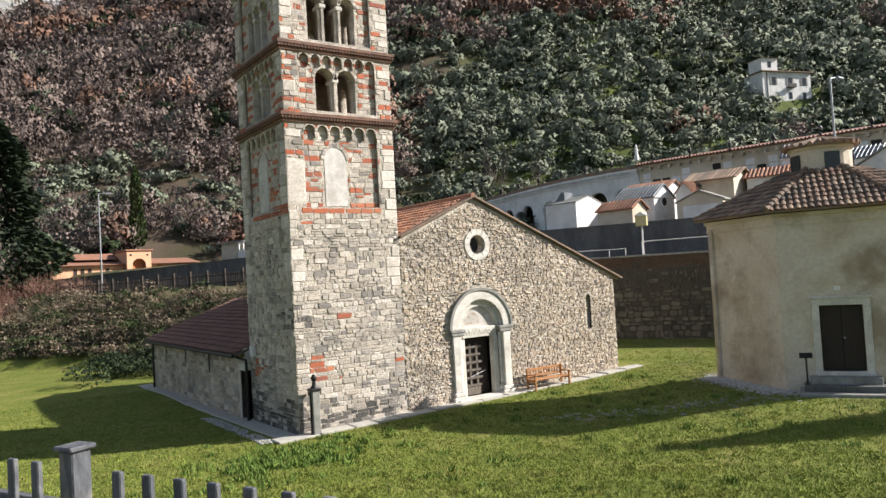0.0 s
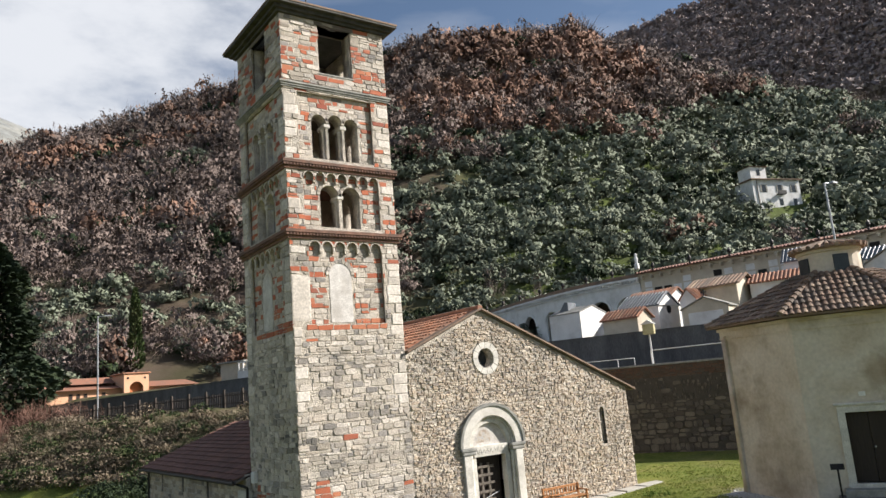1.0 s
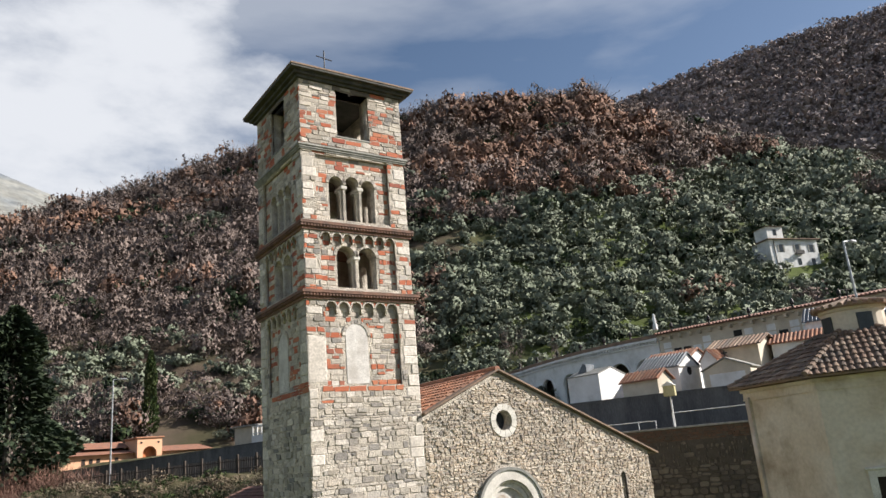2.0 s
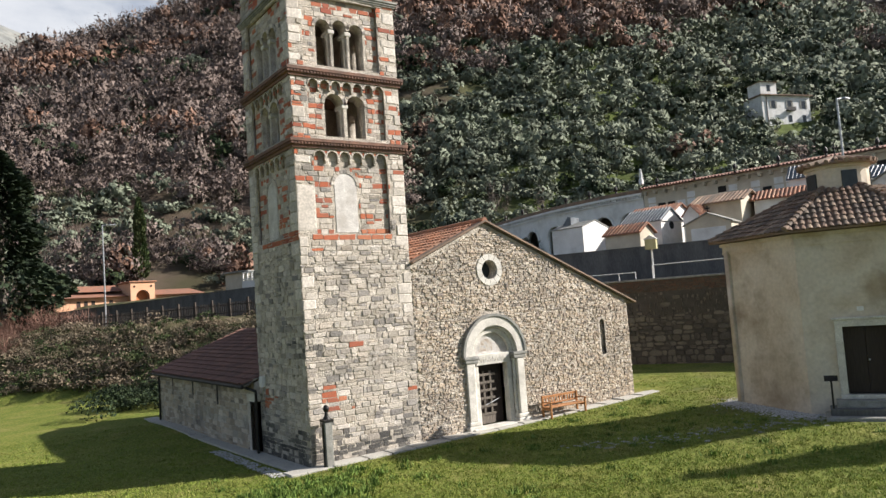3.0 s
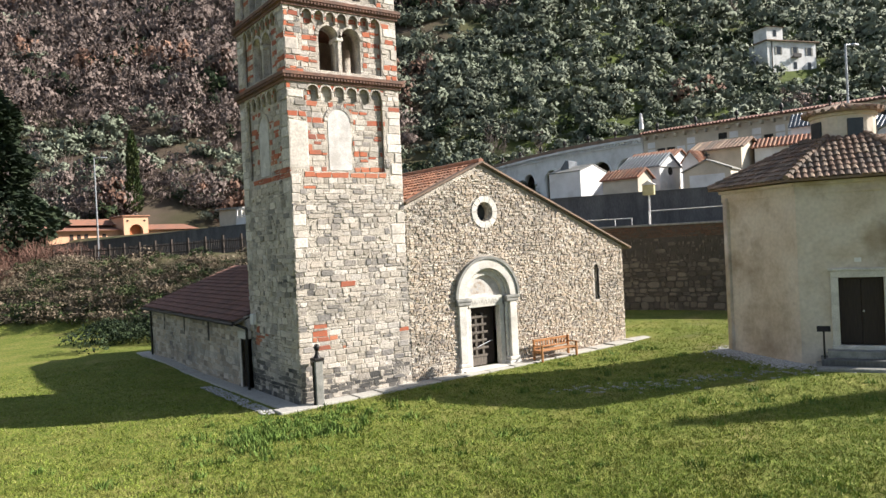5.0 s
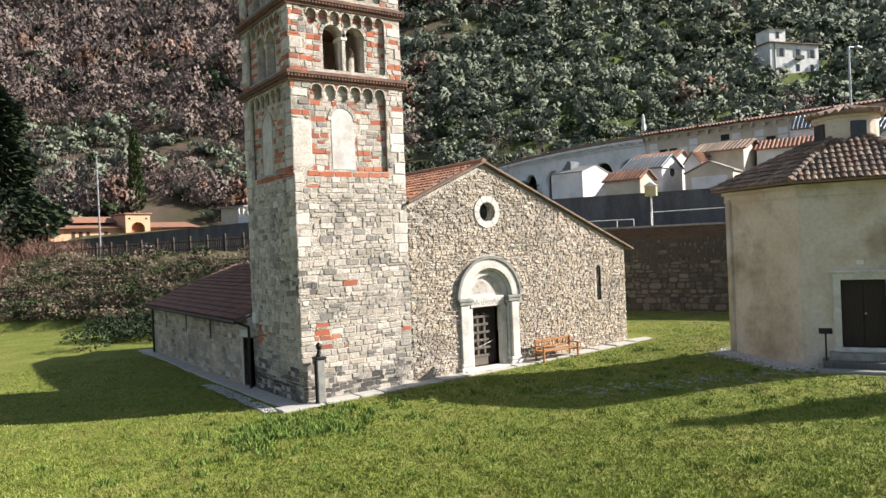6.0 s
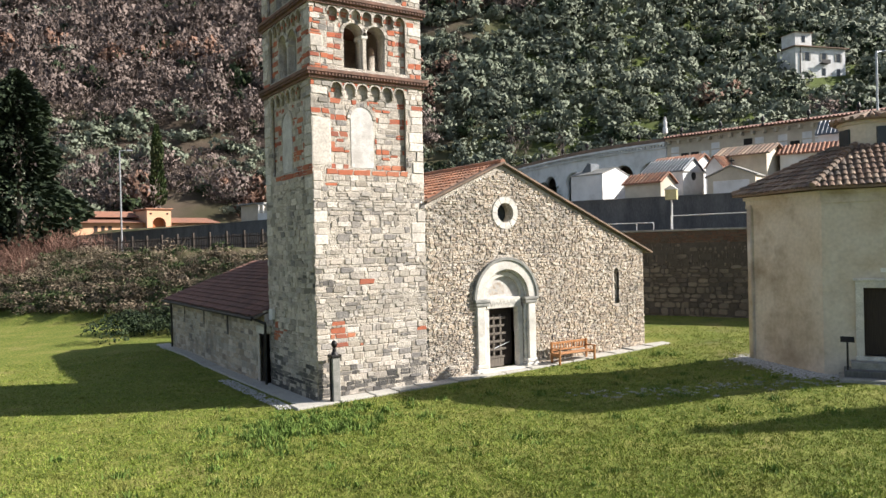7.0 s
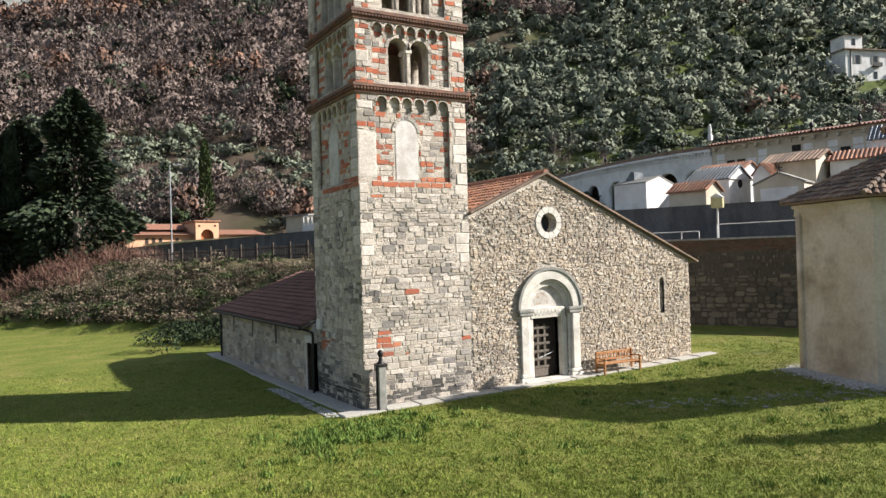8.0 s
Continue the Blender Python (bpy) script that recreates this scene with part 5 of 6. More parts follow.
# ---- houses ----
def gabled(name, label, cat, m, w, d, wall_h, rise, wall_mat, roof_mat, over=0.2, along_x=True, group="", oculus=False, base=-2.0, ribs=True):
    """A small gabled building: w along x, d along y, the ridge along x or y."""
    t = thing(name, label, cat, m, group)
    g = Geo()
    if along_x:
        g.add([(0, 0, base), (w, 0, base), (w, d, base), (0, d, base), (0, 0, wall_h), (w, 0, wall_h), (w, d, wall_h), (0, d, wall_h), (0, d / 2, wall_h + rise), (w, d / 2, wall_h + rise)],
              [(0, 1, 5, 4), (1, 2, 6, 9, 5), (2, 3, 7, 6), (3, 0, 4, 8, 7), (4, 5, 9, 8), (6, 7, 8, 9)])
    else:
        g.add([(0, 0, base), (w, 0, base), (w, d, base), (0, d, base), (0, 0, wall_h), (w, 0, wall_h), (w, d, wall_h), (0, d, wall_h), (w / 2, 0, wall_h + rise), (w / 2, d, wall_h + rise)],
              [(0, 1, 5, 8, 4), (1, 2, 6, 5), (2, 3, 7, 9, 6), (3, 0, 4, 7), (5, 6, 9, 8), (7, 4, 8, 9)])
    part("wall", g, wall_mat, t)
    half = (d if along_x else w) / 2
    sl_ = rise / half
    for sgn in (0, 1):
        pl = Geo()
        a, b = (-over, wall_h - over * sl_), (half + 0.01, wall_h + rise + 0.01)
        poly = [(a[0], a[1] + 0.02), (b[0], b[1] + 0.02), (b[0], b[1] + 0.1), (a[0], a[1] + 0.1)]
        L = w if along_x else d
        pl.prism(poly, -over, L + over)
        rb_ = Geo()
        if ribs:
            n = int((L + 2 * over) / 0.3)
            for i in range(n):
                yy = -over + (i + 0.5) * (L + 2 * over) / n
                rb_.tube((a[0], yy, a[1] + 0.1), (b[0], yy, b[1] + 0.1), 0.075, seg=6)
        if along_x:
            mm = Matrix(((0, 1, 0, 0), (1, 0, 0, 0), (0, 0, 1, 0), (0, 0, 0, 1))) if sgn == 0 else Matrix(((0, 1, 0, 0), (-1, 0, 0, d), (0, 0, 1, 0), (0, 0, 0, 1)))
        else:
            mm = Matrix.Identity(4) if sgn == 0 else Matrix(((-1, 0, 0, w), (0, 1, 0, 0), (0, 0, 1, 0), (0, 0, 0, 1)))
        rf_ = part("roof", pl.moved(mm), roof_mat, t)
        if ribs:
            tagged(part("roof_tiling", rb_.moved(mm), roof_mat, rf_), kind="stuff")
    if oculus:
        if along_x:
            part("oculus", Geo().prism(circle(0, 0, 0.33, 18), -0.03, 0.05).moved(Matrix.Translation((w, d / 2, wall_h - 0.35)) @ Matrix.Rotation(radians(90), 4, "Z")), mat_dark, t)
            part("cornice", Geo().cbox(w - 0.02, w + 0.12, -0.1, d + 0.1, wall_h - 0.06, wall_h + 0.06, 0.01), wall_mat, t)
        else:
            part("oculus", Geo().prism(circle(w / 2, wall_h - 0.35, 0.4, 18), -0.05, 0.05), mat_dark, t)
    return t


TB = "cemetery chapels"
TURN = -18
ta = gabled("tomb_chapel", "white stone tomb chapel with shallow grey roof", "tomb", road_pose(9.3, 13, 0, TURN), 3.0, 3.6, 10.0, 0.55, mat_white, mat_ledge, 0.05, True, TB, base=6, ribs=False)
part("slate_vent", Geo().prism([(0.2, 10.1), (1.3, 10.1), (1.3, 11.0), (1.0, 11.1)], 0.9, 2.0), mat_slate, ta)
gabled("tomb_chapel", "small tomb chapel with red barrel-tile roof", "tomb", road_pose(4.55, 11.5, 0, TURN), 3.0, 2.0, 9.05, 0.62, mat_beige, mat_tile, 0.2, True, TB, base=6)
gabled("tomb_chapel", "white gabled tomb chapel with oculus and slate roof", "tomb", road_pose(4.4, 16, 0, TURN), 3.6, 3.2, 10.1, 1.0, mat_white, mat_slate, 0.15, True, TB, True, base=6)
gabled("tomb_chapel", "tomb chapel with red tile roof behind the slate one", "tomb", road_pose(4.9, 20.5, 0, TURN), 4.2, 3.2, 11.0, 0.8, mat_white, mat_tile, 0.2, True, TB, base=6)
gabled("tomb_chapel", "narrow white tomb chapel with steep gable", "tomb", road_pose(-0.7, 15, 0, TURN), 1.3, 2.4, 10.2, 0.75, mat_white, mat_tile, 0.1, False, TB, base=6)
ft = gabled("tomb_chapel", "little temple tomb with pediment", "tomb", road_pose(-1.3, 12, 0, TURN + 8), 3.3, 1.8, 9.2, 0.7, mat_beige, mat_ledge, 0.15, False, TB, base=6, ribs=False)
part("tablet", Geo().cbox(0.4, 2.9, -0.03, 0.05, 7.6, 8.9, 0.01), mat_white, ft)
part("cross", Geo().tube((1.65, 0.2, 9.9), (1.65, 0.2, 10.5), 0.05).tube((1.45, 0.2, 10.3), (1.85, 0.2, 10.3), 0.05), mat_darkmetal, ft)
gabled("tomb_chapel", "large grey rendered tomb with dark tiled roof", "tomb", road_pose(-1.2, 17, 0, TURN + 6), 3.7, 4.0, 11.15, 0.75, mat_beige, mat_oldtile, 0.35, True, TB, base=6)
gabled("tomb_chapel", "long white tomb with orange tile roof", "tomb", road_pose(-5.6, 18, 0, TURN + 14), 4.6, 3.0, 11.1, 0.7, mat_white, mat_tile, 0.25, True, TB, base=6)
gabled("tomb_chapel", "tomb with blue-grey sheet roof", "tomb", road_pose(-8.0, 23, 0, TURN + 10), 4.0, 3.0, 13.0, 1.1, mat_white, mat_slate, 0.2, True, TB, base=6)
gabled("tomb_chapel", "white pedimented tomb with round window", "tomb", road_pose(-13.2, 14, 0, TURN - 10), 4.6, 4.0, 10.8, 1.1, mat_white, mat_ledge, 0.2, False, TB, True, base=6, ribs=False)
gabled("tomb_chapel", "white tomb with grey sheet roof", "tomb", road_pose(-11.5, 21, 0, TURN), 3.4, 3.0, 12.0, 0.9, mat_white, mat_slate, 0.2, True, TB, base=6)

# ---- arcaded cemetery wing, white and curving, and the long tiled one ----
wing = thing("arcade_wing", "white curving cemetery arcade with open arches", "arcade", pose(0, 0, 0.5))
curve = [along(*q) for q in ((33, 53), (29, 49.6), (25, 46), (21, 42.8), (17, 40), (13.5, 38), (10, 36.4), (6.7, 35.4))]
for (xa, ya), (xb, yb) in zip(curve, curve[1:]):
    d = Vector((xb - xa, yb - ya))
    L = d.length
    d.normalize()
    sm = Matrix(((d.x, -d.y, 0, xa), (d.y, d.x, 0, ya), (0, 0, 1, 0), (0, 0, 0, 1)))
    part("wall", sheet(rect(0, L, 6, 14.3), [arch(L * 0.5 - 1.35, L * 0.5 + 1.35, 8, 12.6)], 0, 0.5, mat_white), None, wing, at=sm)
    # back wall coloured dark for the shade inside the white arcade
    part("recess", Geo().box(0, L, 3.4, 3.5, 6, 14.2), mat_oldwood, wing, at=sm)
    # unseen slab added to keep the sun off the back wall
    part("ceiling_slab", Geo().box(0.02, L - 0.02, 0.5, 3.4, 13.0, 13.3), mat_white, wing, at=sm)
    part("archivolt", Geo().prism([(L / 2 + r * math.cos(math.pi * i / 14), 11.25 + r * math.sin(math.pi * i / 14)) for r, rg in ((1.4, range(15)), (1.7, range(14, -1, -1))) for i in rg], -0.1, 0.02), mat_white, wing, at=sm)
    part("cornice", Geo().cbox(-0.05, L + 0.05, -0.35, 1.2, 14.3, 14.55, 0.03).box(-0.02, L + 0.02, -0.2, 1.1, 13.9, 14.02), mat_white, wing, at=sm)
    for i in range(9):
        part("corbel", Geo().box(-0.1, 0.1, -0.28, 0.0, 14.08, 14.3), mat_white, wing, at=sm @ Matrix.Translation(((i + 0.5) * L / 9, 0, 0)))
    part("parapet_cap", Geo().cbox(-0.05, L + 0.05, -0.3, 1.25, 14.55, 14.95, 0.05), mat_oldtile, wing, at=sm)
    part("finial", Geo().lathe([(0.16, 14.95), (0.1, 15.2), (0.22, 15.4), (0.2, 15.6), (0.04, 15.85)], 8, (0.1, 0.2, 0)), mat_darkmetal, wing, at=sm)
longw = thing("columbarium_wing", "long beige cemetery wing with corbels and red tile roof", "building")
(xa, ya), (xb, yb) = along(6.7, 35.4), along(-42, 22)
d = Vector((xb - xa, yb - ya))
L = d.length
d.normalize()
lm = Matrix(((d.x, -d.y, 0, xa), (d.y, d.x, 0, ya), (0, 0, 1, 0), (0, 0, 0, 1)))
longw.matrix_basis = lm @ Matrix.Translation((0, 0, 1.7))
part("wall", Geo().box(0.1, L, 0, 5, 5, 13.6), mat_beige, longw)
part("cornice", Geo().cbox(0, L, -0.25, 0.0, 13.35, 13.6, 0.02), mat_beige, longw)
rf = Geo().prism([(-0.75, 13.6), (2.5, 14.15), (5.8, 13.6)], 0, L)
part("roof", rf.moved(Matrix(((0, 1, 0, 0), (1, 0, 0, 0), (0, 0, 1, 0), (0, 0, 0, 1)))), mat_redtile, longw)
for i in range(12):
    part("finial", Geo().lathe([(0.13, 13.7), (0.09, 14.0), (0.2, 14.2), (0.18, 14.4), (0.04, 14.65)], 8, (2.0 + i * 4.1, -0.5, 0)), mat_darkmetal, longw)
rt = Geo()
for i in range(int(L / 0.34)):
    xx = 0.17 + i * 0.34
    rt.tube((xx, -0.8, 13.68), (xx, 2.5, 14.24), 0.11, seg=6)
tagged(part("roof_tiling", rt, mat_redtile, longw), kind="stuff")
corb = Geo().cbox(-0.13, 0.13, -0.55, 0.0, 13.0, 13.36, 0.03).mesh("corbel", mat_beige)
for i in range(46):
    part("corbel", corb, None, longw, at=pose(0.5 + i * 1.08, 0, 0))
# dark niches are flat panels, the shade of a recess put into their colour
niche_painted_dark = Geo().box(-0.42, 0.42, -0.02, 0.05, -0.3, 0.3).mesh("niche", mat_dark)
niche_w = Geo().box(-0.42, 0.42, -0.03, 0.05, -0.3, 0.3).mesh("niche", mat_white)
nr = random.Random(3)
for i in range(44):
    for j in range(2):
        if nr.random() < 0.62:
            part("niche", niche_painted_dark if nr.random() < 0.35 else niche_w, None, longw, at=pose(1.0 + i * 1.08, 0, 12.4 - j * 0.72))
part("parapet_statue", Geo().cbox(-0.2, 0.2, -0.2, 0.2, 14.2, 14.8, 0.04).lathe([(0.16, 14.8), (0.2, 15.3), (0.12, 15.6), (0.14, 15.8), (0.03, 15.95)], 8), mat_white, longw, at=pose(0.1, -0.3, 0))

# ---- apricot house beyond the lane, and its neighbours ----
oh = thing("apricot_house", "low apricot house with red tile roof and arched porch", "house", Matrix.Translation((1.8, 74.6, 0)) @ Matrix.Rotation(radians(8), 4, "Z") @ Matrix.Diagonal((1.03, 1, 1, 1)))
mat_porch = material("red_ochre_recess", [(0.45, 0.16, 0.06), (0.5, 0.19, 0.08)], scale=2)
part("wall", Geo().box(0, 17.6, 0, 8, 4, 8.6), mat_orange, oh)
part("porch_tower", sheet(rect(8.5, 11.4, 4, 10.1), [arch(9.15, 10.75, 5, 9.15)], -1.2, -0.8, mat_orange), None, oh)
part("porch_body", Geo().box(8.52, 11.38, -0.4, 3, 4, 10.05), mat_orange, oh)
part("porch_side", Geo().box(8.52, 8.8, -0.8, -0.4, 4, 10.05), mat_orange, oh)
part("porch_side", Geo().box(11.1, 11.38, -0.8, -0.4, 4, 10.05), mat_orange, oh)
part("porch_cap", Geo().cbox(8.3, 11.6, -1.4, 3.2, 10.1, 10.28, 0.04), mat_tile, oh)
part("porch_back", Geo().prism(arch(9.15, 10.75, 5, 9.15), -0.44, -0.39), mat_porch, oh)
for x0, x1, lift in ((-0.5, 8.5, 0.0), (3.4, 8.5, 0.75), (11.4, 18.1, 0.0)):
    part("roof", Geo().prism([(-0.7 + lift * 3, 8.5 + lift), (4.0, 9.35 + lift), (8.7, 8.5 + lift)], x0, x1).moved(Matrix(((0, 1, 0, 0), (1, 0, 0, 0), (0, 0, 1, 0), (0, 0, 0, 1)))), mat_tile, oh)
for x in (3.0, 3.8, 4.6, 6.6, 12.6, 15.0):
    part("window", Geo().cbox(x - 0.2, x + 0.2, -0.04, 0.06, 6.9, 8.1, 0.01), mat_door, oh)
for x in (8.95, 10.95):
    part("vent", Geo().prism(circle(x, 9.6, 0.13, 12), -1.24, -1.18), mat_dark, oh)
hs = thing("pale_house", "pale house with flat roof and balcony railings", "house", road_pose(56, 24, 0, -6))
part("wall", Geo().box(0, 4.2, 0, 6, 5, 10.3), mat_beige, hs)
part("roof_slab", Geo().cbox(-0.4, 4.6, -0.4, 6.4, 10.3, 10.5, 0.03), mat_ledge, hs)
part("balcony_block", Geo().box(4.2, 11, -1.0, 6, 5, 9.2), mat_white, hs)
for i in range(9):
    part("baluster", Geo().cbox(4.4 + i * 0.75, 4.5 + i * 0.75, -1.05, -0.95, 9.2, 10.1, 0.01), mat_white, hs)
for z in (9.3, 10.1):
    part("balcony_rail", Geo().cbox(4.3, 11, -1.06, -0.94, z, z + 0.12, 0.01), mat_white, hs)
part("upper_wall", Geo().box(4.3, 11, 1.2, 6, 9.2, 10.9), mat_white, hs)
for x in (5.4, 7.4, 9.4):
    part("window", Geo().cbox(x, x + 1.0, 1.14, 1.25, 9.4, 10.6, 0.01), mat_glass, hs)

# ---- villa among the olives ----
vx, vy = VIEW.x + 209 * math.sin(radians(60.3)), VIEW.y + 209 * math.cos(radians(60.3))
vz = gz(vx, vy) + 0.9
villa = thing("villa", "white hillside villa with small roof tower", "house", Matrix.Translation((vx, vy, vz)) @ Matrix.Rotation(radians(-17), 4, "Z"))
part("wall", Geo().box(-7.6, 7.6, -3, 3.4, -5, 5.2), mat_white, villa)
part("roof", Geo().add([(-8.3, -3.7, 5.2), (8.3, -3.7, 5.2), (8.3, 4.1, 5.2), (-8.3, 4.1, 5.2), (-8.3, -3.7, 5.42), (8.3, -3.7, 5.42), (8.3, 4.1, 5.42), (-8.3, 4.1, 5.42), (-4, 0.2, 6.5), (4, 0.2, 6.5)],
     [(0, 1, 5, 4), (1, 2, 6, 5), (2, 3, 7, 6), (3, 0, 4, 7), (4, 5, 9, 8), (5, 6, 9), (6, 7, 8, 9), (7, 4, 8), (3, 2, 1, 0)]), mat_oldtile, villa)
vt = part("tower", Geo().box(-6.9, -1.9, -2.2, 2.4, 5, 9.0), mat_white, villa)
part("tower_roof", Geo().add([(-7.4, -2.7, 9.0), (-1.4, -2.7, 9.0), (-1.4, 2.9, 9.0), (-7.4, 2.9, 9.0), (-4.4, 0.1, 9.8)], [(0, 1, 4), (1, 2, 4), (2, 3, 4), (3, 0, 4), (3, 2, 1, 0)]), mat_oldtile, vt)
for x in (-4.2, 0.9, 5.4):
    vw = part("window", Geo().cbox(x - 0.6, x + 0.6, -3.06, -2.9, 1.5 if x == 0.9 else 1.9, 3.9, 0.02), mat_glass, villa)
    for e in (-1, 1):
        part("shutter", Geo().cbox(*sorted((x + e * 0.62, x + e * 1.12)), -3.1, -2.98, 1.9, 3.9, 0.02), mat_ledge, vw)
for x in (0.9, 5.4):
    part("window", Geo().cbox(x - 0.55, x + 0.55, -3.06, -2.9, -1.6, 0.2, 0.02), mat_glass, villa)
part("balcony", Geo().cbox(-0.4, 2.2, -3.9, -2.98, 1.25, 1.42, 0.02).box(-0.4, 2.2, -3.9, -3.84, 1.42, 2.2), mat_darkmetal, villa, "dark iron balcony")
part("window", Geo().cbox(-4.9, -3.9, -2.26, -2.1, 6.6, 8.2, 0.02), mat_glass, vt)
part("downpipe", Geo().tube((-6.2, -3.1, -4), (-6.2, -3.1, 5.2), 0.1), mat_oldwood, villa)
shed_x, shed_y = VIEW.x + 150 * math.sin(radians(0.9)), VIEW.y + 150 * math.cos(radians(0.9))
gabled("hillside_shed", "small pale stone shed on a terrace", "shed", pose(shed_x - 2, shed_y, gz(shed_x, shed_y)), 3.6, 3.0, 2.6, 0.6, mat_beige, mat_oldtile, 0.2, True, base=-1, ribs=False)

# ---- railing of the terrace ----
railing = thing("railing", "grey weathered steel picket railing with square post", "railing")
# placed along camera rays and scaled down to fit the camera's view
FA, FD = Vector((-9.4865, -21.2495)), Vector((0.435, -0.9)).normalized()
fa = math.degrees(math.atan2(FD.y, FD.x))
RTOP = 1.263                                                    # picket tops over the terrace, sized to the camera's view
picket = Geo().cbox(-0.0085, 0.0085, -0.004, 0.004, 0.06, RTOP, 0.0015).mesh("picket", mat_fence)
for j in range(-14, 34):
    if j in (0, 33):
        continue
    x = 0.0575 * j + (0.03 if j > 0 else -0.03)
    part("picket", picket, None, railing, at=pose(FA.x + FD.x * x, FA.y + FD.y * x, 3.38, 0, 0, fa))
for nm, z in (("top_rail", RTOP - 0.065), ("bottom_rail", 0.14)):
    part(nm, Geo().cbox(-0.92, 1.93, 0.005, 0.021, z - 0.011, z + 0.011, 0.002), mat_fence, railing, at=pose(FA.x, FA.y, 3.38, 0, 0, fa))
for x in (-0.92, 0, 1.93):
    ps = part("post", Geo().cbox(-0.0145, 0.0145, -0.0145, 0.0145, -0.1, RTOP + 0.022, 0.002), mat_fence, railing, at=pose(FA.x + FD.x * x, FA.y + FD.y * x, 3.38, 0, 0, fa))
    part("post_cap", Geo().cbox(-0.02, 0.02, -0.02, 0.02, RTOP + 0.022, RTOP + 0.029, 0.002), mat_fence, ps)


# ---- vegetation ----
vr = np.random.RandomState(11)


def leaf_mat(name, colours, stain, amount=0.6, scale=0.12):
    return material(name, colours, pick="island", rough=0.85, grain=2.2, bump=0.9, bump_dist=0.3, stain=stain, stain_scale=scale, stain_amount=amount, value_jitter=0.2)


mat_olive = leaf_mat("olive_leaves", [(0.16, 0.182, 0.128), (0.19, 0.212, 0.152), (0.225, 0.248, 0.182), (0.17, 0.19, 0.13)], (0.105, 0.13, 0.082), 0.7, 0.05)
mat_russet = leaf_mat("russet_oak_leaves", [(0.19, 0.108, 0.075), (0.215, 0.122, 0.084), (0.235, 0.138, 0.094), (0.195, 0.115, 0.08)], (0.13, 0.098, 0.082), 0.7, 0.035)
mat_bare = leaf_mat("bare_twigs", [(0.165, 0.125, 0.108), (0.185, 0.142, 0.122), (0.205, 0.16, 0.14), (0.17, 0.128, 0.11)], (0.085, 0.064, 0.055), 0.75, 0.022)
mat_dark_leaf = leaf_mat("dark_green_leaves", [(0.012, 0.022, 0.010), (0.025, 0.042, 0.016), (0.045, 0.065, 0.022)], (0.012, 0.02, 0.009))
mat_conifer = leaf_mat("conifer_needles", [(0.014, 0.024, 0.013), (0.028, 0.044, 0.02), (0.05, 0.068, 0.032)], (0.014, 0.02, 0.012), scale=0.3)
mat_ivy = leaf_mat("bramble_leaves", [(0.02, 0.04, 0.012), (0.045, 0.075, 0.02), (0.085, 0.11, 0.035)], (0.06, 0.055, 0.03), scale=0.5)
mat_dry = leaf_mat("dry_stalks", [(0.16, 0.125, 0.08), (0.25, 0.205, 0.135), (0.35, 0.30, 0.21), (0.12, 0.09, 0.06)], (0.14, 0.10, 0.065), scale=0.6)
mat_grass = leaf_mat("grass_blades", [(0.10, 0.155, 0.018), (0.165, 0.225, 0.028), (0.26, 0.295, 0.05), (0.12, 0.18, 0.02), (0.36, 0.335, 0.12)], (0.22, 0.205, 0.055), 0.6, 0.8)
mat_bark = material("grey_bark", [(0.09, 0.075, 0.06), (0.15, 0.13, 0.11)], scale=4, grain=30)


def bush(seed, lobes, cards, size, tall=0.8, radius=0.42, loose=0.12):
    """A crown of several uneven clumps of small leaves, as triangles."""
    r = np.random.RandomState(seed)
    centres = r.normal(0, 0.40, (lobes, 3)) * (1, 1, 0.55 * tall) + (0, 0, 0.62 * tall)
    lobe_r = radius * r.uniform(0.65, 1.2, lobes)
    who = r.randint(0, lobes, cards)
    d = r.normal(0, 1, (cards, 3))
    d /= np.linalg.norm(d, axis=1)[:, None]
    d[:, 2] = np.where(d[:, 2] < -0.3, -d[:, 2], d[:, 2])
    c = centres[who] + d * lobe_r[who][:, None] * (1, 1, tall) * (1 + loose * r.normal(0, 1, (cards, 1)))
    nrm = d + r.normal(0, 0.45, (cards, 3))
    a = np.cross(nrm, r.normal(0, 1, (cards, 3)))
    a /= np.linalg.norm(a, axis=1)[:, None]
    b = np.cross(nrm, a)
    b /= np.linalg.norm(b, axis=1)[:, None]
    s = size * r.uniform(0.5, 1.35, (cards, 1))
    V = np.stack([c - a * s, c + a * s * 0.7 - b * s * 0.5, c + b * s * 1.2], 1).reshape(-1, 3)
    return V, np.arange(3 * cards).reshape(-1, 3)


def twigs(n, seed=0, width=0.03):
    """A fan of thin twigs rising from the ground, with finer ones above."""
    r = np.random.RandomState(seed)
    V = []
    for i in range(n):
        az, el = r.uniform(0, 6.28), r.uniform(0.5, 1.45)
        d = np.array([math.cos(az) * math.cos(el), math.sin(az) * math.cos(el), math.sin(el)])
        p0 = d * r.uniform(0.05, 0.9) + r.normal(0, 0.16, 3) * (1, 1, 0.3)
        p0[2] = max(p0[2], 0)
        p1 = p0 + (d + r.normal(0, 0.35, 3)) * r.uniform(0.3, 0.65)
        q = np.cross(d, r.normal(0, 1, 3))
        q = q / np.linalg.norm(q) * width * r.uniform(0.5, 1.2)
        V += [p0 - q, p0 + q, p1 + q * 0.4, p1 - q * 0.4]
    V = np.array(V)
    return V, np.arange(4 * n).reshape(-1, 4)


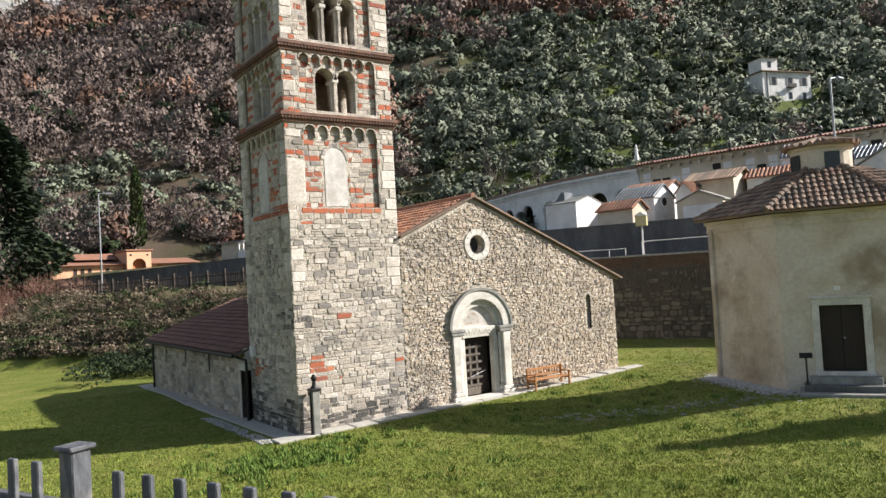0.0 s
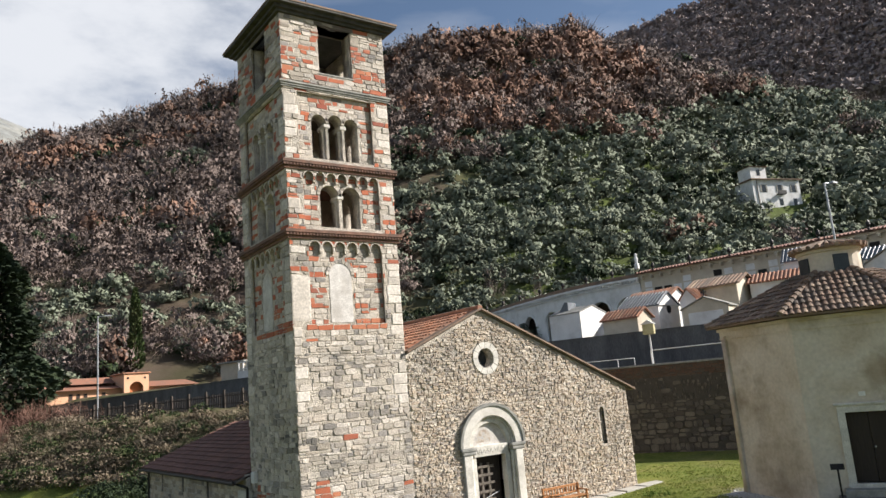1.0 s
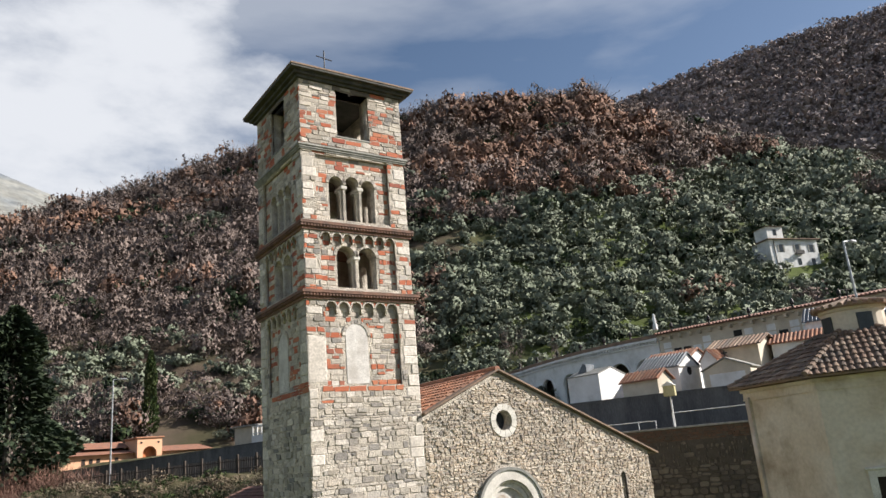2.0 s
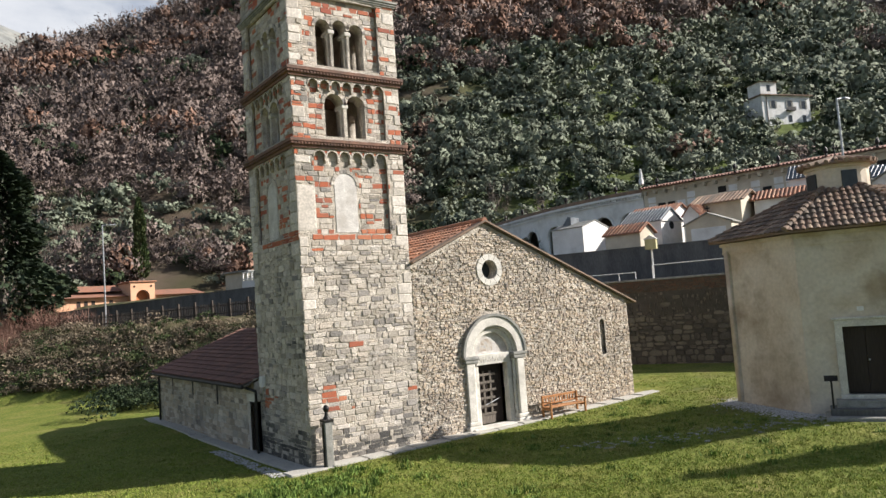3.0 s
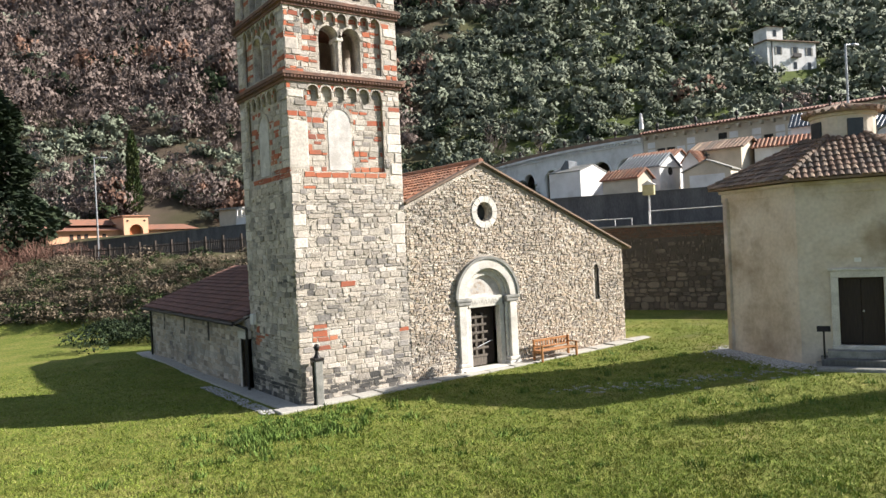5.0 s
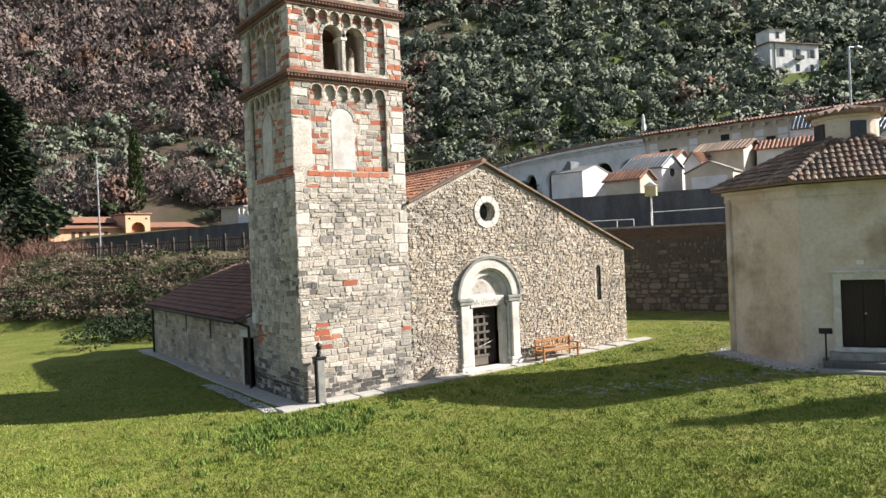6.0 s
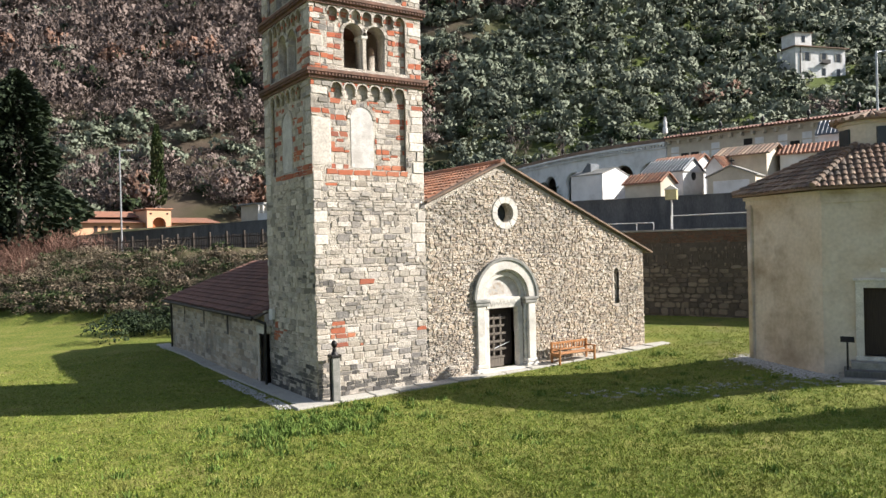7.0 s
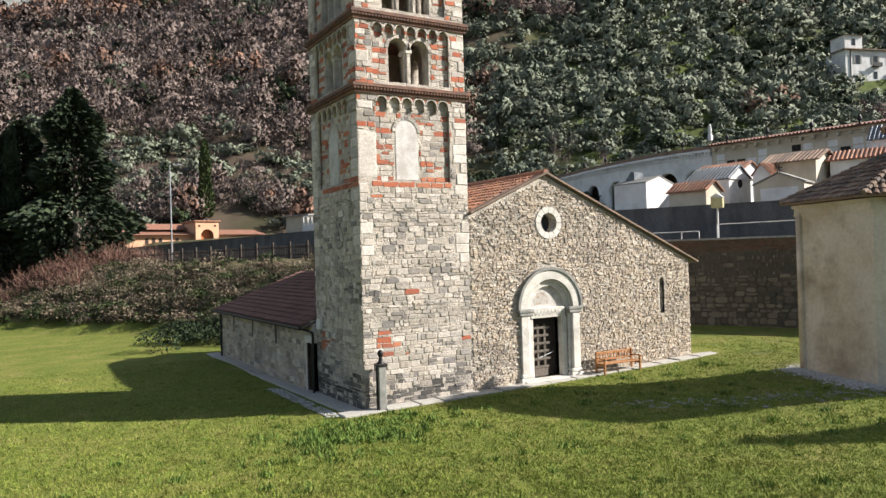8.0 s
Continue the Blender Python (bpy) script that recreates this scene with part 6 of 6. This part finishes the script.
def scatter(templates, places, scales, heights=None):
    """Copies of the templates turned, sized and joined into arrays, with normals that swell outwards from each crown."""
    Vs, Fs, Ns, k = [], [], [], 0
    for i, (p, s) in enumerate(zip(places, scales)):
        V, F = templates[vr.randint(len(templates))]
        t = vr.uniform(0, 6.28)
        c_, s_ = math.cos(t), math.sin(t)
        R = np.array([(c_, -s_, 0), (s_, c_, 0), (0, 0, 1)])
        h = 1.0 if heights is None else heights[i]
        W = (V * (s, s, s * h)) @ R.T
        Vs.append(W + p)
        Ns.append(W - W.mean(0) + (0, 0, 0.12 * s))
        Fs.append(F + k)
        k += len(V)
    return np.concatenate(Vs), np.concatenate(Fs), np.concatenate(Ns)


def stuff(name, label, cat, VFN, mat, rounded=0.0):
    V, F, out = VFN
    me = raw_mesh(name, V, F, mat, rounded > 0)
    if rounded:
        n = F.shape[1]
        q = V[F[:, 2]] - V[F[:, 0]]
        face = np.cross(V[F[:, 1]] - V[F[:, 0]], q)
        face /= np.linalg.norm(face, axis=1)[:, None] + 1e-9
        own = np.repeat(face, n, axis=0)
        ids = F.ravel()
        o = out[ids] / (np.linalg.norm(out[ids], axis=1)[:, None] + 1e-9)
        own = np.where((own * o).sum(1)[:, None] < 0, -own, own)
        mixed = np.zeros_like(V)
        mixed[ids] = o * rounded + own * (1 - rounded)
        mixed /= np.linalg.norm(mixed, axis=1)[:, None] + 1e-9
        me.normals_split_custom_set_from_vertices(mixed.astype(np.float32).tolist())
    return tagged(part(name, me, None), label, cat, kind="stuff")


# where each kind grows on the hill
N = 11600
bb = vr.uniform(-8, 74, N)
uu = vr.uniform(0, 1, N)
dd = 93 + 343 * uu ** 1.15
hx, hy = VIEW.x + dd * np.sin(np.radians(bb)), VIEW.y + dd * np.cos(np.radians(bb))
hz_ = ground_z(hx, hy)
el = np.degrees(np.arctan2(hz_ - 4.8, dd))
rk = (hx - ROAD_AT.x) * ROAD_N.x + (hy - ROAD_AT.y) * ROAD_N.y
rs_ = (hx - ROAD_AT.x) * ROAD_U.x + (hy - ROAD_AT.y) * ROAD_U.y
clear = np.where(rs_ > 40, (rk > 10) & ((hy > 84.5 + 0.14 * hx) | (hx < -6) | ((hx > 22.5) & (hy > 77)) | ((hx > 36) & (rk > 33))), rk > 41) & (np.hypot(hx - vx, hy - vy) > 11) & (np.hypot(hx - shed_x, hy - shed_y) > 6)
clear &= ~((np.abs(bb - 60.3) < 2.4) & (dd > 196) & (dd < 209))
patch = wobble(hx, hy, 0.022, 5) + 0.6 * wobble(hx, hy, 0.07, 1) + vr.normal(0, 0.35, N)
right = smooth(24, 36, bb)
olive_p = right * smooth(20.5, 16.5, el + 1.2 * patch) * 0.93 + (1 - right) * np.where(el < 12, 0.38, 0.2)
stand = np.clip(0.5 + 0.26 * wobble(hx, hy, 0.055, 9) + 0.14 * wobble(hx, hy, 0.15, 4) + vr.normal(0, 0.10, N), 0, 1)
kind = np.where(stand < olive_p, 0, np.where(patch > 0.9 - 0.5 * right * smooth(13, 18, el), 1, 2))
kind = np.where((vr.uniform(0, 1, N) < 0.06 * (0.4 + stand)), 3, kind)
thin = vr.uniform(0, 1, N) < np.where(kind == 0, 0.8, 0.9)
clear &= thin
P = np.stack([hx, hy, hz_ - 0.2], 1)
far = np.clip(dd / 150, 0.75, 2.2)
size = 1.45 * np.exp(vr.uniform(0, 1.0, N)) * far
T_leaf = [bush(i, 7, 205, 0.125) for i in range(8)]
T_russ = [bush(20 + i, 7, 190, 0.12, 1.0, 0.38, 0.18) for i in range(6)]
def bare_bush(seed):
    V, F = bush(seed, 7, 130, 0.095, 1.0, 0.40, 0.2)
    W, G = twigs(36, seed + 7, 0.012)
    W[:, 2] += 0.15
    T = np.concatenate([G[:, [0, 1, 2]], G[:, [0, 2, 3]]])
    return np.concatenate([V, W]), np.concatenate([F, T + len(V)])


T_bare = [bare_bush(40 + i) for i in range(6)]
for k_, T, mat, nm, lb in ((0, T_leaf, mat_olive, "olive_grove", "grey-green olive trees covering the hillside terraces"), (1, T_russ, mat_russet, "russet_wood", "russet-leaved oaks on the upper hillside"),
                           (2, T_bare, mat_bare, "bare_wood", "leafless brown shrubs and trees on the hill"), (3, T_leaf, mat_dark_leaf, "evergreen_shrubs", "dark evergreen shrubs among the hillside trees")):
    sel = np.where(clear & (kind == k_))[0]
    stuff(nm, lb, "trees", scatter(T, P[sel], size[sel] * (0.9 if k_ == 0 else 1.0), vr.uniform(0.8, 1.3, len(sel)) * (1.2 if k_ in (1, 2) else 1)), mat, 0.75)
# bare trees against the sky along the crest
cb = np.concatenate([vr.uniform(2, 72, 520), vr.normal(48.3, 0.35, 10)])
cd = (400 + 25 * np.sin(np.radians(cb) * 7)) * vr.uniform(0.965, 1.0, len(cb))
cx_, cy_ = VIEW.x + cd * np.sin(np.radians(cb)), VIEW.y + cd * np.cos(np.radians(cb))
T_tree = [twigs(90, 80 + i, 0.018) for i in range(5)]
stuff("crest_trees", "bare trees along the hill crest", "trees", scatter(T_tree, np.stack([cx_, cy_, ground_z(cx_, cy_) - 0.5], 1), np.where(np.abs(cb - 48.3) < 1, 9, vr.uniform(3.5, 7, len(cb))), np.full(len(cb), 1.25)), mat_bare)
# tall bare poplars and trunks low on the slope
pb = np.concatenate([vr.uniform(39, 43, 26), vr.uniform(6.5, 9.5, 18), vr.uniform(50, 66, 46), vr.uniform(18, 26, 10)])
pd = vr.uniform(112, 135, len(pb))
px_, py_ = VIEW.x + pd * np.sin(np.radians(pb)), VIEW.y + pd * np.cos(np.radians(pb))
stuff("bare_saplings", "slender leafless saplings at the hill foot", "trees", scatter([twigs(50, 95 + i, 0.03) for i in range(3)], np.stack([px_, py_, ground_z(px_, py_) - 0.4], 1), vr.uniform(0.8, 1.4, len(pb)), vr.uniform(1.8, 3.2, len(pb))), mat_bare)

# ---- far mountain and the shaded spur ----
def far_ridge(name, label, b0, b1, dist, tops, mat, depth):
    bs = np.arange(b0, b1, 0.4)
    rows = []
    for i, f in enumerate(np.linspace(0, 1, 14)):
        e = np.interp(bs, [t[0] for t in tops], [t[1] for t in tops])
        d = dist - depth * (1 - f)
        z = (4.8 + np.tan(np.radians(e)) * dist) * f ** 0.9 + 0.004 * dist * wobble(bs * 1.2, np.full_like(bs, f * 2), 0.5) * (f < 0.97) * f
        rows.append(np.stack([VIEW.x + d * np.sin(np.radians(bs)), VIEW.y + d * np.cos(np.radians(bs)), z], 1))
    V = np.concatenate(rows)
    m_ = len(bs)
    i, j = np.meshgrid(np.arange(13), np.arange(m_ - 1), indexing="ij")
    a = (i * m_ + j).ravel()
    return tagged(part(name, raw_mesh(name, V, np.stack([a, a + 1, a + m_ + 1, a + m_], -1), mat, True), None), label, "hill", kind="structure")


# spur colours lightened to make up for the sun missing this slope
mat_spur = material("wooded_spur", [(0.22, 0.18, 0.165), (0.28, 0.23, 0.21), (0.25, 0.22, 0.19)], scale=0.02, grain=0.12, bump=1.0, bump_dist=8)
mat_far = material("far_mountain", [(0.15, 0.16, 0.16), (0.22, 0.22, 0.20), (0.13, 0.15, 0.17)], scale=0.006, grain=0.03, bump=0.6, bump_dist=10)
far_ridge("backdrop_spur", "shaded wooded spur behind the hill", 40, 110, 900, [(40, 20), (46, 22.6), (50.7, 24.2), (55, 24.9), (59, 25.4), (65, 25.7), (72, 25.4), (90, 22), (110, 12)], mat_spur, 480)
far_ridge("backdrop_mountain", "distant grey mountain over the valley", -50, 14, 2600, [(-50, 14), (-20, 19), (-5, 21.6), (2, 21.1), (6.7, 19.5), (10, 18), (14, 15)], mat_far, 1200)
NS = 3200
sb = vr.uniform(48, 76, NS)
sd = 900 - 300 * vr.uniform(0, 1, NS) ** 1.4
sx_, sy_ = VIEW.x + sd * np.sin(np.radians(sb)), VIEW.y + sd * np.cos(np.radians(sb))
se = np.interp(sb, [46, 50.7, 55, 59, 65, 72, 90], [22.6, 24.2, 24.9, 25.4, 25.7, 25.4, 22])
sz_ = (4.8 + np.tan(np.radians(se)) * 900) * (1 - (900 - sd) / 480) ** 0.9 - 3
# twigs paler than bare_twigs, light put into the colour of the unlit slope
stuff("spur_trees", "bare woods covering the shaded spur", "trees", scatter([bush(300 + i, 5, 60, 0.16, 1.1) for i in range(4)], np.stack([sx_, sy_, sz_], 1), vr.uniform(8, 14, NS)), leaf_mat("lightened_bare_wood", [(0.28, 0.225, 0.21), (0.34, 0.275, 0.255), (0.38, 0.305, 0.275)], (0.25, 0.21, 0.20)))


# ---- conifers and cypresses ----
def conifer(label, x, y, h, r, mat, seed, group="", columnar=False):
    t = thing("cypress" if columnar else "conifer", label, "tree", pose(x, y, gz(x, y) - 0.2), group)
    part("trunk", Geo().tube((0, 0, 0), (0, 0, h * 0.9), 0.035 * h * (0.5 if columnar else 1) * 0.5 + 0.08, 0.03), mat_bark, t)
    q = np.random.RandomState(seed)
    n = int(9000 if not columnar else 3000)
    f = q.uniform(0.03, 1, n) ** 0.85
    lump = 1 + (0.08 if columnar else 0.22) * np.sin(f * 23 + q.uniform(0, 6)) + 0.2 * np.sin(f * 9)
    prof = (np.minimum(1, (1 - f) * 2.2) ** 0.7 * np.minimum(1, f * 6 + 0.4)) if columnar else np.minimum(1, (1 - f) * 1.6) ** 0.75 * np.minimum(1, f * 5 + 0.55)
    rad = r * prof * lump * q.uniform(0.3, 1, n) ** 0.5
    az = q.uniform(0, 6.283, n)
    c_ = np.stack([rad * np.cos(az), rad * np.sin(az), f * h], 1)
    out = np.stack([np.cos(az), np.sin(az), np.full(n, 1.6 if columnar else -0.15) + q.normal(0, 0.3, n)], 1)
    out /= np.linalg.norm(out, axis=1)[:, None]
    side = np.cross(out, q.normal(0, 1, (n, 3)))
    side /= np.linalg.norm(side, axis=1)[:, None]
    s = (0.032 * h if not columnar else 0.03 * h) * q.uniform(0.5, 1.2, (n, 1))
    V = np.stack([c_ - out * s * 0.6, c_ + side * s * 0.42, c_ + out * s, c_ - side * s * 0.42], 1).reshape(-1, 3)
    part("crown", raw_mesh("crown", V, np.arange(4 * n).reshape(-1, 4), mat), None, t)
    return t


def polar(b, d):
    return VIEW.x + d * math.sin(radians(b)), VIEW.y + d * math.cos(radians(b))


x, y = polar(3.9, 80)
conifer("tall dark spreading conifer beside the lane", x, y, 17.9, 4.6, mat_conifer, 1)
x, y = polar(0.6, 84)
conifer("tall dark conifer behind the bank", x, y, 15.5, 4.2, mat_conifer, 2)
x, y = polar(-2.4, 84)
conifer("dark broad conifer behind the bank", x, y, 13.0, 4.0, mat_conifer, 5)
for i, (b, d, h, r) in enumerate(((-1.7, 80, 14.5, 0.9), (0.1, 82, 15.0, 1.0), (-3.2, 86, 16.0, 1.2), (12.6, 112, 11.8, 1.0))):
    x, y = polar(b, d)
    conifer("slim dark columnar cypress tree" if i < 3 else "ivy-clad cypress on the slope", x, y, h, r, mat_conifer if i < 3 else mat_ivy, 10 + i, "cypresses", True)
conifer("conifer beyond the chapel that throws its shadow on the grass", 25.9, -22.0, 13.4, 0.95, mat_conifer, 31, "", True)

# ---- bank: brambles, dry grass, reddish shrubs ----
nb = 5200
bs_, bk = vr.uniform(14, 78, nb), vr.uniform(-19, -1.2, nb)
bx, by = ROAD_AT.x + ROAD_U.x * bs_ + ROAD_N.x * bk, ROAD_AT.y + ROAD_U.y * bs_ + ROAD_N.y * bk
bz = ground_z(bx, by)
okb = (bz > 0.5) & (bk < -3.2) & ~((bx > -1.2) & (bx < 16) & (by < 18.5))
low = smooth(3.4, 1.0, bz)
isb = vr.uniform(0, 1, nb) < 0.24 + 0.6 * low
PB = np.stack([bx, by, bz - 0.1], 1)
sel = np.where(okb & isb)[0]
stuff("brambles", "tangled green brambles on the bank", "bush", scatter([bush(120 + i, 6, 150, 0.085, 0.7) for i in range(5)], PB[sel][::2], vr.uniform(0.5, 1.15, len(sel))[::2]), mat_ivy, 0.5)
stuff("withered_brambles", "withered brown bramble canes on the bank", "bush", scatter([bare_bush(220 + i) for i in range(4)], PB[sel][1::2], vr.uniform(0.5, 1.2, len(sel))[1::2], np.full(len(sel), 0.8)), leaf_mat("withered_canes", [(0.13, 0.10, 0.068), (0.20, 0.155, 0.105), (0.28, 0.22, 0.155)], (0.10, 0.08, 0.05), scale=0.5), 0.4)
sel = np.where(okb & ~isb)[0]
stuff("dry_grass", "pale dry grass and stalks on the bank", "grass", scatter([twigs(60, 140 + i, 0.022) for i in range(4)], PB[sel], vr.uniform(0.4, 0.95, len(sel)), vr.uniform(0.4, 0.8, len(sel))), mat_dry)
x, y = along(55.5, -4.5)
rb = np.stack([x + vr.normal(0, 3.2, 110), y + vr.normal(0, 2.6, 110)], 1)
stuff("reddish_shrubs", "leafless reddish shrubs at the top of the bank", "bush", scatter([twigs(120, 160 + i, 0.014) for i in range(3)], np.column_stack([rb, ground_z(rb[:, 0], rb[:, 1])]), vr.uniform(1.0, 1.9, 110)), leaf_mat("reddish_twigs", [(0.19, 0.10, 0.075), (0.26, 0.15, 0.11)], (0.10, 0.06, 0.045)))
x, y = 2.5, 25.0
eb = np.stack([x + vr.normal(0, 2.4, 26), y + vr.normal(0, 1.6, 26)], 1)
stuff("evergreen_bush", "dark ivy thicket beyond the annex", "bush", scatter([bush(180 + i, 7, 420, 0.06, 0.9) for i in range(3)], np.column_stack([eb, ground_z(eb[:, 0], eb[:, 1]) - 0.2]), vr.uniform(0.9, 1.6, 26)), mat_dark_leaf)

# ---- meadow grass ----
def blades(n, seed, h, w=0.012, spread=0.07):
    r = np.random.RandomState(seed)
    V = []
    for i in range(n):
        p = np.append(r.normal(0, spread, 2), 0)
        lean = np.append(r.normal(0, 0.35, 2), 1) * h * r.uniform(0.5, 1.2)
        q = np.append(r.normal(0, 1, 2), 0)
        q = q / np.linalg.norm(q) * w
        V += [p - q, p + q, p + lean]
    return np.array(V), np.arange(3 * n).reshape(-1, 3)


ng = 95000
gb, gd = vr.uniform(-8, 76, ng), 10.2 * np.exp(vr.uniform(0, 1.35, ng))
gx, gy = VIEW.x + gd * np.sin(np.radians(gb)), VIEW.y + gd * np.cos(np.radians(gb))
gzz = ground_z(gx, gy)
okg = (gzz < 1.3) & ~((gx > -1.0) & (gx < 16.6) & (gy > -0.66) & (gy < 18.4)) & (np.hypot(gx - 16.2, gy + 9.0) > 4.4) & (gd > 4)
grk = (gx - ROAD_AT.x) * ROAD_N.x + (gy - ROAD_AT.y) * ROAD_N.y
okg &= grk < -0.3
sel = np.where(okg)[0]
stuff("meadow_grass", "short green meadow grass", "grass", scatter([blades(6, i, 0.055, 0.009, 0.06) for i in range(8)], np.stack([gx, gy, gzz - 0.005], 1)[sel], vr.uniform(0.6, 1.5, len(sel))), mat_grass)
nw = 330
wx = np.concatenate([vr.normal(-1.5, 1.6, 150), vr.uniform(-9, 14, nw - 150)])
wy = np.concatenate([vr.normal(-2.6, 1.0, 150), vr.uniform(-15, -1.2, nw - 150)])
okw = ~((wx > -1.2) & (wy > -0.8)) & (np.hypot(wx - 16.2, wy + 9.0) > 4.6)
wp = np.stack([wx, wy, ground_z(wx, wy)], 1)[okw]
stuff("weeds", "taller dark green weed tufts in the meadow", "grass", scatter([blades(26, 30 + i, 0.16, 0.02, 0.12) for i in range(4)], wp, vr.uniform(0.5, 1.25, len(wp))), leaf_mat("weed_leaves", [(0.09, 0.15, 0.025), (0.12, 0.19, 0.035), (0.15, 0.22, 0.045)], (0.09, 0.14, 0.025), 0.4, 0.8))
